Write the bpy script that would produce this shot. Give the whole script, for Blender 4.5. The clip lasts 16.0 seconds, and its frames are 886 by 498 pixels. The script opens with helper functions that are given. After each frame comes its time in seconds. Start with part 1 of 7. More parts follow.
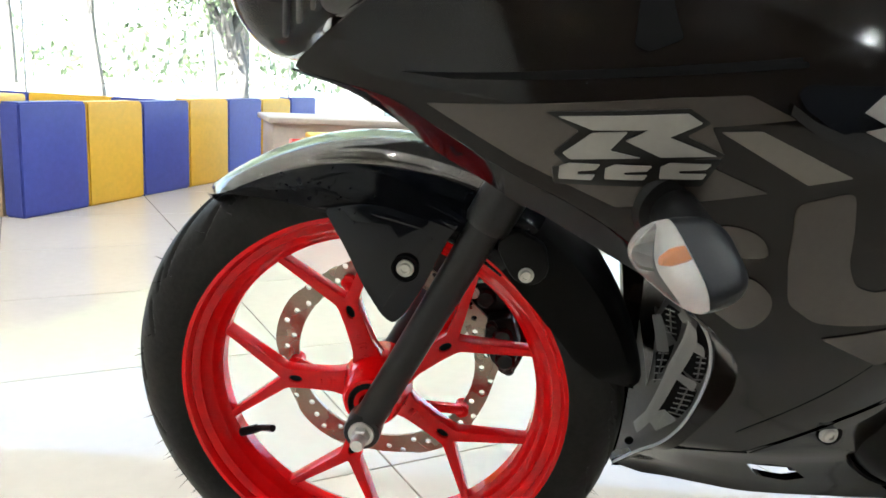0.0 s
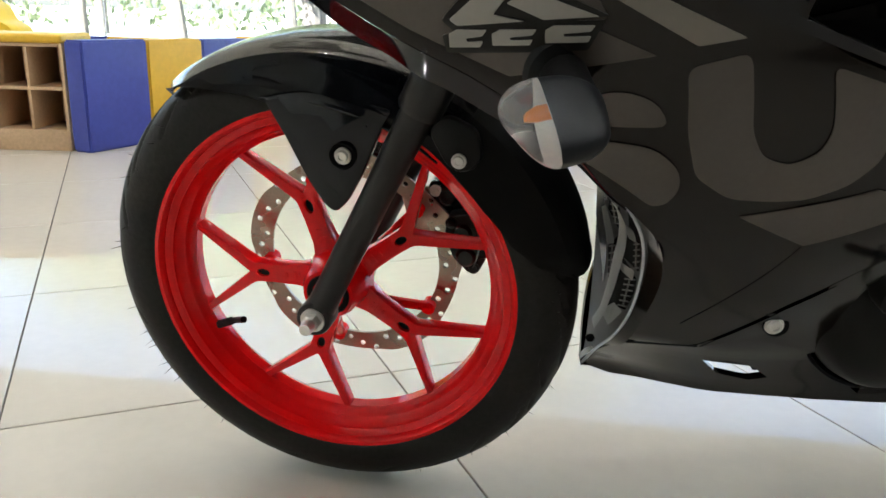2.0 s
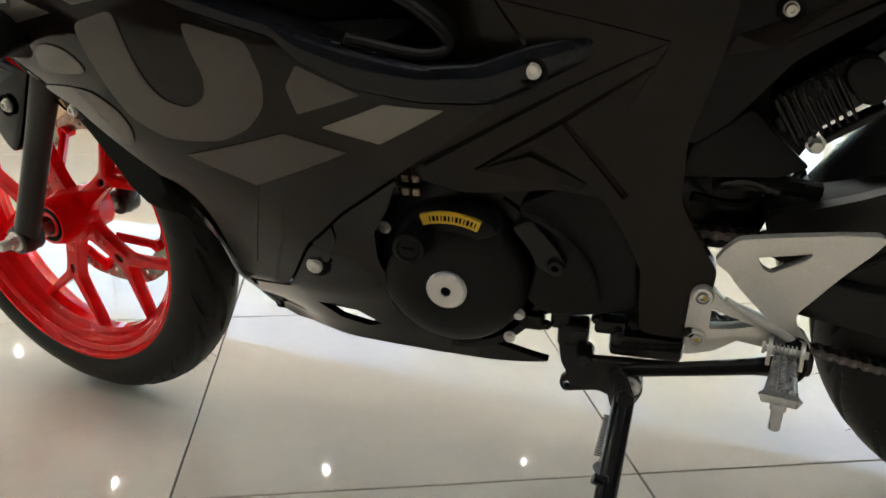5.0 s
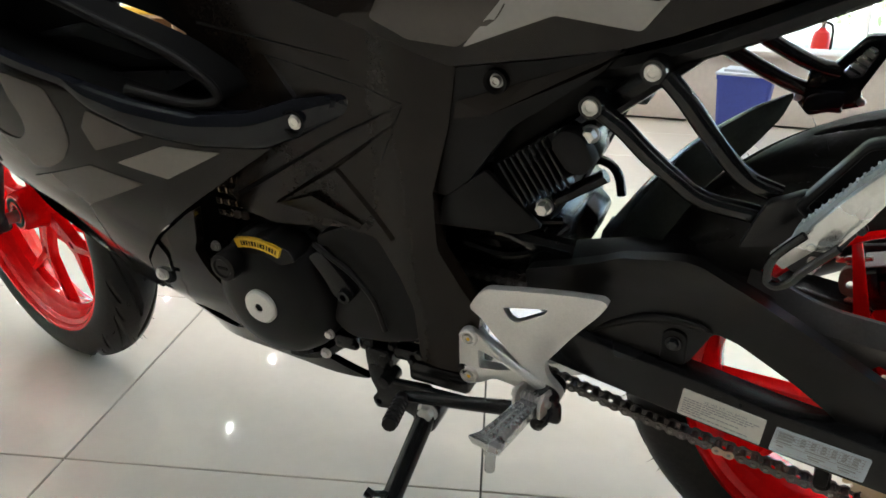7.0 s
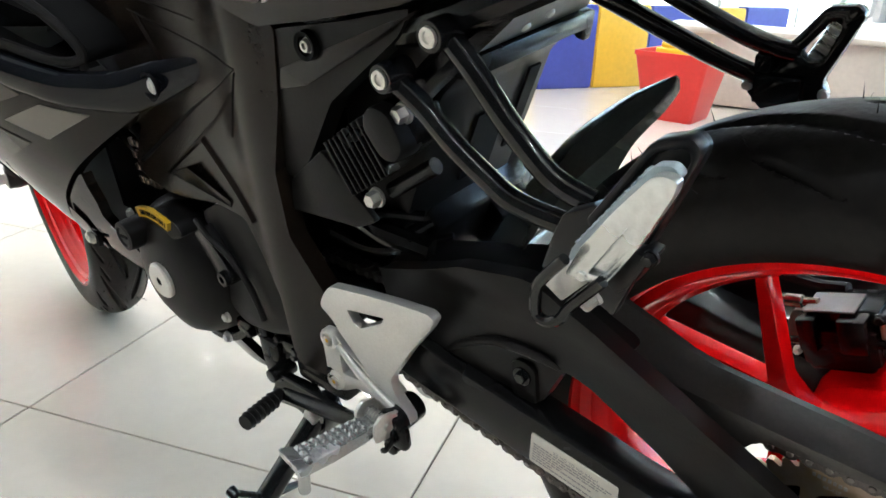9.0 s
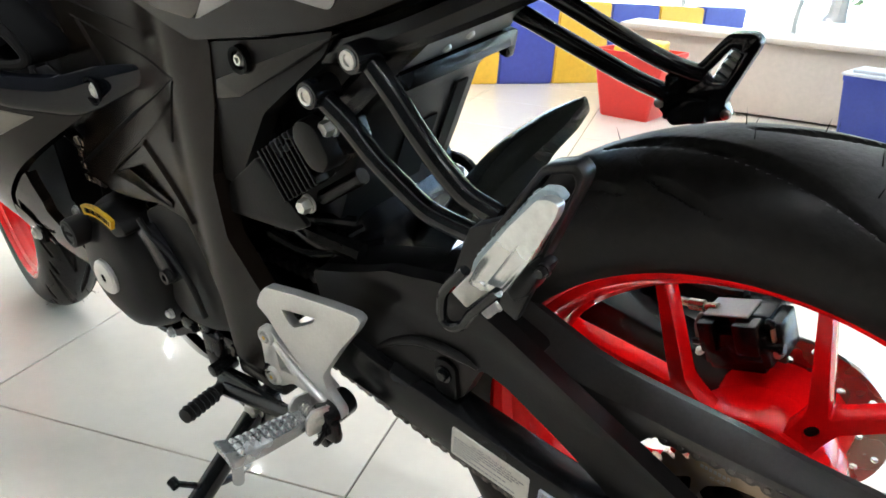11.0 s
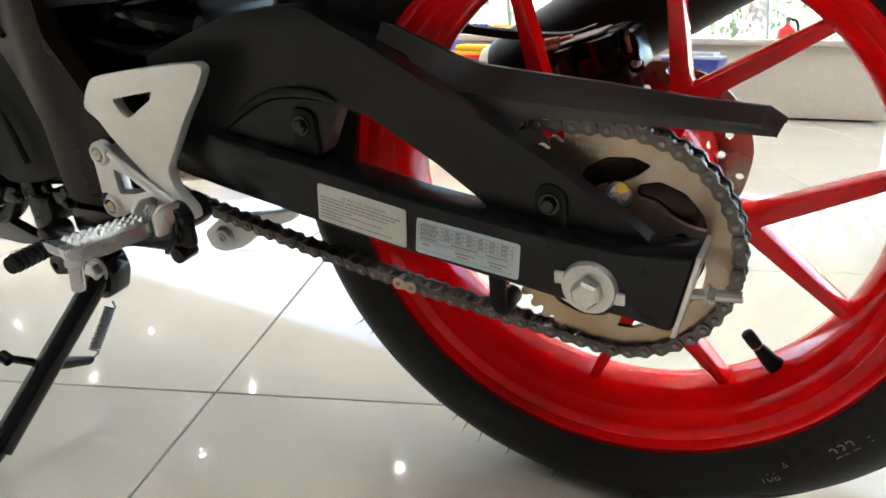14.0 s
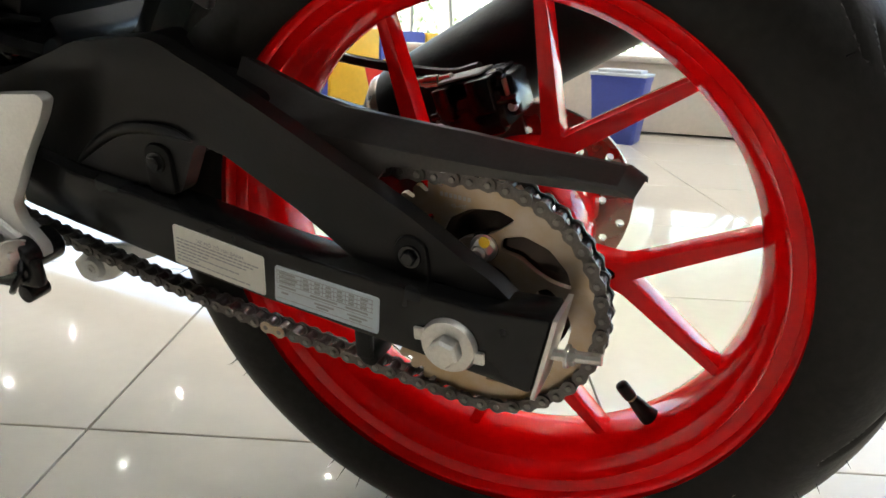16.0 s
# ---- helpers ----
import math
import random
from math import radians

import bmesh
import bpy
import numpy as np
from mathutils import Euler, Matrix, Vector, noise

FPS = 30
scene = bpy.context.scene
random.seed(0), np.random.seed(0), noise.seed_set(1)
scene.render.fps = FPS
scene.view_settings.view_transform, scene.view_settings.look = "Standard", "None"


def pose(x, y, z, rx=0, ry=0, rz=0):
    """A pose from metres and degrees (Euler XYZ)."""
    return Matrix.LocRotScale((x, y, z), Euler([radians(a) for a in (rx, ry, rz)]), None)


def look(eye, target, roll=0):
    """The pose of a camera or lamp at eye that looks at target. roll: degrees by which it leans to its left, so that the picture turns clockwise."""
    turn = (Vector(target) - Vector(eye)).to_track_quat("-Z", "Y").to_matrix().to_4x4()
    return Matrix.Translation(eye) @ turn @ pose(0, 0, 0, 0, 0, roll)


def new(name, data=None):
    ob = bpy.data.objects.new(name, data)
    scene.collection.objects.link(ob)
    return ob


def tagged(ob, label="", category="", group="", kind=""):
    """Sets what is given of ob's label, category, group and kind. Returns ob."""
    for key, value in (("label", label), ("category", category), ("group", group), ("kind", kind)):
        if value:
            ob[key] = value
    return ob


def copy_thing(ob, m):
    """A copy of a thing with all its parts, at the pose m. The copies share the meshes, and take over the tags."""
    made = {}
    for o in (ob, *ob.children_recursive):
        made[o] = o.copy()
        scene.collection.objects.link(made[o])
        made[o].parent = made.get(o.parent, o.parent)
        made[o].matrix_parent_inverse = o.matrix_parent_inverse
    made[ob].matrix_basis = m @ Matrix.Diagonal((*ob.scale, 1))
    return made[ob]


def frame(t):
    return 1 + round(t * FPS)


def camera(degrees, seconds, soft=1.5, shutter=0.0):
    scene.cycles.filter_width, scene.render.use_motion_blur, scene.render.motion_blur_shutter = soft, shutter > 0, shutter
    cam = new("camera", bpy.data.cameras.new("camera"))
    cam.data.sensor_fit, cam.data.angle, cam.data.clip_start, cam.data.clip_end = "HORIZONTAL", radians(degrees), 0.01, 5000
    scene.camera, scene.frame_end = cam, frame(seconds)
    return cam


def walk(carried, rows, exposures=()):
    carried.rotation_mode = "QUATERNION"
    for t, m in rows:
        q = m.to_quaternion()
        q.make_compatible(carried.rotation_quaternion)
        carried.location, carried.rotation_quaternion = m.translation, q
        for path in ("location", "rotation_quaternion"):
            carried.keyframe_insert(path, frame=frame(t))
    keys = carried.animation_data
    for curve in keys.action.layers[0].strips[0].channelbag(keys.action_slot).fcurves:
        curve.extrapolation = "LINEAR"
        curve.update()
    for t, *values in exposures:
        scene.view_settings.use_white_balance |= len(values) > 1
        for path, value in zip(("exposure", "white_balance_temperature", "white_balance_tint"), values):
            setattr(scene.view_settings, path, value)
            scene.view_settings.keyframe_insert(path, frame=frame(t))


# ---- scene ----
cam = camera(59.2, 16.0, soft=1.6)
PATH = [
    (0, (0.2228, 0.0734, 0.6471), (0.1896, 2.0266, 0.2185), 3.23),
    (0.5, (0.2751, 0.0840, 0.6155), (0.1131, 2.0129, 0.1124), 3.34),
    (1, (0.2948, 0.0839, 0.6080), (0.0907, 1.9980, 0.0651), 2.86),
    (1.5, (0.2992, 0.0770, 0.6048), (0.1011, 1.9900, 0.0563), 2.41),
    (2, (0.3739, 0.0595, 0.5989), (0.1377, 1.9616, 0.0278), 1.80),
    (2.5, (0.4899, 0.0187, 0.6237), (0.2055, 1.9095, 0.0371), 1.38),
    (3, (0.6942, -0.0168, 0.6454), (0.3196, 1.8681, 0.0916), 1.19),
    (3.5, (0.9103, 0.0389, 0.6167), (0.4388, 1.8937, 0.0359), 1.09),
    (3.7, (0.9836, 0.0631, 0.5991), (0.4467, 1.8990, 0.0148), 0.75),
    (5.8, (1.1031, 0.1307, 0.5847), (0.3198, 1.8729, -0.0080), 1.68),
    (6, (1.1338, 0.1420, 0.6055), (0.3229, 1.8613, -0.0161), 1.40),
    (6.5, (1.2393, 0.1702, 0.6352), (0.3789, 1.8712, 0.0298), 2.00),
    (7, (1.4225, 0.2487, 0.6772), (0.3806, 1.8280, 0.0289), 2.33),
    (7.5, (1.5326, 0.3976, 0.6656), (0.3676, 1.8721, -0.0190), 2.52),
    (8, (1.5665, 0.5024, 0.6553), (0.2259, 1.8103, -0.0464), 2.41),
    (8.2, (1.5719, 0.5202, 0.6492), (0.1804, 1.7774, -0.0459), 2.22),
    (10.3, (1.6319, 0.5375, 0.6923), (0.2891, 1.8353, -0.0238), 4.57),
    (10.5, (1.6366, 0.5358, 0.6922), (0.3027, 1.8408, -0.0272), 4.58),
    (11, (1.6374, 0.5368, 0.6906), (0.3201, 1.8584, -0.0292), 4.52),
    (11.5, (1.6356, 0.5386, 0.6900), (0.3175, 1.8544, -0.0387), 4.12),
    (12, (1.6644, 0.5243, 0.6418), (0.3610, 1.8556, -0.0854), 4.01),
    (12.5, (1.6987, 0.5028, 0.5338), (0.5225, 1.9444, -0.2000), 2.23),
    (13, (1.6988, 0.4991, 0.4437), (0.5959, 2.0294, -0.2210), 1.06),
    (13.5, (1.6817, 0.5080, 0.4311), (0.5858, 2.0747, -0.1559), 0.66),
    (14, (1.6772, 0.5117, 0.4256), (0.5833, 2.0953, -0.1181), 0.88),
    (14.5, (1.6985, 0.5439, 0.4297), (0.6109, 2.1284, -0.1238), 1.90),
    (15, (1.7227, 0.5847, 0.4333), (0.6981, 2.2115, -0.1178), 3.05),
    (15.5, (1.7167, 0.5938, 0.4368), (0.7079, 2.2359, -0.0978), 3.29),
    (16, (1.7049, 0.5716, 0.4532), (0.7373, 2.2397, -0.0773), 3.19),
]
walk(cam, [(t, look(eye, target, roll)) for t, eye, target, roll in PATH], ((0, 4.0, 6000, 8), (1.5, 3.70, 6050, 8), (3.0, 3.53, 6500, 9), (3.7, 3.52, 6550, 9), (6, 3.78, 6400, 9), (7, 3.93, 6100, 8), (8, 4.33, 5850, 8), (12, 4.50, 5900, 8), (13, 4.40, 6050, 8), (14, 4.2, 6200, 8), (16, 3.98, 6450, 9)))

# ---- light ----
world = bpy.data.worlds.new("daylight")
scene.world = world
world.use_nodes = True
wn = world.node_tree.nodes
sky = wn.new("ShaderNodeTexSky")
sky.sky_type, sky.sun_disc = "NISHITA", False
sky.sun_elevation, sky.sun_rotation = radians(42), radians(198)
sky.air_density, sky.dust_density = 1.0, 2.5
world.node_tree.links.new(sky.outputs[0], wn["Background"].inputs[0])
wn["Background"].inputs[1].default_value = 0.085
sun_data = bpy.data.lights.new("sun", "SUN")
sun_data.energy, sun_data.angle, sun_data.color = 3.0, radians(0.6), (1.0, 0.95, 0.88)
sun = new("sun", sun_data)
sun.matrix_world = look((-4, -12, 11), (0, 0, 0))


# ---- materials ----
def material(name, colour, rough=0.5, metal=0.0, grain=0.0, size=40.0, bump=0.0, coat=0.0, spec=0.5, second=None, rough_vary=0.0, emit=None, power=0.0, by_object=0.0):
    """Node material: colour varied at two scales, roughness variation and fine relief."""
    m = bpy.data.materials.new(name)
    m.use_nodes = True
    nt = m.node_tree
    n, l = nt.nodes, nt.links
    b = n["Principled BSDF"]
    b.inputs["Roughness"].default_value = rough
    b.inputs["Metallic"].default_value = metal
    b.inputs["Specular IOR Level"].default_value = spec
    b.inputs["Coat Weight"].default_value = coat
    b.inputs["Coat Roughness"].default_value = 0.04
    co = n.new("ShaderNodeTexCoord")
    fine, broad = n.new("ShaderNodeTexNoise"), n.new("ShaderNodeTexNoise")
    fine.inputs["Scale"].default_value, fine.inputs["Detail"].default_value = size * 6, 4
    broad.inputs["Scale"].default_value, broad.inputs["Detail"].default_value = size * 0.35, 3
    for t in (fine, broad):
        l.new(co.outputs["Object"], t.inputs["Vector"])
    mix = n.new("ShaderNodeMath")
    mix.operation = "ADD"
    l.new(fine.outputs["Fac"], mix.inputs[0])
    l.new(broad.outputs["Fac"], mix.inputs[1])
    ramp = n.new("ShaderNodeMapRange")
    ramp.inputs["From Min"].default_value, ramp.inputs["From Max"].default_value = 0.65, 1.35
    l.new(mix.outputs[0], ramp.inputs["Value"])
    cmix = n.new("ShaderNodeMix")
    cmix.data_type = "RGBA"
    a = tuple(c * (1 - grain) for c in colour)
    c2 = second or tuple(min(1, c * (1 + grain)) for c in colour)
    cmix.inputs["A"].default_value, cmix.inputs["B"].default_value = (*a, 1), (*c2, 1)
    l.new(ramp.outputs[0], cmix.inputs["Factor"])
    out = cmix.outputs["Result"]
    if by_object:
        info, hsv, mr = n.new("ShaderNodeObjectInfo"), n.new("ShaderNodeHueSaturation"), n.new("ShaderNodeMapRange")
        mr.inputs["To Min"].default_value, mr.inputs["To Max"].default_value = 1 - by_object, 1 + by_object
        l.new(info.outputs["Random"], mr.inputs["Value"])
        l.new(mr.outputs[0], hsv.inputs["Value"])
        l.new(out, hsv.inputs["Color"])
        out = hsv.outputs["Color"]
    l.new(out, b.inputs["Base Color"])
    if rough_vary:
        rr = n.new("ShaderNodeMapRange")
        rr.inputs["To Min"].default_value, rr.inputs["To Max"].default_value = max(0.02, rough - rough_vary), rough + rough_vary
        l.new(broad.outputs["Fac"], rr.inputs["Value"])
        l.new(rr.outputs[0], b.inputs["Roughness"])
    if bump:
        bp = n.new("ShaderNodeBump")
        bp.inputs["Strength"].default_value, bp.inputs["Distance"].default_value = bump, 0.002
        l.new(fine.outputs["Fac"], bp.inputs["Height"])
        l.new(bp.outputs[0], b.inputs["Normal"])
    if emit:
        b.inputs["Emission Color"].default_value = (*emit, 1)
        b.inputs["Emission Strength"].default_value = power
    return m


PAINT = material("bronze_grey_paint", (0.0075, 0.0053, 0.0038), 0.11, 0.0, 0.12, 30, 0.0, 0.0, 0.27, rough_vary=0.03)
PAINT_BLACK = material("black_gloss_paint", (0.006, 0.007, 0.0095), 0.07, 0.0, 0.15, 30, 0.0, 0.0, 0.30)
DECAL = material("grey_decal_vinyl", (0.060, 0.050, 0.042), 0.25, 0.0, 0.06, 30, 0.0, 0.0)
DECAL_MID = material("light_grey_decal", (0.17, 0.155, 0.13), 0.3, 0.0, 0.05, 30)
DECAL_LIGHT = material("pale_silver_decal", (0.30, 0.285, 0.26), 0.3, 0.0, 0.05, 30, 0.0, 0.0)
DECAL_DARK = material("black_decal_edge", (0.012, 0.011, 0.010), 0.3, 0.0, 0.1, 30, 0.0, 0.0, 0.2)
MATTE = material("matte_black_plastic", (0.0055, 0.0052, 0.0050), 0.42, 0.0, 0.25, 60, 0.08, spec=0.17, rough_vary=0.08)
ARMCOVER = material("grained_black_plastic", (0.0070, 0.0064, 0.0062), 0.36, 0.0, 0.2, 60, 0.06, spec=0.26, rough_vary=0.05)
FRAME = material("satin_bronze_plastic", (0.0105, 0.0076, 0.0054), 0.24, 0.0, 0.10, 60, 0.0, spec=0.20, rough_vary=0.05)
SATIN = material("satin_black_metal", (0.0050, 0.0050, 0.0050), 0.26, 0.0, 0.2, 50, 0.05, spec=0.28, rough_vary=0.06)
FORK = material("fork_grey_metal", (0.022, 0.021, 0.021), 0.30, 0.6, 0.12, 50, 0.08, rough_vary=0.05)
GLOSSB = material("gloss_black_tube", (0.006, 0.0065, 0.007), 0.10, 0.0, 0.2, 40, 0.0, 0.0, 0.42)
RED = material("red_wheel_paint", (0.80, 0.002, 0.003), 0.09, 0.0, 0.06, 30, 0.0, 0.0, 0.28, rough_vary=0.02)
REDRUB = material("dull_red_rubber", (0.16, 0.008, 0.008), 0.6, 0.0, 0.2, 40, spec=0.2)
RUBBER = material("tyre_rubber", (0.0125, 0.0112, 0.0100), 0.46, 0.0, 0.40, 25, 0.2, spec=0.17, rough_vary=0.12)
# near black for dark parts and print, and for shade painted into openings
DARKFILL = material("dark_part_and_recess_shade", (0.004, 0.004, 0.004), 0.7, spec=0.1)
STEEL = material("brushed_steel", (0.33, 0.27, 0.22), 0.28, 0.9, 0.12, 60, 0.1, rough_vary=0.08)
ALLOY = material("cast_alloy", (0.66, 0.65, 0.63), 0.34, 0.75, 0.08, 80, 0.15, rough_vary=0.06)
ZINC = material("zinc_bolt", (0.62, 0.61, 0.58), 0.3, 0.9, 0.12, 60, 0.05)
GOLD = material("passivated_gold_steel", (0.52, 0.38, 0.22), 0.33, 0.85, 0.18, 12, 0.05, second=(0.50, 0.44, 0.40), rough_vary=0.08)
CHAIN = material("chain_steel", (0.115, 0.105, 0.098), 0.36, 0.9, 0.3, 90, 0.1, rough_vary=0.1)
PIN = material("chain_pin_steel", (0.20, 0.185, 0.175), 0.3, 0.9, 0.15, 90, 0.05)
PEGMETAL = material("cast_peg_alloy", (0.46, 0.47, 0.48), 0.26, 0.9, 0.15, 60, 0.1, rough_vary=0.06)
BLACKCAST = material("satin_black_casting", (0.006, 0.006, 0.0065), 0.30, 0.0, 0.2, 50, 0.05, spec=0.30, rough_vary=0.06)
PEGEDGE = material("blue_grey_peg_rubber", (0.30, 0.36, 0.38), 0.45, 0.0, 0.15, 60, 0.1)
# chain guard: lighter base than the other black plastics
GUARDP = material("greyed_black_plastic", (0.045, 0.040, 0.036), 0.36, 0.0, 0.2, 60, 0.06, spec=0.42, rough_vary=0.05)
HOUSING = material("charcoal_plastic", (0.012, 0.013, 0.015), 0.38, 0.0, 0.15, 60, 0.05, spec=0.3)
INKGREY = material("pale_stamping", (0.42, 0.41, 0.39), 0.5, 0.0, 0.2, 60)
FADED = material("faded_tyre_ink", (0.16, 0.15, 0.11), 0.7, 0.0, 0.3, 60)
PEGRUB = material("grey_peg_alloy", (0.72, 0.74, 0.73), 0.27, 0.85, 0.12, 40, 0.15, rough_vary=0.06)
VENT = material("grey_vent_plastic", (0.17, 0.165, 0.155), 0.45, 0.1, 0.1, 60, 0.1)
YELLOWTAG = material("yellow_sticker", (0.68, 0.42, 0.01), 0.4, 0.0, 0.05)
WHITETAG = material("white_label_paper", (0.62, 0.60, 0.54), 0.45, 0.0, 0.05, 40)
BLUETAG = material("pale_blue_label_paper", (0.50, 0.56, 0.60), 0.4, 0.0, 0.05, 40)
INK = material("label_ink", (0.30, 0.30, 0.30), 0.6)
REFLECT = material("mirror_reflector", (0.78, 0.78, 0.77), 0.34, 0.55, 0.15, 90, 0.3)
AMBER = material("amber_bulb", (0.90, 0.27, 0.02), 0.3)
SPRING = material("spring_steel", (0.45, 0.45, 0.44), 0.3, 0.9, 0.1)
FENDERP = material("gunmetal_fender_paint", (0.34, 0.325, 0.30), 0.12, 0.85, 0.10, 30, 0.0, 0.6)
GREYVENT = material("pale_vent_plastic", (0.30, 0.295, 0.28), 0.4, 0.0, 0.08, 60, 0.05)
CARRIER = material("dark_brown_cast_metal", (0.045, 0.033, 0.027), 0.22, 0.85, 0.25, 40, 0.05)
BROWNST = material("heat_browned_steel", (0.11, 0.085, 0.07), 0.4, 0.6, 0.3, 60, 0.05)
LINER = material("grey_liner_plastic", (0.20, 0.195, 0.185), 0.28, 0.0, 0.15, 40, 0.03)
FIN = material("hugger_gloss_plastic", (0.085, 0.090, 0.080), 0.26, 0.3, 0.15, 40, 0.02, 0.5)


def clear(name, tint, rough, ior=1.45, through_it=1.0):
    m = bpy.data.materials.new(name)
    m.use_nodes = True
    b = m.node_tree.nodes["Principled BSDF"]
    b.inputs["Base Color"].default_value = (*tint, 1)
    b.inputs["Roughness"].default_value = rough
    b.inputs["Transmission Weight"].default_value = through_it
    b.inputs["IOR"].default_value = ior
    return m


LENS = clear("clear_lens_plastic", (0.97, 0.97, 0.97), 0.06)
SIGNAL_LENS = clear("milky_lens_plastic", (0.95, 0.95, 0.95), 0.07, 1.25, 0.90)
PANE = clear("window_glass", (0.97, 0.99, 0.98), 0.0, 1.05)

TILE = material("polished_beige_tile", (0.585, 0.53, 0.45), 0.030, 0.0, 0.035, 6, 0.0, spec=0.25, rough_vary=0.010, by_object=0.02)
GROUT = material("dark_grout", (0.07, 0.06, 0.05), 0.8, 0.0, 0.2, 50, 0.2)
# for unseen south and east walls, dark to hold down bike reflections
DARKWALL = material("dark_wall_for_reflections", (0.035, 0.033, 0.031), 0.6, 0.0, 0.06, 5, 0.05)
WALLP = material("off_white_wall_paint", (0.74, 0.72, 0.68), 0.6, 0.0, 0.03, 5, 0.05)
CEIL = material("white_ceiling_paint", (0.84, 0.835, 0.82), 0.7, 0.0, 0.02, 5, 0.05)
ALU = material("white_window_frame", (0.72, 0.73, 0.73), 0.4, 0.1, 0.03, 10)
BLUE = material("blue_vinyl_mat", (0.055, 0.075, 0.36), 0.42, 0.0, 0.12, 8, 0.1, rough_vary=0.06)
YELLOW = material("yellow_vinyl_mat", (0.80, 0.48, 0.035), 0.42, 0.0, 0.08, 8, 0.1, rough_vary=0.06)
WOOD = material("pale_birch_wood", (0.58, 0.40, 0.24), 0.5, 0.0, 0.15, 14, 0.1)
WOOD_IN = material("plywood_inside", (0.42, 0.19, 0.08), 0.55, 0.0, 0.15, 14, 0.1)
REDP = material("red_plastic", (0.66, 0.025, 0.018), 0.35, 0.0, 0.06, 12)
BLUEP = material("blue_plastic", (0.03, 0.05, 0.28), 0.4, 0.0, 0.1, 12)
GREYP = material("pale_grey_plastic", (0.50, 0.53, 0.58), 0.4, 0.0, 0.05, 12)
CREAM = material("cream_stone_ledge", (0.58, 0.52, 0.45), 0.45, 0.0, 0.08, 8, 0.1)
YELP = material("yellow_plastic", (0.85, 0.55, 0.02), 0.35, 0.0, 0.05, 12)
LAMP = material("lamp_diffuser", (0.9, 0.9, 0.88), 0.5, emit=(1.0, 0.985, 0.955), power=335.0)
ASPHALT = material("outdoor_paving", (0.45, 0.44, 0.42), 0.8, 0.0, 0.2, 3, 0.2)
GRASS = material("dry_paving_and_lawn", (0.34, 0.35, 0.28), 0.8, 0.0, 0.3, 4, 0.3)
BARK = material("tree_bark", (0.13, 0.12, 0.11), 0.85, 0.0, 0.3, 10, 0.5)
LEAF = material("tree_leaves", (0.15, 0.19, 0.10), 0.6, 0.0, 0.35, 5, by_object=0.2)


# ---- shape helpers ----
def part(name, bm, mat, parent=None, label="", smooth=True, matrix=None, angle=35.0):
    """Links a bmesh as one mesh object, under a thing or a part."""
    if matrix is not None:
        bmesh.ops.transform(bm, matrix=matrix, verts=bm.verts)
    bmesh.ops.recalc_face_normals(bm, faces=bm.faces)
    me = bpy.data.meshes.new(name)
    bm.to_mesh(me)
    bm.free()
    if smooth:
        me.polygons.foreach_set("use_smooth", [True] * len(me.polygons))
        me.set_sharp_from_angle(angle=radians(angle))
    for m in (mat if isinstance(mat, (list, tuple)) else [mat]):
        me.materials.append(m)
    ob = new(name, me)
    if parent is not None:
        ob.parent = parent
    if label:
        tagged(ob, label)
    return ob


def joined(*bms):
    out = bmesh.new()
    for b in bms:
        me = bpy.data.meshes.new("scrap")
        b.to_mesh(me)
        out.from_mesh(me)
        bpy.data.meshes.remove(me)
        b.free()
    return out


def moved(bm, m):
    bmesh.ops.transform(bm, matrix=m, verts=bm.verts)
    return bm


def box(cx, cy, cz, sx, sy, sz, bevel=0.0, seg=2):
    bm = bmesh.new()
    bmesh.ops.create_cube(bm, size=1.0, matrix=Matrix.Translation((cx, cy, cz)) @ Matrix.Diagonal((sx, sy, sz, 1)))
    if bevel:
        bmesh.ops.bevel(bm, geom=bm.edges[:], offset=bevel, segments=seg, affect="EDGES", profile=0.5)
    return bm


def prism(outline, y0, y1, bevel=0.0, holes=(), seg=2):
    """A plate with an outline in x and z, from y0 to y1, with rounded rims; holes go through it."""
    bm = bmesh.new()
    if holes:
        edges = []
        for loop in (outline, *holes):
            vs = [bm.verts.new((x, y0, z)) for x, z in loop]
            edges += [bm.edges.new((vs[i], vs[(i + 1) % len(vs)])) for i in range(len(vs))]
        faces = [g for g in bmesh.ops.triangle_fill(bm, edges=edges, use_beauty=True)["geom"] if isinstance(g, bmesh.types.BMFace)]
    else:
        faces = [bm.faces.new([bm.verts.new((x, y0, z)) for x, z in outline])]
    rim = [e for e in bm.edges if len(e.link_faces) == 1]
    got = bmesh.ops.extrude_face_region(bm, geom=faces)["geom"]
    bmesh.ops.translate(bm, vec=(0, y1 - y0, 0), verts=[g for g in got if isinstance(g, bmesh.types.BMVert)])
    bmesh.ops.recalc_face_normals(bm, faces=bm.faces)
    if bevel:
        es = [e for e in bm.edges if len(e.link_faces) == 2 and e.calc_face_angle(0) > 0.9 and abs(e.verts[0].co.y - e.verts[1].co.y) < 1e-6]
        bmesh.ops.bevel(bm, geom=es, offset=bevel, segments=seg, affect="EDGES", profile=0.5, clamp_overlap=True)
    return bm


def rounded(pts, r=0.01, n=4):
    """A closed outline with its corners rounded."""
    out, k = [], len(pts)
    for i in range(k):
        a, b, c = (Vector(pts[(i + j) % k]) for j in (-1, 0, 1))
        u, v = (a - b), (c - b)
        d = min(r, 0.45 * u.length, 0.45 * v.length)
        p, q = b + u.normalized() * d, b + v.normalized() * d
        for j in range(n + 1):
            t = j / n
            w = p * (1 - t) ** 2 + b * 2 * t * (1 - t) + q * t * t
            out.append((w.x, w.y))
    return out


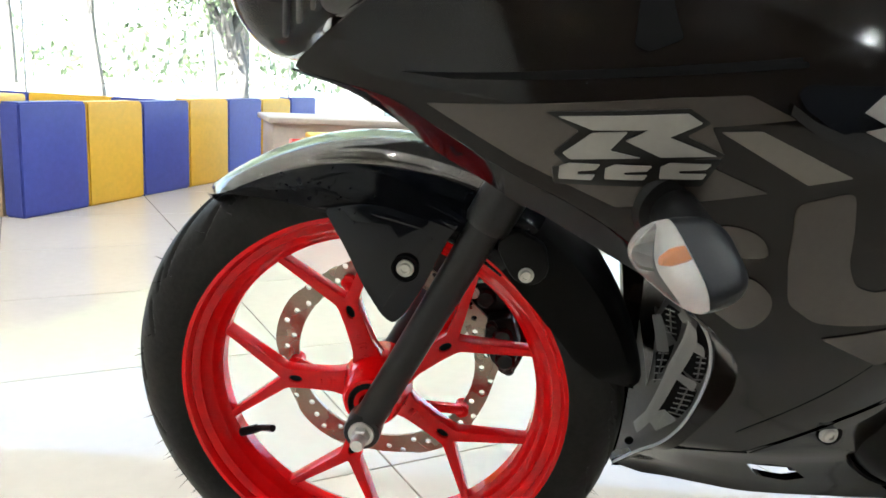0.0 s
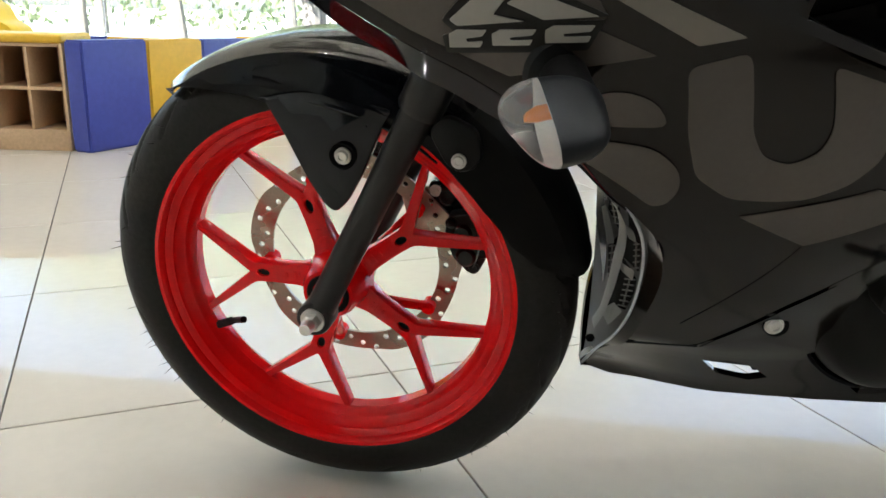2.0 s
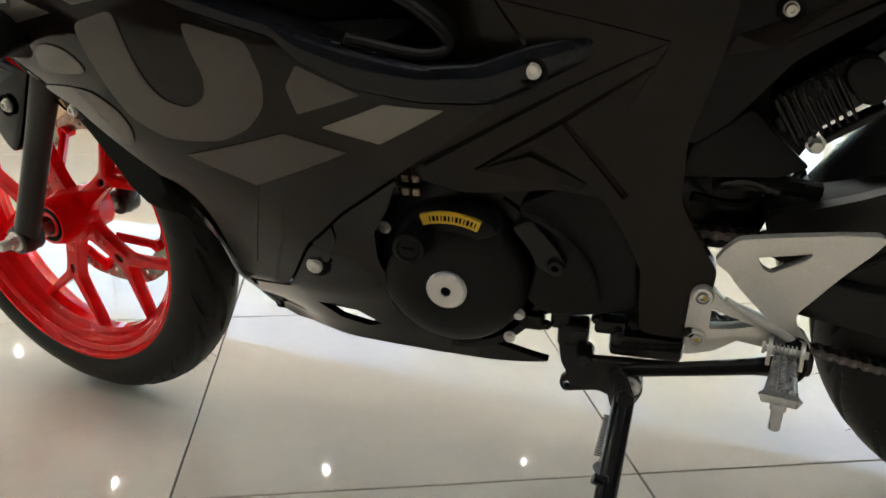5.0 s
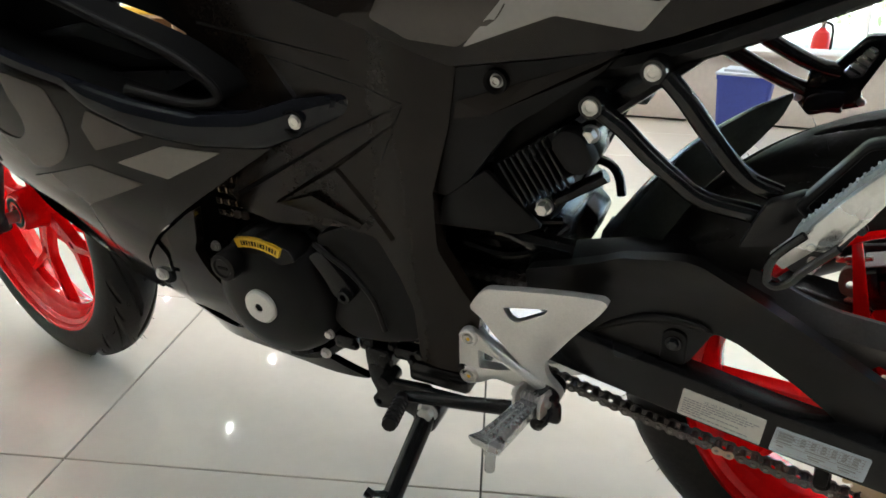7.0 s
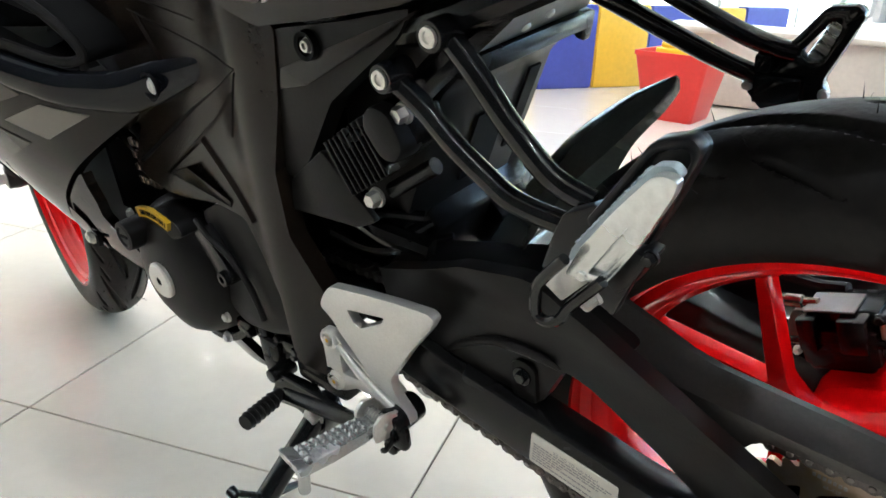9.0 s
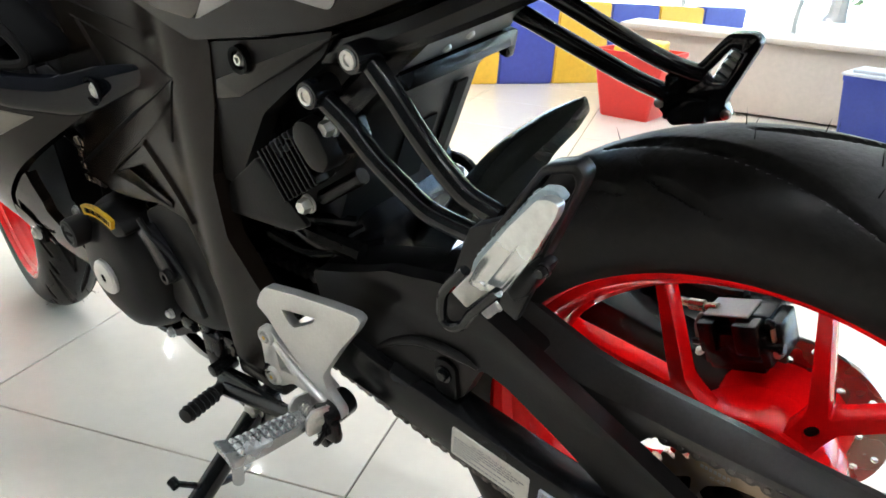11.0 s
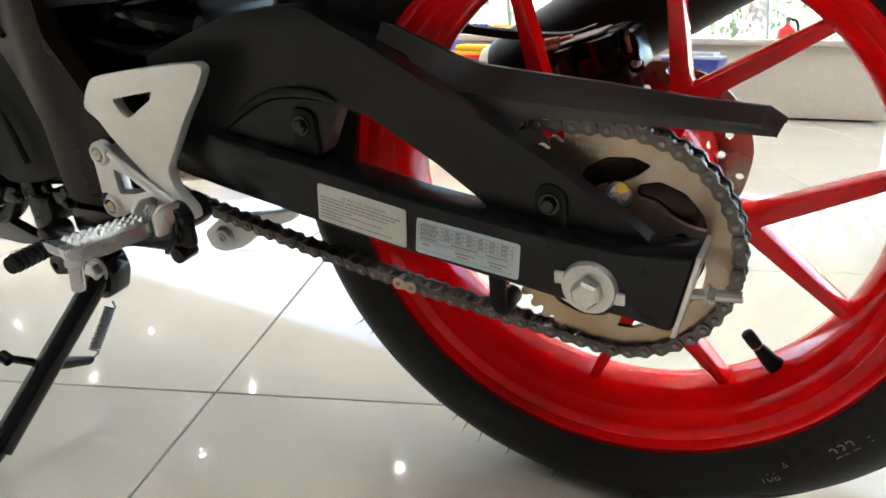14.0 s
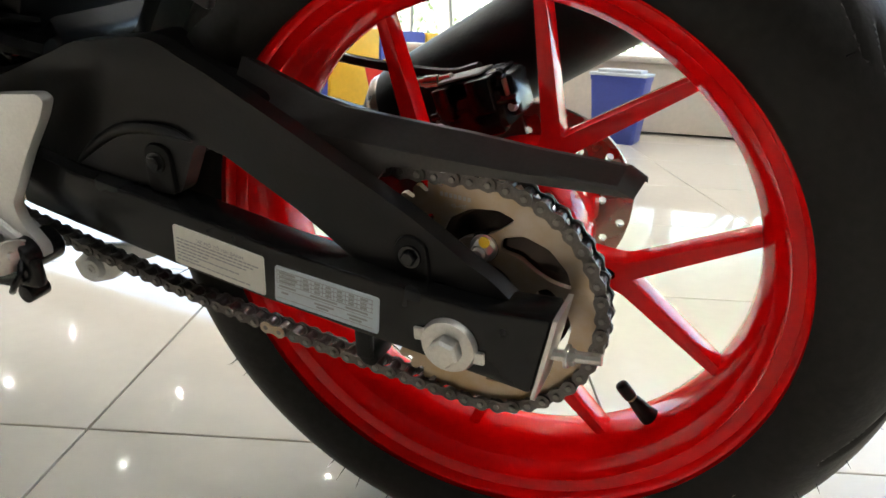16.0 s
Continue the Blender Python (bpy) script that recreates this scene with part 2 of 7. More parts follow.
def lathe(profile, seg=48, closed=False, a0=0.0, a1=360.0):
    """Turns a profile of (radius, y) round the y axis."""
    bm = bmesh.new()
    full = abs(a1 - a0) >= 359.9
    n = seg if full else seg + 1
    rings = []
    for i in range(n):
        a = radians(a0 + (a1 - a0) * i / seg)
        rings.append([bm.verts.new((r * math.cos(a), y, r * math.sin(a))) for r, y in profile])
    m = len(profile)
    for i in range(n if full else n - 1):
        p, q = rings[i], rings[(i + 1) % n]
        for j in range(m if closed else m - 1):
            k = (j + 1) % m
            quad = [p[j], p[k], q[k], q[j]]
            try:
                bm.faces.new(quad)
            except ValueError:
                pass
    bmesh.ops.remove_doubles(bm, verts=bm.verts, dist=1e-6)
    return bm


def smooth_path(pts, n=6):
    """Points along a smooth curve through pts."""
    P = [Vector(p) for p in pts]
    P = [P[0] * 2 - P[1]] + P + [P[-1] * 2 - P[-2]]
    out = []
    for i in range(1, len(P) - 2):
        a, b, c, d = P[i - 1:i + 3]
        for j in range(n):
            t = j / n
            out.append(0.5 * (2 * b + (c - a) * t + (2 * a - 5 * b + 4 * c - d) * t * t + (3 * b - a - 3 * c + d) * t ** 3))
    return out + [P[-2]]


def tube(pts, radius, seg=12, n=6, flat=1.0):
    """A capped tube along a smooth path; radius may be one number or one for each point."""
    path = smooth_path(pts, n) if n > 1 else [Vector(p) for p in pts]
    rad = radius if isinstance(radius, (list, tuple)) else [radius] * len(pts)
    bm, rings = bmesh.new(), []
    side = None
    for i, p in enumerate(path):
        d = (path[min(i + 1, len(path) - 1)] - path[max(i - 1, 0)]).normalized()
        if side is None:
            side = d.orthogonal().normalized()
        side = (side - d * side.dot(d)).normalized()
        up = d.cross(side)
        f = i / (len(path) - 1) * (len(rad) - 1)
        k = min(int(f), len(rad) - 2)
        r = rad[k] + (rad[k + 1] - rad[k]) * (f - k)
        rings.append([bm.verts.new(p + (side * math.cos(a) + up * math.sin(a) * flat) * r) for a in (2 * math.pi * j / seg for j in range(seg))])
    for p, q in zip(rings, rings[1:]):
        for j in range(seg):
            bm.faces.new((p[j], p[(j + 1) % seg], q[(j + 1) % seg], q[j]))
    bm.faces.new(rings[0][::-1])
    bm.faces.new(rings[-1])
    return bm


def rod(a, b, r, seg=14, bevel=0.0):
    a, b = Vector(a), Vector(b)
    bm = bmesh.new()
    bmesh.ops.create_cone(bm, cap_ends=True, segments=seg, radius1=r, radius2=r, depth=(b - a).length)
    if bevel:
        es = [e for e in bm.edges if len(e.link_faces) == 2 and e.calc_face_angle(0) > 1.0]
        bmesh.ops.bevel(bm, geom=es, offset=bevel, segments=2, affect="EDGES", profile=0.5)
    m = Matrix.Translation((a + b) / 2) @ (b - a).to_track_quat("Z", "Y").to_matrix().to_4x4()
    return moved(bm, m)


def sheet(outline, depth, cell=0.02, thick=0.004, holes=(), side=-1.0):
    """A curved panel: an outline in x and z, bent so that it stands depth(x, z) out from the middle plane, with thickness and turned-in rims."""
    bm = bmesh.new()
    edges = []
    for loop in (outline, *holes):
        vs = [bm.verts.new((x, 0, z)) for x, z in loop]
        edges += [bm.edges.new((vs[i], vs[(i + 1) % len(vs)])) for i in range(len(vs))]
    bmesh.ops.triangle_fill(bm, edges=edges, use_beauty=False)
    xs, zs = [v.co.x for v in bm.verts], [v.co.z for v in bm.verts]
    for axis, lo, hi in ((0, min(xs), max(xs)), (2, min(zs), max(zs))):
        k = max(1, int((hi - lo) / cell))
        for i in range(1, k):
            co, no = [0, 0, 0], [0, 0, 0]
            co[axis], no[axis] = lo + (hi - lo) * i / k, 1
            bmesh.ops.bisect_plane(bm, geom=bm.verts[:] + bm.edges[:] + bm.faces[:], plane_co=co, plane_no=no, dist=1e-5)
    bmesh.ops.remove_doubles(bm, verts=bm.verts, dist=1e-5)
    bmesh.ops.dissolve_limit(bm, angle_limit=0.01, verts=bm.verts, edges=[e for e in bm.edges if len(e.link_faces) == 2 and not (abs(e.verts[0].co.x - e.verts[1].co.x) < 1e-4 or abs(e.verts[0].co.z - e.verts[1].co.z) < 1e-4)])
    for v in bm.verts:
        v.co.y = side * depth(v.co.x, v.co.z)
    if thick:
        rim = [e for e in bm.edges if len(e.link_faces) == 1]
        got = bmesh.ops.extrude_edge_only(bm, edges=rim)["geom"]
        for v in (g for g in got if isinstance(g, bmesh.types.BMVert)):
            v.co.y -= side * thick
    return bm


def hexbolt(r=0.008, h=0.006, flange=1.35, socket=False):
    """A bolt head that points along -y, its seat at y = 0."""
    a = lathe([(0.0001, -0.0015), (r * flange * 0.96, -0.0015), (r * flange, -0.0005), (r * flange, 0.001)], 20)
    if socket:
        b = lathe([(0.0001, -h * 0.55), (r * 0.45, -h * 0.55), (r * 0.5, -h), (r * 0.85, -h), (r * 0.97, -h * 0.8), (r, 0)], 20)
    else:
        b = lathe([(0.0001, -h), (r * 0.8, -h), (r * 0.98, -h * 0.82), (r, 0)], 6)
    return joined(a, b)


def at(x, y, z, rx=0, ry=0, rz=0):
    return pose(x, y, z, rx, ry, rz)


def table(xs, zs, rows):
    """A smooth function of x and z through a small table."""
    def hermite(p, t):
        a, b, c, d = p
        return b + 0.5 * t * (c - a + t * (2 * a - 5 * b + 4 * c - d + t * (3 * (b - c) + d - a)))

    def pick(axis, v):
        v = min(max(v, axis[0]), axis[-1])
        k = max(0, min(len(axis) - 2, sum(1 for q in axis[1:-1] if q <= v)))
        return k, (v - axis[k]) / (axis[k + 1] - axis[k])

    def f(x, z):
        i, t = pick(xs, x)
        j, u = pick(zs, z)
        col = []
        for r in range(i - 1, i + 3):
            row = rows[min(max(r, 0), len(xs) - 1)]
            col.append(hermite([row[min(max(j + q, 0), len(zs) - 1)] for q in (-1, 0, 1, 2)], u))
        return hermite(col, t)
    return f


def thing(name, label, category, m=None, group="", kind=""):
    ob = new(name)
    ob.empty_display_size = 0.1
    if m is not None:
        ob.matrix_world = m
    return tagged(ob, label, category, group, kind)


def lettering(text, size, mat, parent, m):
    """Words in the built-in font as one thin mesh, centred, facing -y after a quarter turn about x."""
    cu = bpy.data.curves.new("words", "FONT")
    cu.body, cu.size, cu.align_x, cu.align_y, cu.resolution_u, cu.extrude = text, size, "CENTER", "CENTER", 3, 0.0001
    ob = new("words", cu)
    me = bpy.data.meshes.new_from_object(ob)
    bpy.data.objects.remove(ob)
    bpy.data.curves.remove(cu)
    me.transform(m)
    me.materials.clear()
    me.materials.append(mat)
    words = new("lettering", me)
    words.parent = parent
    return words


# ---- the room ----
FLOOR = -0.001
floor = part("floor", box(-1.5, 2.65, FLOOR - 0.06, 15.0, 8.1, 0.11), GROUT, label="polished beige tile floor with thin dark joints", smooth=False)
tagged(floor, "polished beige tile floor with thin dark joints", "floor", kind="structure")
WIN_Y = 6.6
# south, west and east walls are unseen; their tones shape the bike's reflections
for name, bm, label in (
    ("wall_south", box(2.7, -1.4, 1.6, 6.8, 0.2, 3.4), "unseen closing wall, made dark to keep reflections dark"),
    ("wall_south_west", box(-4.9, -1.4, 1.6, 8.4, 0.2, 3.4), "unseen closing wall, made pale to brighten reflections"),
    ("wall_west", box(-9.1, 2.65, 1.6, 0.2, 7.9, 3.4), "unseen closing side wall, tone set for reflections"),
    ("wall_east", box(6.1, 2.65, 1.6, 0.2, 7.9, 3.4), "unseen closing side wall, tone set for reflections"),
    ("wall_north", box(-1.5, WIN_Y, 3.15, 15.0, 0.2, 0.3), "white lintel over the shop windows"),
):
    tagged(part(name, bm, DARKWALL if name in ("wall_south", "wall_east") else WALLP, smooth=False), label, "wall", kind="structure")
tagged(part("ceiling", box(-1.5, 2.65, 3.36, 15.4, 8.3, 0.12), CEIL, smooth=False), "pale grey showroom ceiling with round downlights", "ceiling", kind="structure")

# shop windows: frames, panes
EDGES = (-9.0, -7.83, -5.63, -3.43, -1.23, 0.97, 3.17, 5.37, 6.0)


def shop_window(n, x0, x1):
    xc, w = (x0 + x1) / 2, x1 - x0
    frame_bm = joined(
        box(x0 + 0.004, 0, 1.5, 0.006, 0.014, 2.99, 0.001), box(x1 - 0.004, 0, 1.5, 0.006, 0.014, 2.99, 0.001),
        box(xc, 0, 0.05, w - 0.018, 0.09, 0.09, 0.004), box(xc, 0, 2.96, w - 0.018, 0.09, 0.07, 0.004))
    win = tagged(part("window_%d" % n, frame_bm, ALU, smooth=False, matrix=pose(0, WIN_Y, 0)), "tall frameless shop window pane, bright outside", "window", "shop windows", "structure")
    pane = part("pane", box(xc, 0, 1.51, w - 0.018, 0.008, 2.83), PANE, win, smooth=False, matrix=pose(0, WIN_Y, 0))
    pane.visible_shadow = False


for i in range(8):
    shop_window(i + 1, EDGES[i], EDGES[i + 1])

# downlights, in rows along the tile joints
first = None
LU, LV = Vector((0.868, 0.497)), Vector((-0.497, 0.868))
for iu in range(-8, 9):
    for iv in range(-8, 9):
        c = Vector((-3.62, 4.43)) + LU * 1.78 * iu + LV * 1.40 * iv
        if not (-8.7 < c.x < 5.7 and -1.1 < c.y < 6.2):
            continue
        m = pose(c.x, c.y, 3.302, -90, 0, 0)
        if first is None:
            first = thing("ceiling_light", "round white recessed ceiling downlight, lit", "ceiling light", m, "ceiling downlights")
            part("frame", joined(lathe([(0.018, 0.0), (0.040, 0.0), (0.044, 0.006), (0.040, 0.014), (0.020, 0.010)], 28, True)), ALU, first)
            part("diffuser", lathe([(0.0001, 0.006), (0.0145, 0.006), (0.0145, 0.002)], 28), LAMP, first, "glowing lamp disc")
        else:
            copy_thing(first, m)

# stone ledge under the windows
tagged(part("window_ledge", joined(box(1.1, 0.22, 0.19, 2.2, 0.40, 0.36, 0.01), box(1.1, 0.21, 0.382, 2.26, 0.46, 0.032, 0.010)), CREAM, matrix=pose(-0.77, 4.18, 0, 0, 0, 22)), "cream stone ledge standing behind the red tub", "ledge", kind="structure")

tagged(part("low_ledge", box(3.16, 6.20, 0.0745, 5.66, 0.62, 0.151, 0.006), CREAM), "low cream stone ledge along the windows", "ledge", kind="structure")


# padded play fence
def mat_block(col, m, w, h, d, seed):
    rnd = random.Random(seed)
    bm = bmesh.new()
    bmesh.ops.create_cube(bm, size=1.0)
    bmesh.ops.subdivide_edges(bm, edges=bm.edges[:], cuts=11, use_grid_fill=True)
    ph = rnd.uniform(0, 6)
    for v in bm.verts:
        x, y, z = v.co
        edge = min(0.5 - abs(x), 0.5 - abs(z))
        crease = 0.010 * math.sin(9 * x + 7 * z * rnd.choice((1, 1)) + ph) * max(0, 0.35 - z) + 0.006 * math.sin(23 * x - 15 * z + ph)
        if abs(y) > 0.49:
            y += math.copysign(min(edge, 0.12) * 0.12 + crease * min(1, edge * 8), y)
        v.co = (x * w * (1 - 0.012 * (abs(z) > 0.49)), y * d, (z + 0.5) * h)
    es = [e for e in bm.edges if e.calc_face_angle(0) > 0.8]
    bmesh.ops.bevel(bm, geom=es, offset=0.008, segments=2, affect="EDGES")
    ob = tagged(part("padded_block", bm, col), "%s vinyl padded play-fence block" % ("blue" if col is BLUE else "yellow"), "padded block", "play fence")
    ob.matrix_world = m
    return ob


mx, my, mdir = -1.515, 3.110, 74.6
for i in range(7):
    d = 0.373 * (i + 0.5)
    c = (mx + d * math.cos(radians(mdir)) - 0.05 * math.sin(radians(mdir)), my + d * math.sin(radians(mdir)) + 0.05 * math.cos(radians(mdir)))
    mat_block(BLUE if i % 2 == 0 else YELLOW, pose(c[0], c[1], FLOOR, 0, 0, mdir), 0.371, 0.462 - 0.003 * (i % 3), 0.10, i)
for i in range(7):
    mat_block(YELLOW if i % 2 == 0 else BLUE, pose(-5.2 + 0.62 * i, 5.95, FLOOR, 0, 0, 0), 0.615, 0.372, 0.10, 20 + i)


# cubby cabinet with a padded lid
def cubby_cabinet():
    root = thing("cubby_cabinet", "pale birch cubby-hole cabinet with a yellow padded lid", "cabinet", pose(-1.615, 3.135, FLOOR, 0, 0, 10))
    w, dep, h, cols = 1.21, 0.30, 0.445, 8
    t = 0.014
    part("side_panel", box(-t / 2, dep / 2, h / 2, t, dep, h, 0.002), WOOD, root)
    part("side_panel", box(-w + t / 2, dep / 2, h / 2, t, dep, h, 0.002), WOOD, root)
    part("back_panel", box(-w / 2, dep - 0.005, h / 2, w - 2 * t - 0.002, 0.008, h - 0.004), WOOD_IN, root)
    part("plinth", box(-w / 2, dep / 2, 0.045, w - 2 * t - 0.002, dep - 0.012, 0.088, 0.002), WOOD, root)
    for z in (0.262, h - t / 2):
        part("shelf", box(-w / 2, dep / 2 - 0.006, z, w - 2 * t - 0.002, dep - 0.012, t, 0.002), WOOD, root)
    for i in range(1, cols):
        part("divider", box(-w * i / cols, dep / 2 - 0.004, (0.09 + h - t) / 2, 0.012, dep - 0.012, h - t - 0.092, 0.002), WOOD, root)
    part("lid", box(-w / 2, dep / 2, h + 0.019, w + 0.01, dep + 0.02, 0.036, 0.012, 3), YELLOW, root, "yellow padded vinyl lid")


cubby_cabinet()


def toy_frame(m):
    """A yellow plastic climbing toy with round holes and a hump."""
    root = thing("climbing_toy", "yellow moulded plastic toy standing behind the cabinet", "toy", m)
    out = [(-0.30, 0), (0.22, 0), (0.225, 0.42), (0.20, 0.48), (0.13, 0.51), (0.10, 0.58), (0.02, 0.63), (-0.06, 0.60), (-0.14, 0.63), (-0.24, 0.58), (-0.31, 0.50)]
    hole = [(0.03 + 0.035 * math.cos(a), 0.53 + 0.03 * math.sin(a)) for a in (2 * math.pi * k / 12 for k in range(12))]
    part("body", prism(rounded(out, 0.03), -0.10, 0.10, 0.014, [hole]), YELP, root)
    part("rung", rod((-0.15, -0.115, 0.50), (-0.15, 0.115, 0.50), 0.02), YELP, root)


toy_frame(pose(-2.71, 4.15, FLOOR, 0, 0, 4))


def tapered_tub(name, label, m, bottom, top, h, mat, lip, trim=None):
    root = thing(name, label, "bin", m)
    bm = bmesh.new()
    rings = []
    for k, (z, s) in enumerate(((0, bottom - 0.01), (0.008, bottom), (h - 0.02, top), (h - 0.02, top + lip), (h, top + lip), (h, top - 0.012), (0.012, bottom - 0.02))):
        ring = []
        for cx, cy in ((1, 1), (-1, 1), (-1, -1), (1, -1)):
            for a in range(5):
                th = radians({(1, 1): 0, (-1, 1): 90, (-1, -1): 180, (1, -1): 270}[(cx, cy)] + a * 22.5)
                r = 0.02
                ring.append(bm.verts.new((cx * (s / 2 - r) + r * math.cos(th), cy * (s / 2 - r) + r * math.sin(th), z)))
        rings.append(ring)
    for p, q in zip(rings, rings[1:]):
        for j in range(len(p)):
            bm.faces.new((p[j], p[(j + 1) % len(p)], q[(j + 1) % len(p)], q[j]))
    bm.faces.new(rings[0][::-1])
    bm.faces.new(rings[-1])
    part("tub", bm, mat, root)
    if trim:
        part("lid", joined(box(0, 0, h + 0.008, top + 2 * lip, top + 2 * lip, 0.014, 0.005), box(0, 0, h + 0.022, top * 0.8, top * 0.8, 0.016, 0.006)), trim, root)
    return root


tapered_tub("toy_tub", "red tapered plastic tub with a red rim on the floor", pose(-0.43, 3.83, FLOOR, 0, 0, 12), 0.24, 0.34, 0.31, REDP, 0.012, None)
tagged(part("storage_box", joined(box(0, 0, 0.02, 0.22, 0.20, 0.04, 0.008), box(0.01, 0, 0.055, 0.20, 0.18, 0.03, 0.01)), [YELP], None), "yellow plastic lid set inside the red tub", "lid").matrix_world = pose(-0.43, 3.83, FLOOR + 0.285, 0, 0, 20)
tapered_tub("waste_bin", "blue plastic bin with a pale grey lid on the floor", pose(0.50, 4.25, FLOOR, 0, 0, 8), 0.20, 0.25, 0.31, BLUEP, 0.008, GREYP)


def fire_extinguisher(m):
    root = thing("fire_extinguisher", "red fire extinguisher with a white label on a low ledge", "fire extinguisher", m)
    up = pose(0, 0, 0, 90, 0, 0)
    part("cylinder", moved(lathe([(0.0001, 0.0), (0.050, 0.0), (0.056, 0.008), (0.057, 0.02), (0.057, 0.27), (0.048, 0.305), (0.022, 0.325), (0.018, 0.335)], 32), up), REDP, root)
    part("label", moved(lathe([(0.0576, 0.08), (0.0578, 0.085), (0.0578, 0.225), (0.0576, 0.23)], 24, False, 20, 130), up), WHITETAG, root, "white paper label")
    part("valve", joined(rod((0, 0, 0.325), (0, 0, 0.365), 0.014, 16, 0.002), box(0.0, 0.0, 0.372, 0.03, 0.026, 0.022, 0.004)), STEEL, root)
    part("handle", joined(moved(box(0.03, 0, 0, 0.085, 0.016, 0.007, 0.002), at(0, 0, 0.392, 0, -18, 0)), moved(box(0.03, 0, 0, 0.08, 0.016, 0.007, 0.002), at(0, 0, 0.370, 0, 8, 0))), GREYP, root)
    part("hose", tube([(-0.012, 0, 0.37), (-0.055, 0, 0.35), (-0.068, 0, 0.26), (-0.062, 0, 0.12)], 0.009, 10), MATTE, root)


fire_extinguisher(pose(0.50, 6.12, 0.150, 0, 0, 200))


# ---- outside ----
out_bm = bmesh.new()
bmesh.ops.create_grid(out_bm, x_segments=60, y_segments=60, size=400)
for v in out_bm.verts:
    v.co.z = -0.16 + 0.02 * noise.noise(v.co * 0.05)
tagged(part("ground", out_bm, GRASS), "sunlit lawn and paving outside the windows", "ground", kind="structure")
tagged(part("pavement", box(-1.5, WIN_Y + 2.2, -0.10, 40, 3.6, 0.10, 0.01), ASPHALT), "pale pavement outside the windows", "pavement", kind="structure")


def tree(x, y, h, seed, fork=0.42):
    rnd = random.Random(seed)
    root = thing("tree", "leafy street tree standing in bright sun", "tree", pose(x, y, -0.14), "street trees")
    limbs = []
    top = Vector((rnd.uniform(-0.2, 0.2), 0, h * fork))
    limbs.append(tube([(0, 0, -0.05), (0.04, 0, 0.3), (rnd.uniform(-0.1, 0.1), 0.05, h * fork * 0.55), top], [0.24, 0.17, 0.14, 0.12], 10))
    tips = []
    for i in range(7):
        a = i * 0.9 + rnd.uniform(0, 0.5)
        ln = h * rnd.uniform(0.25, 0.42)
        d = Vector((math.cos(a) * 0.7, math.sin(a) * 0.7, rnd.uniform(0.6, 1.1))).normalized()
        st = Vector((0, 0, 0)).lerp(top, rnd.uniform(0.75, 1.0))
        mid = st + d * ln * 0.5 + Vector((0, 0, 0.15))
        limbs.append(tube([st, mid, st + d * ln], [0.09, 0.055, 0.02], 7))
        tips += [mid, st + d * ln * 0.8, st + d * ln]
    part("trunk", joined(*limbs), BARK, root)
    bm = bmesh.new()
    for tip in tips:
        for _ in range(1100):
            p = tip + Vector((rnd.gauss(0, 0.075 * h), rnd.gauss(0, 0.075 * h), rnd.gauss(0.1, 0.06 * h)))
            s = rnd.uniform(0.024, 0.055)
            m = Matrix.Translation(p) @ Euler((rnd.uniform(0, 6), rnd.uniform(0, 6), rnd.uniform(0, 6))).to_matrix().to_4x4()
            vs = [bm.verts.new(m @ Vector(q)) for q in ((-s, 0, 0), (0, -s * 0.5, 0), (s, 0, s * 0.2), (0, s * 0.5, 0))]
            bm.faces.new(vs)
    part("crown", bm, LEAF, root, smooth=False)


for i, (x, y, h) in enumerate(((-3.15, 11.5, 6.5), (-1.2, 12.2, 8.2), (-6.6, 14.5, 8.5), (-4.9, 18.0, 9.5), (-9.5, 16.0, 9.0), (0.8, 15.0, 8.5), (4.6, 16.0, 9.0), (-12.5, 22.0, 10.5), (-7.5, 24.0, 11.0), (-1.2, 22.0, 11.0), (3.0, 25.0, 12.0))):
    tree(x, y, h, 40 + i, 0.20 if i == 0 else 0.36 if i == 1 else 0.34)
hedge = bmesh.new()
hr = random.Random(5)
for _ in range(2200):
    p = Vector((hr.uniform(-26, 16), 30 + hr.gauss(0, 0.7), abs(hr.gauss(0.9, 0.8)) - 0.1))
    s = hr.uniform(0.10, 0.24)
    m = Matrix.Translation(p) @ Euler((hr.uniform(0, 6), hr.uniform(0, 6), hr.uniform(0, 6))).to_matrix().to_4x4()
    hedge.faces.new([hedge.verts.new(m @ Vector(q)) for q in ((-s, 0, 0), (0, -s * 0.6, 0), (s, 0, s * 0.2), (0, s * 0.6, 0))])
tagged(part("hedge", hedge, LEAF, smooth=False), "far sunlit hedge of green shrubs", "hedge", kind="stuff")


# ---- the motorcycle ----
BIKE = pose(0.1549, 1.0131, -0.0032, 11.683, -0.284, 7.223)
bike = thing("motorcycle", "dark bronze sport motorcycle with red wheels on its side stand", "motorcycle", BIKE)
STEER_AT = Vector((-0.021, -0.008, 0.294))
STEER = Matrix.Translation(STEER_AT) @ Matrix.Rotation(radians(-12.5), 4, Vector((math.sin(radians(25)), 0, math.cos(radians(25)))))
FRONT = Matrix.Translation((-0.0224, -0.0084, 0.3020)) @ Matrix.Rotation(radians(-12.59), 4, Vector((math.sin(radians(25)), 0, math.cos(radians(25))))) @ pose(0, 0, 0, 2.65)
SPROCKET_AT = Vector((1.303, 0.010, 0.291))
REAR_AT = Vector((1.2915, 0.0086, 0.2984))
REAR = Matrix.Translation(REAR_AT) @ pose(0, 0, 0, 2.63, 0, 2.08)


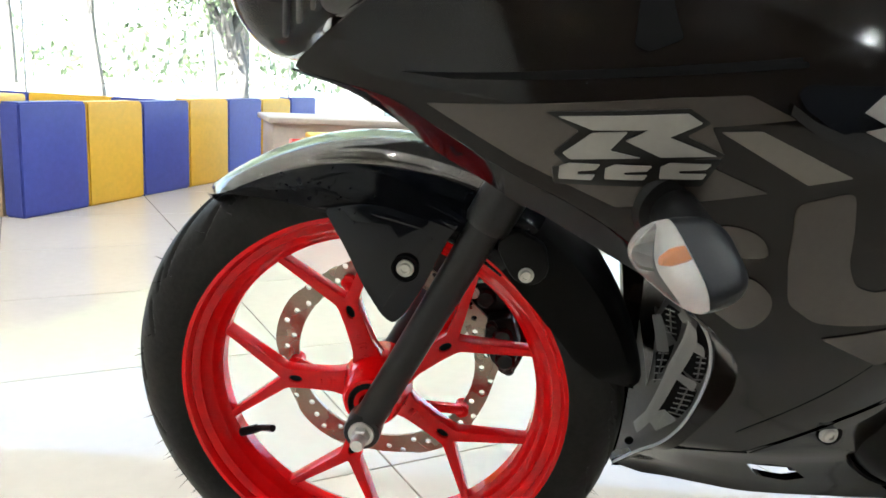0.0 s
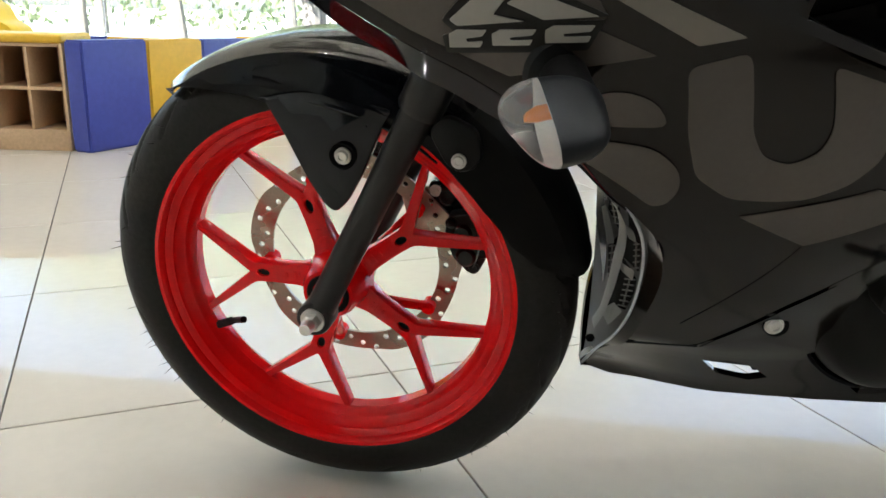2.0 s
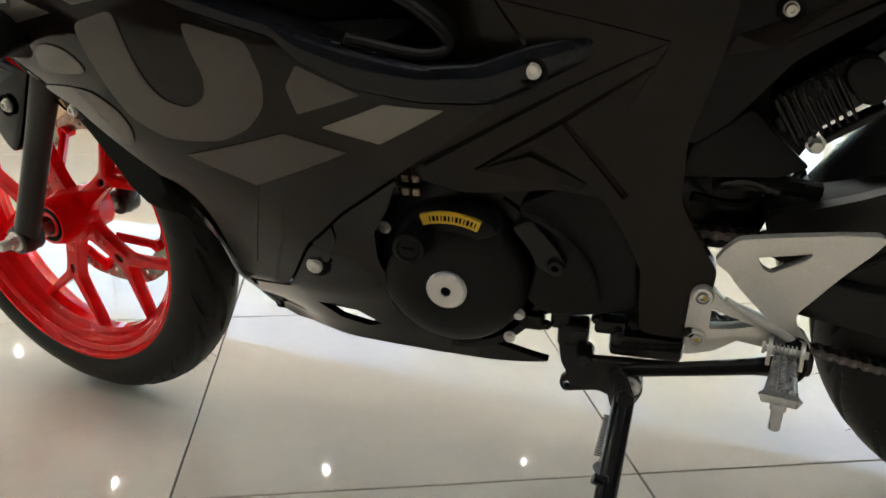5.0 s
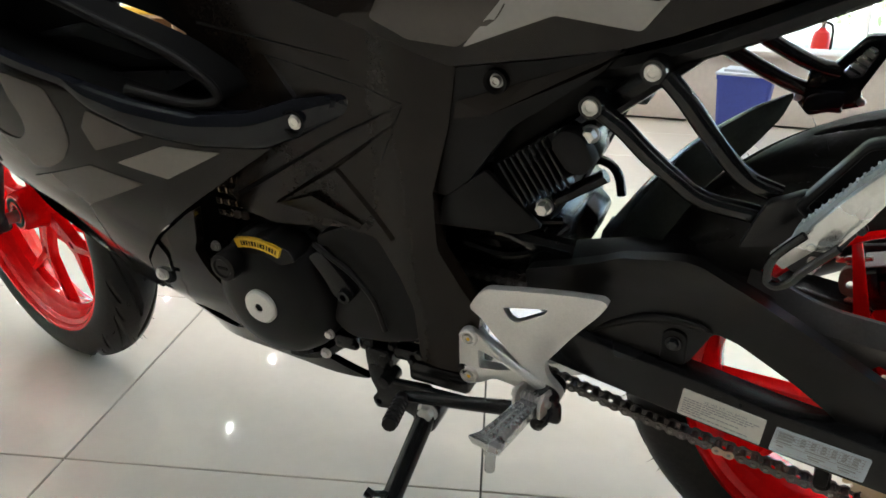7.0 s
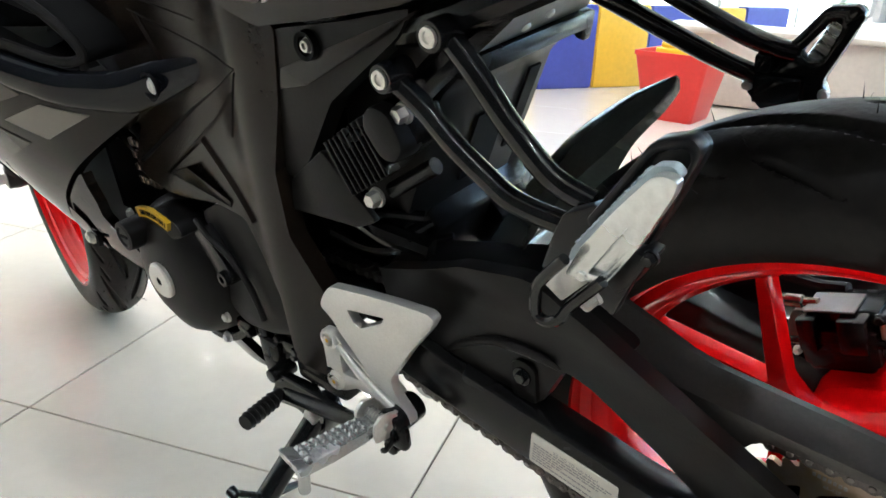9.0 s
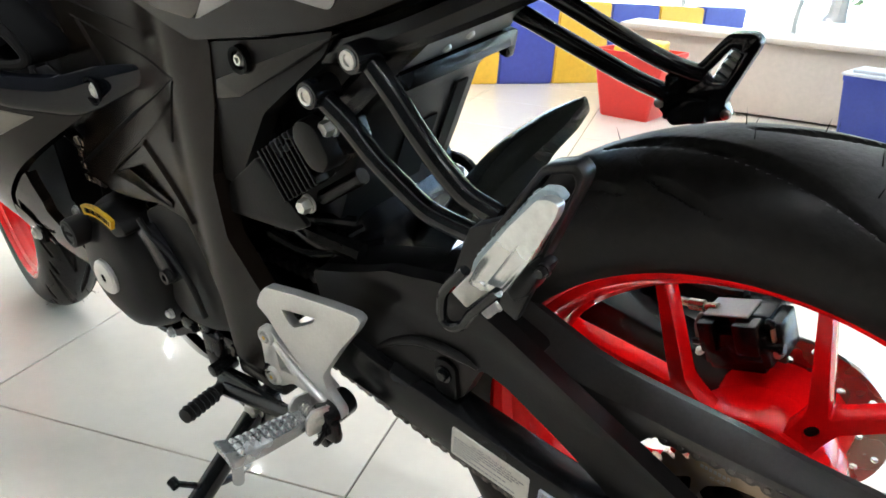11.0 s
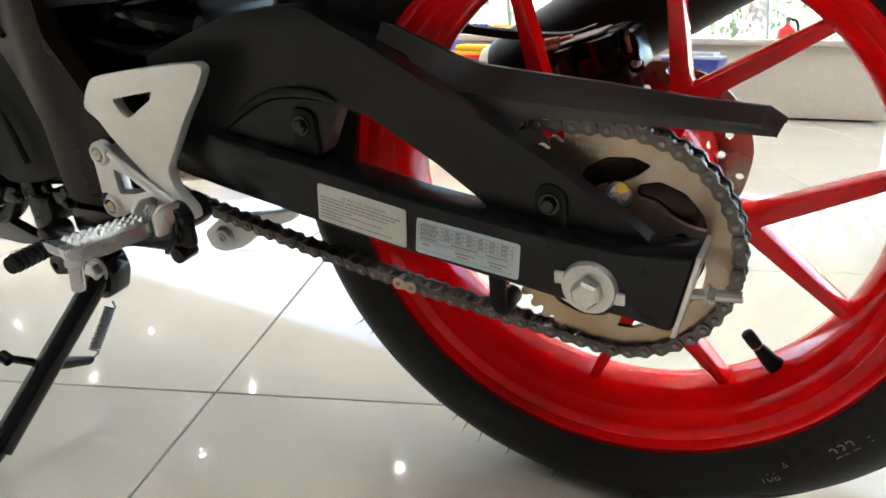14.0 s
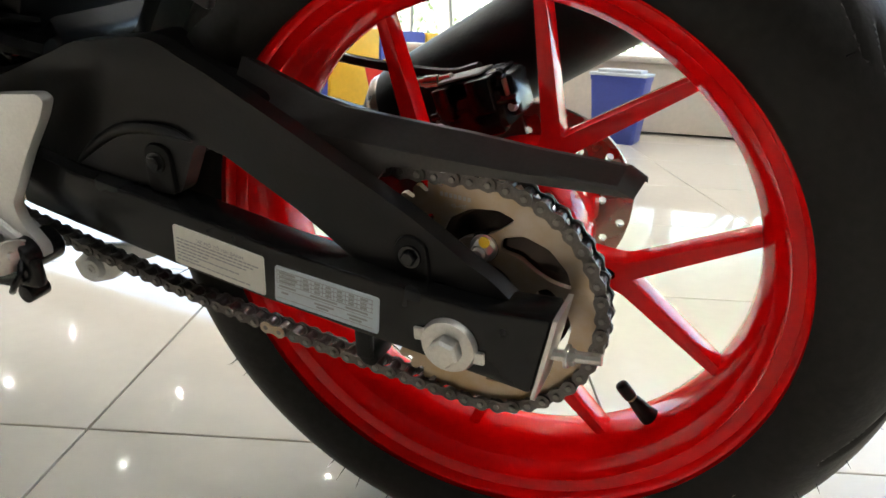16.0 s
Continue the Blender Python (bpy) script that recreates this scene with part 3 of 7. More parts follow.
def groove(u, s, u0, s0, u1, s1, wide, bend):
    """How deep, 0 to 1, a curved groove is cut at arc length u and half width s."""
    t = (u - u0) / (u1 - u0)
    if t <= 0 or t >= 1:
        return 0.0
    lean = (s1 - s0) / (u1 - u0) * bend * max(t, 0.05) ** (bend - 1)
    d = abs(s - s0 - (s1 - s0) * t ** bend) / math.sqrt(1 + lean * lean)
    w = wide * min(1.0, 5 * t, 2.5 * (1 - t)) ** 0.7
    return min(1.0, max(0.0, (w - d) / 0.0022 + 0.5)) if w > 0.0008 else 0.0


def tyre_mesh(R, W, a, period, seed, way=1, seg=520):
    """A tyre with a round tread, and sweeping grooves and short sipes cut into it."""
    bm = bmesh.new()
    rc = R - a
    angles = [-118 + 5.5 * k for k in range(8)] + [-75 + 1.8 * k for k in range(84)] + [118 - 5.5 * k for k in range(7, -1, -1)]
    P = radians(period) * R
    rows = []
    for i in range(seg):
        th = 360 * i / seg
        c, sn = math.cos(radians(th)), math.sin(radians(th))
        row = []
        for deg in angles:
            ph = radians(deg)
            y, r = W / 2 * math.sin(ph), rc + a * math.cos(ph)
            if abs(deg) < 77:
                s = abs(ph) * (W / 2 + a) / 2
                S = (W / 2 + a) / 2
                u = radians((way * th + (period / 2 if y > 0 else 0)) % period) * R
                cut = 0.0
                for o in (-P, 0.0, P):
                    cut = max(cut, groove(u + o, s, P * 0.05, S * 0.08, P * 1.10, S * 0.98, 0.0046, 1.5),
                              groove(u + o, s, P * 0.30, S * 0.72, P * 0.62, S * 1.22, 0.0024, 1.0),
                              0.8 * groove(u + o, s, P * 0.02, S * 0.62, P * 0.24, S * 0.92, 0.0022, 1.0))
                r -= 0.0052 * cut
            elif abs(deg) > 96:
                r += 0.0008 * math.sin(deg * 1.2)
            row.append(bm.verts.new((r * c, y, r * sn)))
        rows.append(row)
    for i in range(seg):
        p, q = rows[i], rows[(i + 1) % seg]
        for j in range(len(angles) - 1):
            bm.faces.new((p[j], p[j + 1], q[j + 1], q[j]))
    return bm


def nib_mesh(R, W, a, n, seed):
    rnd = random.Random(seed)
    bm = bmesh.new()
    for _ in range(n):
        th = rnd.uniform(0, 2 * math.pi)
        ph = radians(rnd.choice((-62, -48, -30, -8, 15, 40)) + rnd.uniform(-3, 3))
        r = R - a + a * math.cos(ph)
        p = Vector((r * math.cos(th), W / 2 * math.sin(ph), r * math.sin(th)))
        d = Vector((math.cos(th) * math.cos(ph), math.sin(ph), math.sin(th) * math.cos(ph)))
        e = p + d * rnd.uniform(0.006, 0.014) + Vector((rnd.uniform(-1, 1), rnd.uniform(-1, 1), rnd.uniform(-1, 1))) * 0.003
        s = d.orthogonal().normalized() * 0.0006
        t = d.cross(s)
        base = [bm.verts.new(p - d * 0.001 + v) for v in (s, -s * 0.5 + t, -s * 0.5 - t)]
        tip = bm.verts.new(e)
        for k in range(3):
            bm.faces.new((base[k], base[(k + 1) % 3], tip))
    return bm


def disc_mesh(ro, ri, lobes, wave, n_holes, y0, y1, hr=0.0037):
    n = lobes * 12
    out = [((ro + wave * math.copysign(abs(math.sin(lobes * t / 2)) ** 0.5, math.sin(lobes * t / 2))) * math.cos(t), (ro + wave * math.copysign(abs(math.sin(lobes * t / 2)) ** 0.5, math.sin(lobes * t / 2))) * math.sin(t)) for t in (2 * math.pi * i / n for i in range(n))]
    holes = [[(ri * math.cos(t), ri * math.sin(t)) for t in (2 * math.pi * i / 60 for i in range(60))]]
    for k in range(n_holes):
        t = 2 * math.pi * (k + 0.25) / n_holes
        r = ri + (ro - ri) * (0.30, 0.55, 0.78)[k % 3]
        c = (r * math.cos(t), r * math.sin(t))
        holes.append([(c[0] + hr * math.cos(q), c[1] + hr * math.sin(q)) for q in (2 * math.pi * i / 8 for i in range(8))])
    return prism(out, y0, y1, 0.0, holes)


def wheel(name, m, R, W, a, half, base, disc_y, disc_r, thick, period, seed, label, arm, fork=0.0, grow=1.012):
    """Hub, rim, five forked spokes, tyre, brake disc and valve, about the y axis."""
    hub = part(name, lathe([(0.013, -half - 0.008), (0.030, -half - 0.008), (0.034, -half), (0.036, -0.02), (0.042, 0.0), (0.036, 0.02), (0.034, half), (0.030, half + 0.004), (0.013, half + 0.004)], 40, True), RED, bike, label, matrix=m)
    part("hub_seal", lathe([(0.012, -half - 0.006), (0.024, -half - 0.0095), (0.026, -half - 0.0085), (0.026, -half - 0.004)], 32), DARKFILL, hub, "dark bearing seal", matrix=m)
    h = half
    rim_profile = [(0.2235, -h), (0.222, -h - 0.0035), (0.2150, -h - 0.0035), (0.2128, -h - 0.0015), (0.2108, -h + 0.0045), (0.2035, -h + 0.0075), (0.2022, -h + 0.0085), (0.2008, -h + 0.0130), (0.1935, -h + 0.0200), (0.1922, -h + 0.0212), (0.1910, -h + 0.0250), (0.1865, -h + 0.030), (0.184, -0.008),
                   (0.184, 0.008), (0.1865, h - 0.030), (0.192, h - 0.021), (0.201, h - 0.009), (0.2105, h - 0.003), (0.2135, h + 0.003), (0.222, h + 0.0035), (0.2235, h), (0.210, h - 0.012), (0.200, 0.0), (0.210, -h + 0.012)]
    part("rim", lathe([(r * grow, y) for r, y in rim_profile], 120, True), RED, hub, "glossy red cast rim", matrix=m)
    tw = thick / 2
    q = arm / 2
    half_out = [(0.028, 0.020), (0.052, 0.0130), (0.078 + fork * 0.5, 0.0118), (0.0945 + fork, 0.0126), (0.182 - 0.545 * q, 0.0600 + 0.838 * q), (0.182 + 0.545 * q, 0.0600 - 0.838 * q), (0.1025 + fork, 0.0010)]
    half_out = [(x * grow / 1.012, z * grow / 1.012) for x, z in half_out]
    spoke_out = [(x, -z) for x, z in half_out] + half_out[::-1]
    oval = [(0.084 + fork + 0.0085 * math.cos(t), 0.0050 * math.sin(t)) for t in (2 * math.pi * i / 14 for i in range(14))]
    sp = part("spoke", prism(rounded(spoke_out, 0.005, 3), -tw, tw, 0.0025, [oval]), RED, hub)
    # near-black plug in the oval paints the pocket's shade
    pk = part("pocket_shade", prism(oval, -tw * 0.55, tw * 0.5), DARKFILL, hub)
    ru = joined(*[box(0.040 + 0.008 * k + 0.003 * (k % 2), -tw - 0.0002, 0, 0.003, 0.0014, 0.006 + 0.003 * ((k * 7) % 3), 0.0005, 1) for k in range(4)])
    mk = part("cast_mark", ru, RED, hub)
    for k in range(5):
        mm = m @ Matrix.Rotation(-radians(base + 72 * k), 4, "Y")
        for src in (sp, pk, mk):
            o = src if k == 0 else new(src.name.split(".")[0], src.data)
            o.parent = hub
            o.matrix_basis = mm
    part("tyre", tyre_mesh(R, W, a, period, seed, -1 if R > 0.29 else 1), RUBBER, hub, "new black road tyre with slanting grooves", matrix=m)
    tagged(part("moulding_nibs", nib_mesh(R, W, a, 90, seed), RUBBER, hub, smooth=False, matrix=m), kind="stuff")
    part("brake_disc", disc_mesh(disc_r, disc_r * (0.80 if disc_r > 0.1 else 0.58), 10 if disc_r > 0.1 else 6, 0.0035 if disc_r > 0.1 else 0.0015, 45 if disc_r > 0.1 else 24, disc_y - 0.002, disc_y + 0.002), STEEL, hub, "drilled wavy steel brake disc", smooth=False, matrix=m)
    if R > 0.29:
        ring = [(0.068 * math.cos(t), 0.068 * math.sin(t)) for t in (2 * math.pi * i / 60 for i in range(60))]
        oval = [[(0.050 * math.cos(b) + 0.012 * math.cos(t) * math.cos(b) - 0.020 * math.sin(t) * math.sin(b), 0.050 * math.sin(b) + 0.012 * math.cos(t) * math.sin(b) + 0.020 * math.sin(t) * math.cos(b)) for t in (2 * math.pi * i / 16 for i in range(16))] for b in (radians(base + 36 + 72 * k) for k in range(5))]
        part("hub_flange", prism(ring, -0.014, 0.032, 0.003, oval), RED, hub, "red hub flange with oval openings", matrix=m)
        part("hub_core", lathe([(0.030, 0.0335), (0.064, 0.0335), (0.064, 0.030), (0.030, 0.029)], 40), DARKFILL, hub, "dark cushion-hub inside", matrix=m)
        part("disc_carrier", lathe([(0.030, 0.034), (0.058, 0.034), (0.060, disc_y - 0.004), (0.052, disc_y + 0.006), (0.030, disc_y + 0.006)], 40), RED, hub, matrix=m)
        return hub
    for k in range(5):
        t = radians(base + 72 * k + 5)
        c, s = math.cos(t), math.sin(t)
        ri, ro = disc_r * 0.48, disc_r * 0.82
        part("disc_mount", joined(rod((ri * c, 0.012, ri * s), (ro * c, disc_y - 0.006, ro * s), 0.007, 8), rod((ro * c, disc_y - 0.012, ro * s), (ro * c, disc_y + 0.006, ro * s), 0.009, 12)), RED, hub, matrix=m)
    return hub


front_wheel = wheel("front_wheel", m=FRONT, R=0.2869, W=0.094, a=0.047, half=0.040, base=38, disc_y=0.055, disc_r=0.139, thick=0.018, period=30, seed=3, label="red five-spoke front wheel with forked spokes", arm=0.0072, fork=0.014)
va = radians(208)
part("valve_stem", joined(rod((0.188 * math.cos(va), -0.008, 0.188 * math.sin(va)), (0.165 * math.cos(va), -0.012, 0.165 * math.sin(va)), 0.0055, 10), tube([(0.170 * math.cos(va), -0.012, 0.170 * math.sin(va)), (0.155 * math.cos(va), -0.016, 0.155 * math.sin(va)), (0.140 * math.cos(va) + 0.004, -0.03, 0.140 * math.sin(va) + 0.004)], [0.005, 0.004, 0.0045], 8)), MATTE, front_wheel, "black rubber valve stem", matrix=FRONT)


# fork legs
def leg_at(s, y):
    return (0.4226 * s, y, 0.9063 * s)


for sgn in (-1, 1):
    y = 0.087 * sgn
    leg = part("fork_leg", joined(tube([leg_at(-0.012, y), leg_at(0.0, y), leg_at(0.03, y), leg_at(0.16, y), leg_at(0.30, y)], [0.0175, 0.0185, 0.0165, 0.0165, 0.0185], 24, 5), moved(rod((0, -0.016, 0), (0, 0.016, 0), 0.020, 24, 0.003), Matrix.Translation((0.0, y, 0.0)))), FORK, bike, "dark grey telescopic fork leg", matrix=STEER)
    part("collar", joined(tube([leg_at(0.262, y), leg_at(0.268, y), leg_at(0.315, y), leg_at(0.322, y)], [0.0185, 0.0235, 0.0235, 0.020], 24, 2)), FORK, leg, matrix=STEER)
    part("stanchion", rod(leg_at(0.30, y), leg_at(0.52, y), 0.021, 20), SATIN, leg, matrix=STEER)
    part("axle_nut", joined(moved(hexbolt(0.0105, 0.011, 1.35), at(0, y - 0.017, 0)) if sgn < 0 else moved(hexbolt(0.010, 0.008), at(0, y + 0.018, 0, 0, 0, 180)), moved(lathe([(0.0001, -0.024), (0.0065, -0.024), (0.0075, -0.022), (0.0075, 0)], 16), at(0, y - 0.017, 0)) if sgn < 0 else rod((0, y + 0.01, 0), (0, y + 0.024, 0), 0.006)), ZINC, leg, "zinc-plated axle nut", matrix=STEER)
part("front_axle", rod((0, -0.095, 0), (0, 0.095, 0), 0.010, 16), STEEL, bike, matrix=STEER)


# front fender
def fender():
    inner = [(129.5, 0.299), (122, 0.284), (115, 0.268), (106, 0.248), (99, 0.234), (90, 0.232), (75, 0.232), (60, 0.234), (48, 0.228), (38, 0.228), (26, 0.236), (18, 0.258), (13.5, 0.290)]
    def rin(a):
        for (a1, r1), (a0, r0) in zip(inner, inner[1:]):
            if a0 <= a <= a1:
                return r0 + (r1 - r0) * (a - a0) / (a1 - a0)
        return 0.298
    bm, rows = bmesh.new(), []
    for i in range(73):
        a = 129.5 - 116 * i / 72
        e = rin(a)
        tip = min(1.0, (129.5 - a) / 14) ** 0.5 if a > 100 else min(1.0, (a - 13.5) / 10 + 0.35) ** 0.5
        w = 0.030 + 0.046 * tip
        bulge = 0.010 * math.exp(-((a - 84) / 16) ** 2)
        sec = [(e, w + 0.004 + bulge), ((e + 0.292) / 2, w + 0.004 + bulge * 1.2), (0.288, w + 0.002), (0.297, w - 0.008), (0.3015, w * 0.62), (0.3035, w * 0.3), (0.304, 0)]
        sec = [(r, -y) for r, y in sec] + [(r, y) for r, y in sec[-2::-1]]
        c, s = math.cos(radians(a)), math.sin(radians(a))
        rows.append([bm.verts.new((r * c, y, r * s)) for r, y in sec])
    for p, q in zip(rows, rows[1:]):
        for j in range(len(p) - 1):
            f = bm.faces.new((p[j], p[j + 1], q[j + 1], q[j]))
            mid = f.calc_center_median()
            ang = math.degrees(math.atan2(mid.z, mid.x))
            f.material_index = 0 if (2 <= j <= 9 and ang > 62) else (1 if ang > 55 else 2)
    geom = bmesh.ops.solidify(bm, geom=bm.faces[:], thickness=0.003)
    ob = part("front_fender", bm, [FENDERP, PAINT_BLACK, MATTE], bike, "glossy bronze front fender with black sides", matrix=STEER, angle=40)
    for sgn in (-1, 1):
        br = [(-0.050, 0.243), (-0.027, 0.204), (-0.004, 0.160), (0.014, 0.134), (0.026, 0.126), (0.038, 0.138), (0.054, 0.168), (0.078, 0.226), (0.088, 0.240), (0.04, 0.252), (-0.01, 0.252)]
        part("fender_bracket", prism(rounded(br, 0.008), sgn * 0.094, sgn * 0.080, 0.003), PAINT_BLACK, ob, "gloss black fender bracket", matrix=STEER)
        # near-black cup paints the shade round the bolt
        part("bolt_recess_shade", moved(lathe([(0.0001, 0.0), (0.0125, 0.0), (0.0125, -0.003), (0.0140, -0.003)], 24), at(0.036, sgn * 0.0950, 0.190)), DARKFILL, ob, matrix=STEER)
        part("bolt", moved(hexbolt(0.0066, 0.006, 1.35, True), at(0.036, sgn * 0.0965, 0.190, 0, 0, 0 if sgn < 0 else 180)), ZINC, ob, matrix=STEER)
        part("rear_bracket", prism(rounded([(0.122, 0.222), (0.141, 0.190), (0.154, 0.182), (0.170, 0.186), (0.178, 0.200), (0.172, 0.226), (0.14, 0.240)], 0.010), sgn * 0.093, sgn * 0.078, 0.003), MATTE, ob, matrix=STEER)
        part("bolt", moved(hexbolt(0.0060, 0.005, 1.3, True), at(0.1555, sgn * 0.096, 0.1955, 0, 0, 0 if sgn < 0 else 180)), ZINC, ob, matrix=STEER)

    # hollow scoop in the side, a rib under it and the carbon-look flap behind the fork
    for sgn in (-1, 1):
        bm = bmesh.new()
        rows = []
        for i in range(25):
            f = i / 24
            a = radians(103 - 43 * f)
            mid = 0.2720 - 0.012 * f - 0.010 * f * f
            half = 0.0165 * math.sin(math.pi * min(1.0, 0.04 + 0.96 * f)) ** 0.65 * (1 - 0.35 * f) + 0.0004
            row = []
            for k in range(9):
                q = -1 + k / 4
                r = mid + half * q
                y = 0.0815 + 0.010 * math.exp(-((math.degrees(a) - 84) / 16) ** 2) + 0.0045 * q * abs(q) * -1 + 0.003
                row.append(bm.verts.new((r * math.cos(a), sgn * y, r * math.sin(a))))
            rows.append(row)
        for p, q in zip(rows, rows[1:]):
            for k in range(8):
                bm.faces.new((p[k], p[k + 1], q[k + 1], q[k]))
        bmesh.ops.solidify(bm, geom=bm.faces[:], thickness=0.002)
        part("scoop", bm, PAINT_BLACK, ob, "blue-black gloss scoop", matrix=STEER, angle=40)
        part("rib", tube([((0.247 - 0.018 * f) * math.cos(radians(103 - 48 * f)), sgn * (0.083 + 0.010 * math.exp(-((19 - 48 * f) / 16) ** 2)), (0.247 - 0.018 * f) * math.sin(radians(103 - 48 * f))) for f in (0, 0.2, 0.4, 0.6, 0.8, 1.0)], [0.0012, 0.0030, 0.0030, 0.0012], 8, 3), PAINT_BLACK, ob, matrix=STEER)


fender()


# front caliper on the far side
def front_caliper():
    out = [(0.089, 0.116), (0.127, 0.126), (0.150, 0.108), (0.163, 0.092), (0.173, 0.055), (0.168, 0.025), (0.157, 0.000), (0.143, 0.000), (0.122, 0.024), (0.112, 0.058), (0.097, 0.074)]
    ob = part("front_caliper", prism(rounded(out, 0.008), 0.066, 0.105, 0.004), SATIN, bike, "black two-piston front brake caliper", matrix=STEER)
    part("caliper_bridge", prism(rounded([(0.120, 0.085), (0.150, 0.092), (0.163, 0.055), (0.155, 0.018), (0.130, 0.030), (0.118, 0.060)], 0.006), 0.036, 0.066, 0.004), MATTE, ob, matrix=STEER)
    for x, z in ((0.116, 0.102), (0.140, 0.066), (0.146, 0.036)):
        part("piston_cap", moved(lathe([(0.0001, -0.005), (0.009, -0.005), (0.0125, -0.002), (0.0125, 0.01)], 20), at(x, 0.064 if x < 0.12 else 0.036, z)), SATIN, ob, matrix=STEER)
    for x, z in ((0.100, 0.108), (0.152, 0.010), (0.126, 0.078)):
        part("bolt", moved(hexbolt(0.0055, 0.005), at(x, 0.062 if x != 0.126 else 0.036, z)), ZINC if x == 0.100 else SATIN, ob, matrix=STEER)
    part("carrier_plate", prism(rounded([(0.055, 0.098), (0.074, 0.112), (0.104, 0.108), (0.109, 0.068), (0.088, 0.043), (0.066, 0.060)], 0.008), 0.068, 0.074, 0.001), STEEL, ob, "steel mounting plate", matrix=STEER)
    part("brake_hose", tube([(0.150, 0.085, 0.095), (0.165, 0.08, 0.13), (0.155, 0.05, 0.20), (0.150, 0.03, 0.28)], 0.005, 8), MATTE, ob, matrix=STEER)


front_caliper()


# ---- bodywork ----
DEPTH = table((-0.14, -0.05, 0.05, 0.15, 0.28, 0.42, 0.55, 0.68, 0.78), (0.18, 0.24, 0.30, 0.40, 0.50, 0.60, 0.66, 0.72, 0.85), (
    (0.00, 0.00, 0.00, 0.00, 0.030, 0.060, 0.095, 0.100, 0.10),
    (0.02, 0.03, 0.04, 0.05, 0.062, 0.120, 0.155, 0.155, 0.14),
    (0.05, 0.06, 0.07, 0.09, 0.118, 0.180, 0.212, 0.210, 0.17),
    (0.04, 0.07, 0.10, 0.13, 0.175, 0.228, 0.249, 0.245, 0.18),
    (0.005, 0.060, 0.115, 0.168, 0.228, 0.264, 0.269, 0.265, 0.19),
    (0.070, 0.100, 0.140, 0.195, 0.240, 0.262, 0.258, 0.245, 0.17),
    (0.088, 0.108, 0.132, 0.172, 0.212, 0.219, 0.205, 0.190, 0.15),
    (0.108, 0.122, 0.130, 0.138, 0.146, 0.147, 0.145, 0.142, 0.14),
    (0.06, 0.115, 0.115, 0.118, 0.124, 0.126, 0.128, 0.132, 0.14)))
def smooth2(pts, n=4):
    """Tuples along a smooth curve through pts, of two or three numbers."""
    return [tuple(p[:len(pts[0])]) for p in smooth_path([(*p, 0.0)[:3] for p in pts], n)]


FAIRING = [(-0.110, 0.690), (-0.074, 0.687), (-0.028, 0.682), (0.003, 0.668), (0.044, 0.647), (0.084, 0.629), (0.111, 0.618), (0.140, 0.603), (0.166, 0.587), (0.205, 0.556), (0.235, 0.523), (0.262, 0.500), (0.288, 0.474), (0.303, 0.44), (0.311, 0.395), (0.313, 0.35), (0.311, 0.31), (0.308, 0.285),
           (0.340, 0.293), (0.378, 0.303), (0.402, 0.338), (0.435, 0.389), (0.487, 0.440), (0.541, 0.480), (0.593, 0.516), (0.645, 0.552), (0.726, 0.596), (0.66, 0.586), (0.62, 0.578), (0.575, 0.582), (0.517, 0.602), (0.463, 0.624), (0.392, 0.648),
           (0.352, 0.672), (0.362, 0.71), (0.380, 0.735), (0.40, 0.78), (0.42, 0.84), (0.30, 0.88), (0.18, 0.88), (0.06, 0.84), (-0.02, 0.78), (-0.052, 0.750), (-0.088, 0.715)]
BELLY = [(0.308, 0.281), (0.298, 0.262), (0.292, 0.243), (0.286, 0.215), (0.282, 0.178), (0.320, 0.172), (0.392, 0.190), (0.46, 0.196), (0.55, 0.196), (0.614, 0.206), (0.694, 0.221), (0.619, 0.240), (0.571, 0.246), (0.532, 0.270), (0.511, 0.315), (0.506, 0.367), (0.512, 0.41), (0.527, 0.432), (0.548, 0.479),
         (0.541, 0.475), (0.487, 0.435), (0.436, 0.384), (0.404, 0.334), (0.379, 0.299), (0.340, 0.289)]
WINDOW = [(0.400, 0.262), (0.424, 0.268), (0.451, 0.262), (0.481, 0.236), (0.462, 0.228), (0.424, 0.236)]
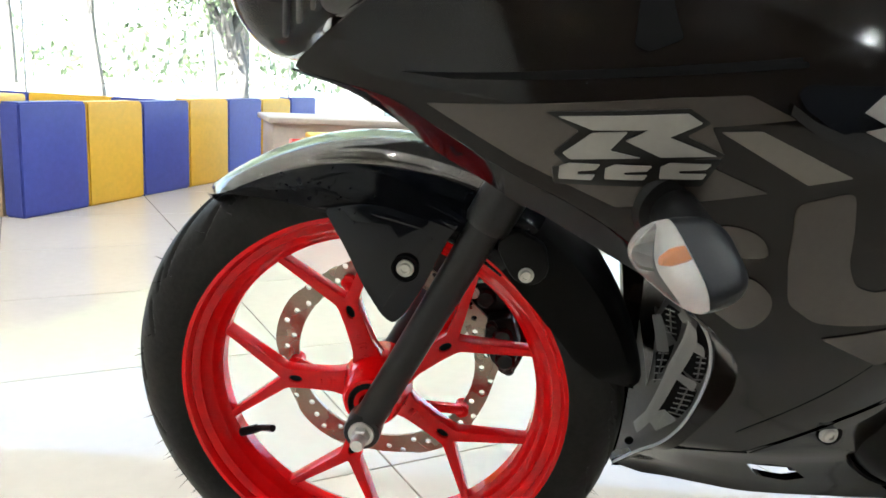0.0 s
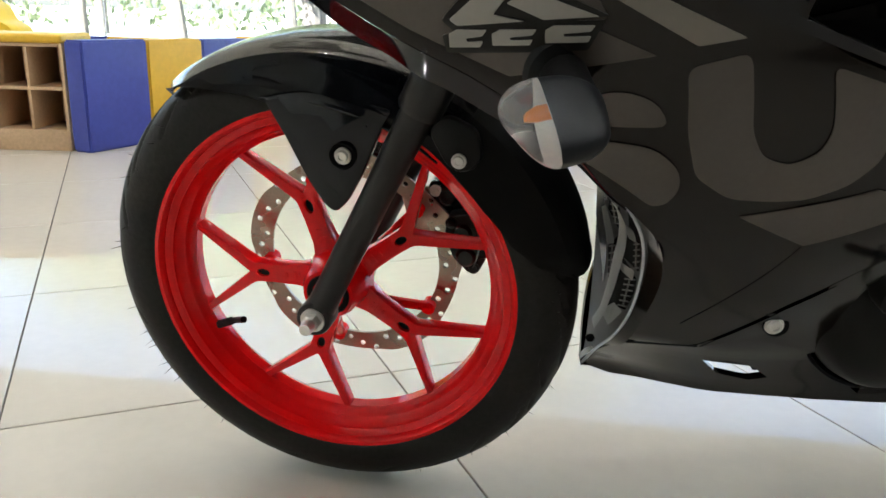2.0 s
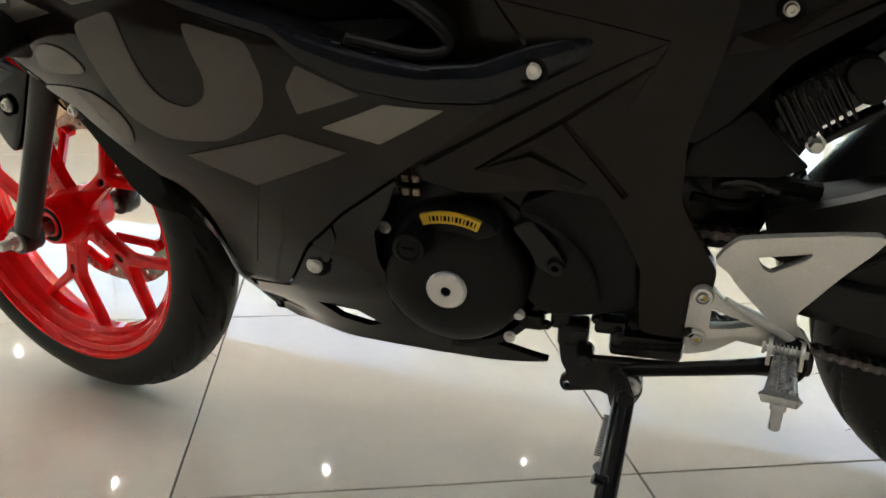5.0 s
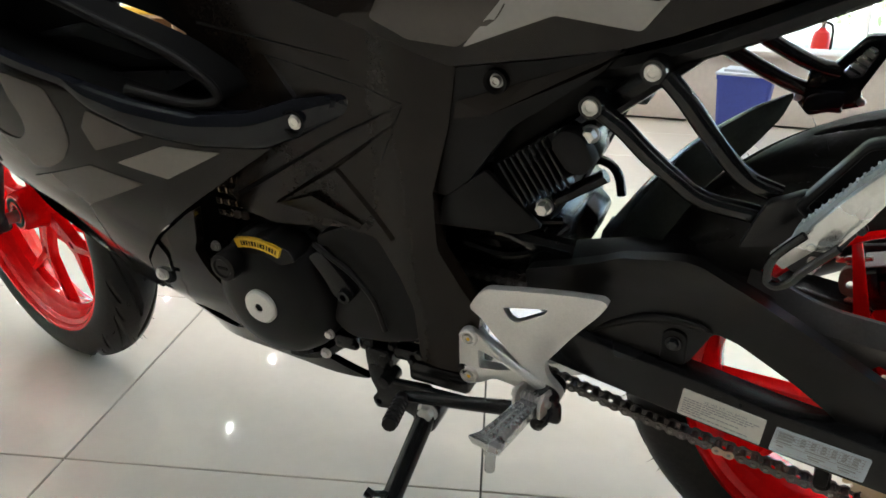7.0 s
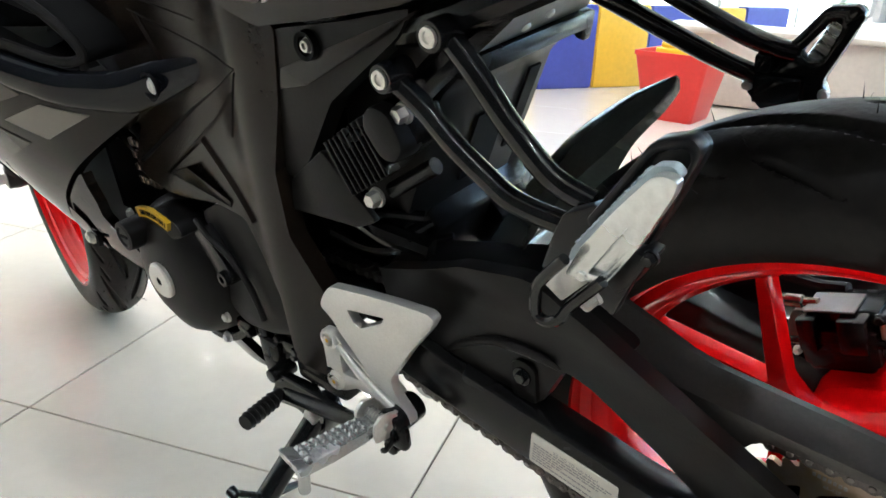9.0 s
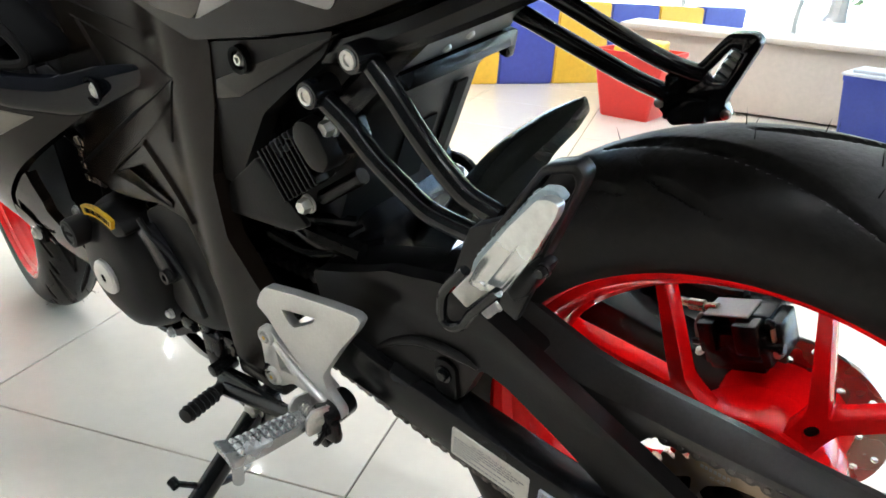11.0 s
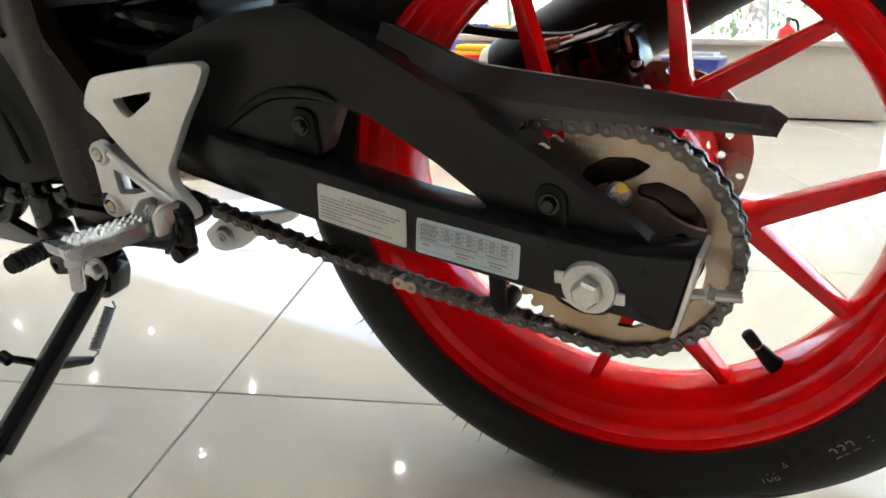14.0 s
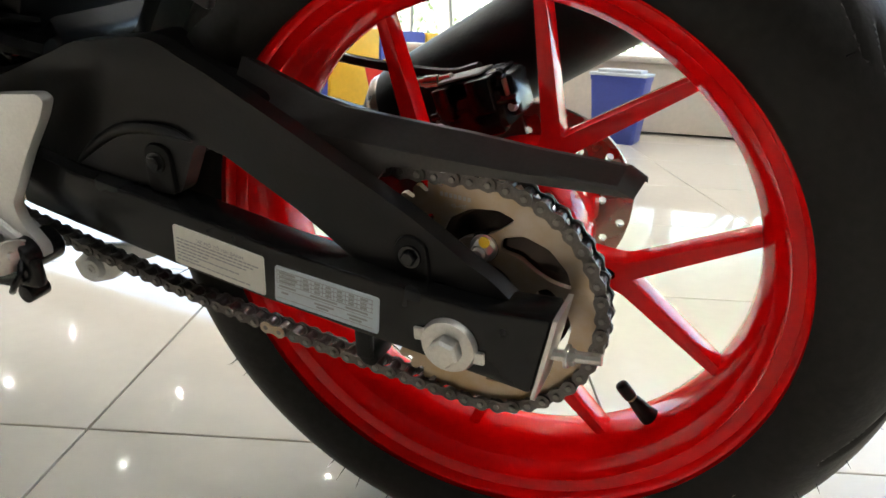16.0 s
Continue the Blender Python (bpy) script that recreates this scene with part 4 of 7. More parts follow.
for sgn in (-1, 1):
    def fd(x, z):
        return DEPTH(x, z)
    fairing = part("side_fairing", sheet(rounded(FAIRING, 0.008, 2), fd, 0.010, 0.014, side=sgn), PAINT, bike, "glossy dark bronze side fairing with grey graphics", angle=50)
    belly = part("belly_pan", sheet(rounded(BELLY, 0.006, 2), lambda x, z: DEPTH(x, z) - 0.002, 0.014, 0.012, [WINDOW], side=sgn), PAINT, bike, "dark bronze lower fairing with a slot", angle=50)
    # black chamfer that turns in under the nose
    top = [(-0.110, 0.690), (-0.074, 0.687), (-0.028, 0.682), (0.003, 0.668), (0.044, 0.647), (0.084, 0.629), (0.111, 0.618), (0.140, 0.603), (0.166, 0.587), (0.205, 0.556), (0.235, 0.523), (0.258, 0.503)]
    low = [(-0.106, 0.685, 0.004), (-0.060, 0.673, 0.020), (-0.022, 0.659, 0.020), (0.012, 0.638, 0.020), (0.050, 0.621, 0.020), (0.079, 0.605, 0.020), (0.103, 0.596, 0.020), (0.149, 0.571, 0.020), (0.190, 0.549, 0.020), (0.212, 0.538, 0.017), (0.238, 0.514, 0.010), (0.258, 0.499, 0.004)]
    bm = bmesh.new()
    rows = [[bm.verts.new((x, sgn * (DEPTH(x, z) + 0.0005), z)), bm.verts.new((x * 0.96 + u * 0.04, sgn * (DEPTH(x, z) - 0.0015), z - 0.0025)), bm.verts.new((u, sgn * (DEPTH(x, z) - d), w)), bm.verts.new((u + 0.003, sgn * (DEPTH(x, z) - d - 0.015), w + 0.004))] for (x, z), (u, w, d) in zip(smooth2(top), smooth2(low))]
    for p, q in zip(rows, rows[1:]):
        for k in range(3):
            bm.faces.new((p[k], p[k + 1], q[k + 1], q[k]))
    part("nose_edge", bm, PAINT_BLACK, fairing, "gloss black chamfered lower edge", angle=30)
    if sgn > 0:
        continue

    def decal(name, pts, mat, lift=0.0016, r=0.004, label="", shape=DEPTH):
        return part(name, sheet(rounded(pts, r, 3), lambda x, z: shape(x, z) + lift, 0.014, 0.0012), mat, fairing, label, angle=50)

    # large grey graphics
    decal("graphic", [(0.000, 0.683), (0.173, 0.711), (0.224, 0.717), (0.258, 0.703), (0.200, 0.693), (0.214, 0.672), (0.206, 0.663), (0.252, 0.646), (0.148, 0.620), (0.071, 0.649)], DECAL, 0.0014, 0.002, "mid-grey arrow graphic")
    decal("graphic", [(0.207, 0.690), (0.236, 0.693), (0.314, 0.661), (0.280, 0.654)], DECAL_MID, 0.0014, 0.002)
    decal("graphic", [(0.275, 0.638), (0.286, 0.585), (0.301, 0.546), (0.332, 0.526), (0.365, 0.525), (0.395, 0.528), (0.425, 0.542), (0.444, 0.564), (0.447, 0.592), (0.437, 0.625), (0.382, 0.642), (0.395, 0.592), (0.391, 0.573), (0.371, 0.561), (0.347, 0.568), (0.333, 0.590), (0.319, 0.651)], DECAL, 0.0014, 0.009, "broad grey curved band graphic")
    decal("graphic", [(0.197, 0.585), (0.214, 0.613), (0.236, 0.617), (0.259, 0.610), (0.272, 0.590), (0.228, 0.585)], DECAL, 0.0014, 0.016)
    decal("graphic", [(0.180, 0.565), (0.230, 0.572), (0.266, 0.570), (0.288, 0.551), (0.293, 0.531), (0.286, 0.514), (0.275, 0.510), (0.249, 0.528), (0.215, 0.548)], DECAL, 0.0014, 0.016)
    decal("graphic", [(0.477, 0.602), (0.528, 0.571), (0.472, 0.556), (0.466, 0.583)], DECAL, 0.0014, 0.002)
    decal("graphic", [(0.347, 0.507), (0.455, 0.537), (0.510, 0.515), (0.412, 0.476)], DECAL, 0.0014, 0.002)
    decal("graphic", [(0.491, 0.542), (0.546, 0.561), (0.596, 0.549), (0.540, 0.522)], DECAL_MID, 0.0014, 0.002, "pale grey diamond graphic")
    # angular emblem and the slanted marks below it
    decal("emblem_edge", [(0.085, 0.691), (0.183, 0.705), (0.199, 0.696), (0.184, 0.685), (0.215, 0.673), (0.168, 0.662), (0.105, 0.652), (0.095, 0.660), (0.110, 0.680)], DECAL_DARK, 0.0022, 0.002)
    decal("emblem", [(0.094, 0.689), (0.182, 0.7015), (0.193, 0.6955), (0.172, 0.683), (0.208, 0.672), (0.169, 0.667), (0.142, 0.677), (0.157, 0.687), (0.119, 0.682)], DECAL_LIGHT, 0.0034, 0.0015, "pale angular emblem")
    decal("emblem", [(0.119, 0.680), (0.143, 0.684), (0.133, 0.668), (0.156, 0.665), (0.107, 0.657), (0.101, 0.661)], DECAL_LIGHT, 0.0034, 0.0015)
    decal("emblem_edge", [(0.096, 0.648), (0.131, 0.661), (0.213, 0.670), (0.203, 0.647), (0.100, 0.634)], DECAL_DARK, 0.0022, 0.002)
    for x0, x1, zl, zh in ((0.101, 0.129, 0.639, 0.656), (0.133, 0.165, 0.6445, 0.6595), (0.171, 0.206, 0.650, 0.6655)):
        m1, m2 = (2 * zh + zl) / 3 - 0.0015, (zh + 2 * zl) / 3 + 0.0005
        decal("emblem", [(x0, zh - 0.006), (x0 + 0.006, zh - 0.002), (x1, zh), (x1 - 0.003, m1 + 0.002), (x0 + 0.013, m1 - 0.001), (x0 + 0.014, m2), (x1 - 0.002, m2 + 0.002), (x1 - 0.004, zl + 0.003), (x0 + 0.001, zl)], DECAL_LIGHT, 0.0034, 0.001, "slanted pale marking")
    # round-cornered badge panel with a pale mark
    decal("badge_panel", [(0.256, 0.721), (0.262, 0.711), (0.30, 0.689), (0.345, 0.677), (0.360, 0.705), (0.376, 0.731), (0.32, 0.728), (0.264, 0.727)], PAINT_BLACK, 0.003, 0.004, "gloss black badge panel")
    decal("badge", [(0.305, 0.711), (0.321, 0.723), (0.343, 0.714), (0.326, 0.711), (0.346, 0.702), (0.331, 0.689), (0.308, 0.698), (0.326, 0.702)], DECAL_LIGHT, 0.006, 0.001, "pale silver badge")
    # wedge, seam and fasteners
    decal("wedge", [(0.379, 0.300), (0.404, 0.334), (0.436, 0.383), (0.472, 0.420), (0.470, 0.395), (0.452, 0.362), (0.440, 0.342), (0.415, 0.322)], PAINT_BLACK, 0.002, 0.004, "black plastic wedge")
    for x, z in ((0.435, 0.356),):
        # dark disc on the panel paints the bolt's recess shade
        part("bolt_recess_shade", moved(lathe([(0.0001, -0.001), (0.012, -0.001), (0.0135, 0.004)], 22), at(x + 0.004, -DEPTH(x, z) - 0.003, z - 0.002)), DARKFILL, fairing)
        part("bolt", moved(hexbolt(0.0075, 0.005, 1.3, True), at(x, -DEPTH(x, z) - 0.005, z)), ZINC, fairing)
    for pts, r in (([(0.309, 0.283), (0.340, 0.291), (0.379, 0.3005)], 0.0011), ([(0.412, 0.474), (0.395, 0.432), (0.372, 0.384), (0.350, 0.340)], 0.0005)):
        part("panel_seam", tube([(x, -DEPTH(x, z) - 0.0002, z) for x, z in pts], r, 6, 5), DARKFILL, fairing)
    # groove, triangular opening and slits in the upper fairing: near-black sheets paint their shade
    decal("groove_shade", [(-0.020, 0.7035), (0.10, 0.7215), (0.26, 0.7440), (0.26, 0.7375), (0.10, 0.7155), (0.02, 0.7045)], DARKFILL, 0.0008, 0.001)
    decal("inlet_shade", [(0.152, 0.800), (0.143, 0.743), (0.153, 0.739), (0.178, 0.750), (0.174, 0.760), (0.165, 0.800)], DARKFILL, 0.001, 0.004, "black sheet painting the shade of a triangular opening")
    for x, z in ((0.184, 0.7315), (0.2555, 0.7385)):
        decal("slit_shade", [(x - 0.009, z - 0.003), (x + 0.009, z - 0.001), (x + 0.009, z + 0.003), (x - 0.009, z + 0.001)], DARKFILL, 0.001, 0.002)


def along(line, x):
    for p, q in zip(line, line[1:]):
        if p[0] <= x <= q[0]:
            return p[1] + (q[1] - p[1]) * (x - p[0]) / (q[0] - p[0])
    return line[0][1] if x < line[0][0] else line[-1][1]


def trim_strip():
    top = [(0.252, 0.714), (0.270, 0.703), (0.314, 0.688), (0.350, 0.676), (0.387, 0.662), (0.463, 0.635), (0.517, 0.613), (0.58, 0.593), (0.626, 0.590), (0.672, 0.602), (0.738, 0.609)]
    low = [(0.743, 0.600), (0.722, 0.586), (0.670, 0.560), (0.641, 0.549), (0.624, 0.550), (0.58, 0.558), (0.521, 0.577), (0.480, 0.604), (0.460, 0.628), (0.388, 0.653), (0.332, 0.673), (0.27, 0.695), (0.250, 0.708)]
    bm, rows, n = bmesh.new(), [], 70
    up = low[::-1]
    for i in range(n + 1):
        x = 0.252 + (0.741 - 0.252) * i / n
        hi, lo = along(top, x), along(up, x)
        mid = (hi + lo) / 2
        bulge = min(0.011, 0.25 * max(0.0, hi - lo - 0.010))
        base = max(DEPTH(x, hi), DEPTH(x, mid), DEPTH(x, lo)) + 0.003
        row = []
        for f, k in ((1.0, -1.6), (1.0, 0.15), (0.8, 0.65), (0.4, 0.95), (0.0, 1.0), (-0.5, 0.8), (-0.85, 0.3), (-1.0, -0.3), (-1.0, -1.6)):
            row.append(bm.verts.new((x, -(base + (bulge * k if k > -1 else -0.012)), mid + (hi - lo) / 2 * f)))
        rows.append(row)
    for p, q in zip(rows, rows[1:]):
        for j in range(len(p) - 1):
            bm.faces.new((p[j], p[j + 1], q[j + 1], q[j]))
    bm.faces.new(rows[-1])
    ob = part("trim_strip", bm, PAINT_BLACK, bike, "gloss blue-black trim strip below the air intake", angle=50)
    # recess shade round the strip's bolt is put in as near black
    part("bolt_recess_shade", moved(lathe([(0.0001, 0), (0.012, 0), (0.012, -0.004), (0.0145, -0.004)], 22), at(0.673, -DEPTH(0.673, 0.58) - 0.011, 0.580)), DARKFILL, ob)
    part("bolt", moved(hexbolt(0.0068, 0.003, 1.2, True), at(0.673, -DEPTH(0.673, 0.58) - 0.0105, 0.580)), ZINC, ob)


trim_strip()


def air_intake():
    out = [(0.352, 0.678), (0.378, 0.725), (0.434, 0.715), (0.507, 0.678), (0.556, 0.652), (0.590, 0.625), (0.602, 0.606), (0.590, 0.596), (0.566, 0.600), (0.516, 0.616), (0.460, 0.637), (0.40, 0.655)]
    ob = part("air_intake", sheet(rounded(out, 0.008, 3), lambda x, z: DEPTH(x, z) - 0.055, 0.02, -0.05), DARKFILL, bike, "deep black air intake behind the trim strip", angle=50)
    for pts in ([(0.371, 0.664), (0.446, 0.678), (0.515, 0.650), (0.562, 0.642), (0.515, 0.640), (0.44, 0.664)], [(0.470, 0.630), (0.536, 0.629), (0.575, 0.626), (0.540, 0.610), (0.50, 0.616)]):
        part("intake_vane", sheet(rounded(pts, 0.003, 2), lambda x, z: DEPTH(x, z) - 0.035 - 0.3 * (z - 0.62), 0.02, 0.02), SATIN, ob)
    rim = [(x, -DEPTH(x, z) + 0.006, z) for x, z in ((0.516, 0.621), (0.566, 0.605), (0.590, 0.602), (0.599, 0.609), (0.586, 0.629), (0.552, 0.656), (0.505, 0.682), (0.434, 0.718), (0.378, 0.728))]
    part("intake_rim", tube(rim, 0.0055, 10, 6), MATTE, ob, "black moulded rim")


air_intake()
part("inner_cowl", sheet(rounded([(0.34, 0.69), (0.60, 0.63), (0.88, 0.63), (0.90, 0.80), (0.60, 0.86), (0.36, 0.86)], 0.008), lambda x, z: 0.105, 0.05, 0.05), DARKFILL, bike, "black inner cowl above the intake")


# embossed frame cover
def cover_depth(x, z):
    return 0.138 + 0.008 * math.exp(-((x - 0.795) / 0.035) ** 2) - 0.05 * max(0, x - 0.82)


COVER = [(0.50, 0.70), (0.60, 0.72), (0.743, 0.683), (0.816, 0.658), (0.849, 0.646), (0.838, 0.585), (0.818, 0.515), (0.819, 0.450), (0.842, 0.405), (0.862, 0.375), (0.858, 0.330), (0.846, 0.289), (0.803, 0.296), (0.790, 0.300), (0.786, 0.372), (0.770, 0.405), (0.742, 0.448), (0.69, 0.452), (0.64, 0.445), (0.60, 0.442), (0.553, 0.452), (0.545, 0.470), (0.58, 0.52), (0.56, 0.60)]
for sgn in (-1, 1):
    fc = part("frame_cover", sheet(rounded(COVER, 0.006, 2), cover_depth, 0.0065 if sgn < 0 else 0.03, 0.02, side=sgn), FRAME, bike, "satin bronze frame cover with moulded creases", angle=30)


def ridge(a, b, w0, w1, h, mat, name="moulded_crease"):
    """A tapered ridge with a sharp crest on the frame cover, from a to b."""
    a, b = Vector((a[0], 0, a[1])), Vector((b[0], 0, b[1]))
    d = (b - a).normalized()
    n = Vector((d.z, 0, -d.x))
    bm, rows = bmesh.new(), []
    for i in range(13):
        p = a.lerp(b, i / 12)
        w = w0 + (w1 - w0) * i / 12
        y = -cover_depth(p.x, p.z)
        rows.append([bm.verts.new((p.x + n.x * k * w, y + dy, p.z + n.z * k * w)) for k, dy in ((-0.5, 0.001), (0.12, -h), (0.5, 0.001))])
    for p, q in zip(rows, rows[1:]):
        for j in range(2):
            bm.faces.new((p[j], p[j + 1], q[j + 1], q[j]))
    bm.faces.new(rows[0])
    bm.faces.new(rows[-1][::-1])
    return part(name, bm, mat, fc, smooth=False)


def facet(pts):
    """A raised flat-sided facet on the frame cover; the first point is its crest."""
    bm = bmesh.new()
    vs = [bm.verts.new((x, -cover_depth(x, z) - h, z)) for x, z, h in pts]
    for i in range(1, len(vs) - 1):
        bm.faces.new((vs[0], vs[i], vs[i + 1]))
    bm.faces.new((vs[0], vs[-1], vs[1])) if len(vs) > 3 else None
    return part("moulded_facet", bm, FRAME, fc, smooth=False)


fc = bpy.data.objects["frame_cover"]
# near-black low ridges paint the shade along creases and a gap
for a, b, w0, w1 in (((0.545, 0.669), (0.734, 0.642), 0.008, 0.001), ((0.620, 0.643), (0.793, 0.607), 0.002, 0.003), ((0.793, 0.606), (0.700, 0.556), 0.001, 0.007), ((0.700, 0.556), (0.556, 0.470), 0.008, 0.012), ((0.793, 0.604), (0.758, 0.537), 0.0022, 0.0003)):
    ridge(a, b, w0, w1, 0.0010, DARKFILL, "crease_gap_shade")
for a, b, w0, w1, h in (((0.781, 0.584), (0.698, 0.524), 0.003, 0.008, 0.003), ((0.698, 0.524), (0.612, 0.469), 0.008, 0.004, 0.003), ((0.701, 0.524), (0.766, 0.452), 0.007, 0.011, 0.0035), ((0.631, 0.641), (0.661, 0.599), 0.003, 0.006, 0.003)):
    ridge(a, b, w0, w1, h, FRAME)
facet([(0.669, 0.490, 0.009), (0.611, 0.468, 0.0005), (0.655, 0.4635, 0.0005), (0.722, 0.4545, 0.0005), (0.726, 0.462, 0.002)])


# upper body: tank, seat, tail
def body_block(name, secs, mat, label, width=16):
    """A hull swept along x through (x, z low, z high, half width) sections."""
    bm, rings = bmesh.new(), []
    for x, z0, z1, w in secs:
        ring = []
        for j in range(width):
            t = 2 * math.pi * j / width
            c, s = math.cos(t), math.sin(t)
            ring.append(bm.verts.new((x, w * math.copysign(abs(c) ** 0.6, c), (z0 + z1) / 2 + (z1 - z0) / 2 * math.copysign(abs(s) ** 0.75, s))))
        rings.append(ring)
    for p, q in zip(rings, rings[1:]):
        for j in range(width):
            bm.faces.new((p[j], p[(j + 1) % width], q[(j + 1) % width], q[j]))
    bm.faces.new(rings[0])
    bm.faces.new(rings[-1][::-1])
    return part(name, bm, mat, bike, label, angle=50)


body_block("fuel_tank", [(0.30, 0.74, 0.84, 0.10), (0.38, 0.71, 0.93, 0.135), (0.52, 0.70, 0.96, 0.145), (0.66, 0.695, 0.90, 0.135), (0.76, 0.69, 0.82, 0.10), (0.80, 0.70, 0.79, 0.08)], PAINT, "dark bronze fuel tank")
body_block("rider_seat", [(0.76, 0.70, 0.80, 0.09), (0.86, 0.70, 0.80, 0.12), (1.0, 0.71, 0.81, 0.12), (1.08, 0.73, 0.84, 0.10)], MATTE, "black vinyl rider seat")
body_block("pillion_seat", [(1.07, 0.80, 0.86, 0.08), (1.16, 0.81, 0.895, 0.09), (1.30, 0.84, 0.915, 0.08), (1.38, 0.87, 0.91, 0.05)], MATTE, "black vinyl pillion seat")
TAIL = [(0.62, 0.722), (0.665, 0.707), (0.743, 0.687), (0.816, 0.660), (0.851, 0.650), (0.93, 0.662), (1.003, 0.675), (1.043, 0.687), (1.129, 0.720), (1.20, 0.742), (1.34, 0.80), (1.42, 0.85), (1.40, 0.87), (1.25, 0.86), (1.10, 0.83), (0.98, 0.80), (0.85, 0.795), (0.74, 0.79), (0.66, 0.77)]
def tail_depth(x, z):
    return 0.155 - 0.10 * max(0, x - 1.0) - 0.25 * max(0, z - 0.76) + 0.004 * math.exp(-((z - 0.70 - 0.1 * (x - 0.85)) / 0.012) ** 2)
for sgn in (-1, 1):
    tail = part("tail_panel", sheet(rounded(TAIL, 0.006, 2), tail_depth, 0.02, 0.03, side=sgn), PAINT, bike, "dark bronze tail panel below the seat", angle=50)
    if sgn < 0:
        for pts, mt in (([(0.775, 0.690), (0.81, 0.672), (0.86, 0.668), (0.90, 0.695), (0.93, 0.74), (0.80, 0.74)], DECAL), ([(0.865, 0.668), (0.95, 0.700), (1.02, 0.690), (1.06, 0.74), (0.94, 0.75)], DECAL_LIGHT)):
            part("graphic", sheet(rounded(pts, 0.004, 2), lambda x, z: tail_depth(x, z) + 0.0015, 0.02, 0.0012), mt, tail, "grey tail graphic", angle=50)
part("tail_underside", joined(box(0.91, 0, 0.690, 0.24, 0.26, 0.012, 0.004), moved(box(0, 0, 0, 0.30, 0.18, 0.010, 0.004), at(1.26, 0, 0.79, 0, -24, 0))), MATTE, bike, "black plastic tail underside")


# nose and headlight
part("nose_cowl", sheet(rounded([(-0.12, 0.70), (-0.02, 0.76), (0.06, 0.82), (0.02, 0.90), (-0.06, 0.86), (-0.14, 0.78), (-0.17, 0.73)], 0.01), lambda x, z: 0.02 + 0.35 * (x + 0.17) * (0.95 - z) / 0.2, 0.02, 0.02), PAINT, bike, "dark bronze nose cowl")
hl = part("headlight", joined(moved(box(0, 0, 0, 0.06, 0.13, 0.10, 0.02, 4), at(-0.078, 0, 0.775, 0, -28, 0))), VENT, bike, "grey finned headlight housing")
lens_bm = bmesh.new()
bmesh.ops.create_uvsphere(lens_bm, u_segments=28, v_segments=16, radius=1.0, matrix=at(-0.130, -0.006, 0.742, 0, -24, 0) @ Matrix.Diagonal((0.045, 0.092, 0.068, 1)))
part("lens", lens_bm, LENS, hl, "clear plastic headlight lens")
for k in range(5):
    part("reflector_fin", box(-0.118 + 0.012 * k, -0.083, 0.735 + 0.012 * k, 0.004, 0.012, 0.05, 0.001, 1), VENT, hl)
part("visor_screen", sheet([(-0.06, 0.86), (0.02, 0.90), (0.10, 0.98), (0.16, 1.02), (0.18, 0.92), (0.08, 0.84)], lambda x, z: 0.10 + 0.3 * (x + 0.06) * (1.05 - z), 0.03, 0.004), FIN, bike, "dark tinted windscreen side")


# turn signal
def turn_signal():
    st = part("turn_signal", joined(tube([(0.186, -0.232, 0.626), (0.188, -0.258, 0.624), (0.191, -0.284, 0.621), (0.194, -0.308, 0.617)], [0.022, 0.019, 0.017, 0.016], 18, 5), moved(lathe([(0.022, 0.006), (0.030, 0.0), (0.027, -0.006), (0.018, -0.010)], 28), at(0.187, -0.246, 0.626, 8, 0, 8))), MATTE, bike, "black turn signal on a rubber stalk")
    axis, back, third = Vector((0.176, -0.932, -0.316)), Vector((0.979, 0.133, 0.154)), Vector((-0.102, -0.337, 0.936))
    centre = Vector((0.1683, -0.3326, 0.6157))

    def width(f):
        return 0.0205 * max(0.0, 1 - (2 * f - 1) ** 4) ** 0.5 * (1.16 - 0.58 * f) + 0.0004

    def shell(name, mat, depth, sign, inset, label, n=28):
        """Half a drop-shaped shell on the seam; depth(f) is its height along the seam."""
        bm, rows = bmesh.new(), []
        for i in range(n + 1):
            f = i / n
            w, d = max(0.0004, width(f) - inset), max(0.0004, depth(f) - inset)
            mid = centre + axis * (0.0775 * (f - 0.5)) - third * 0.0030
            rows.append([bm.verts.new(mid + third * (w * math.cos(a)) + back * (sign * d * math.sin(a) ** 0.8)) for a in (math.pi * k / 16 for k in range(17))])
        for p, q in zip(rows, rows[1:]):
            for k in range(16):
                bm.faces.new((p[k], p[k + 1], q[k + 1], q[k]))
        return part(name, bm, mat, st, label, angle=60)
    drop = lambda f: max(0.0, 1 - (2 * f - 1) ** 4) ** 0.5
    shell("housing", HOUSING, lambda f: 0.045 * drop(f) * (1.05 - 0.25 * f), 1, 0.0, "charcoal plastic housing")
    shell("lens", SIGNAL_LENS, lambda f: 0.031 * drop(f) * (1.15 - 0.75 * f), -1, 0.0, "clear drop-shaped lens")
    shell("reflector", REFLECT, lambda f: 0.012 * drop(f), 1, 0.0016, "silver reflector")
    b = centre + axis * -0.008 - third * 0.002
    part("bulb", tube([b + back * 0.010, b + back * 0.004, b - back * 0.004, b - back * 0.011], [0.0045, 0.0062, 0.0062, 0.0030], 12, 4), AMBER, st, "amber bulb")


turn_signal()


# radiator side vent behind the front wheel: a ruled grey panel with slots painted dark
RIM = [(0.287, 0.000, 0.176), (0.290, -0.060, 0.243), (0.295, -0.104, 0.290), (0.301, -0.134, 0.340), (0.300, -0.158, 0.400), (0.292, -0.172, 0.445), (0.274, -0.184, 0.480), (0.250, -0.190, 0.508)]
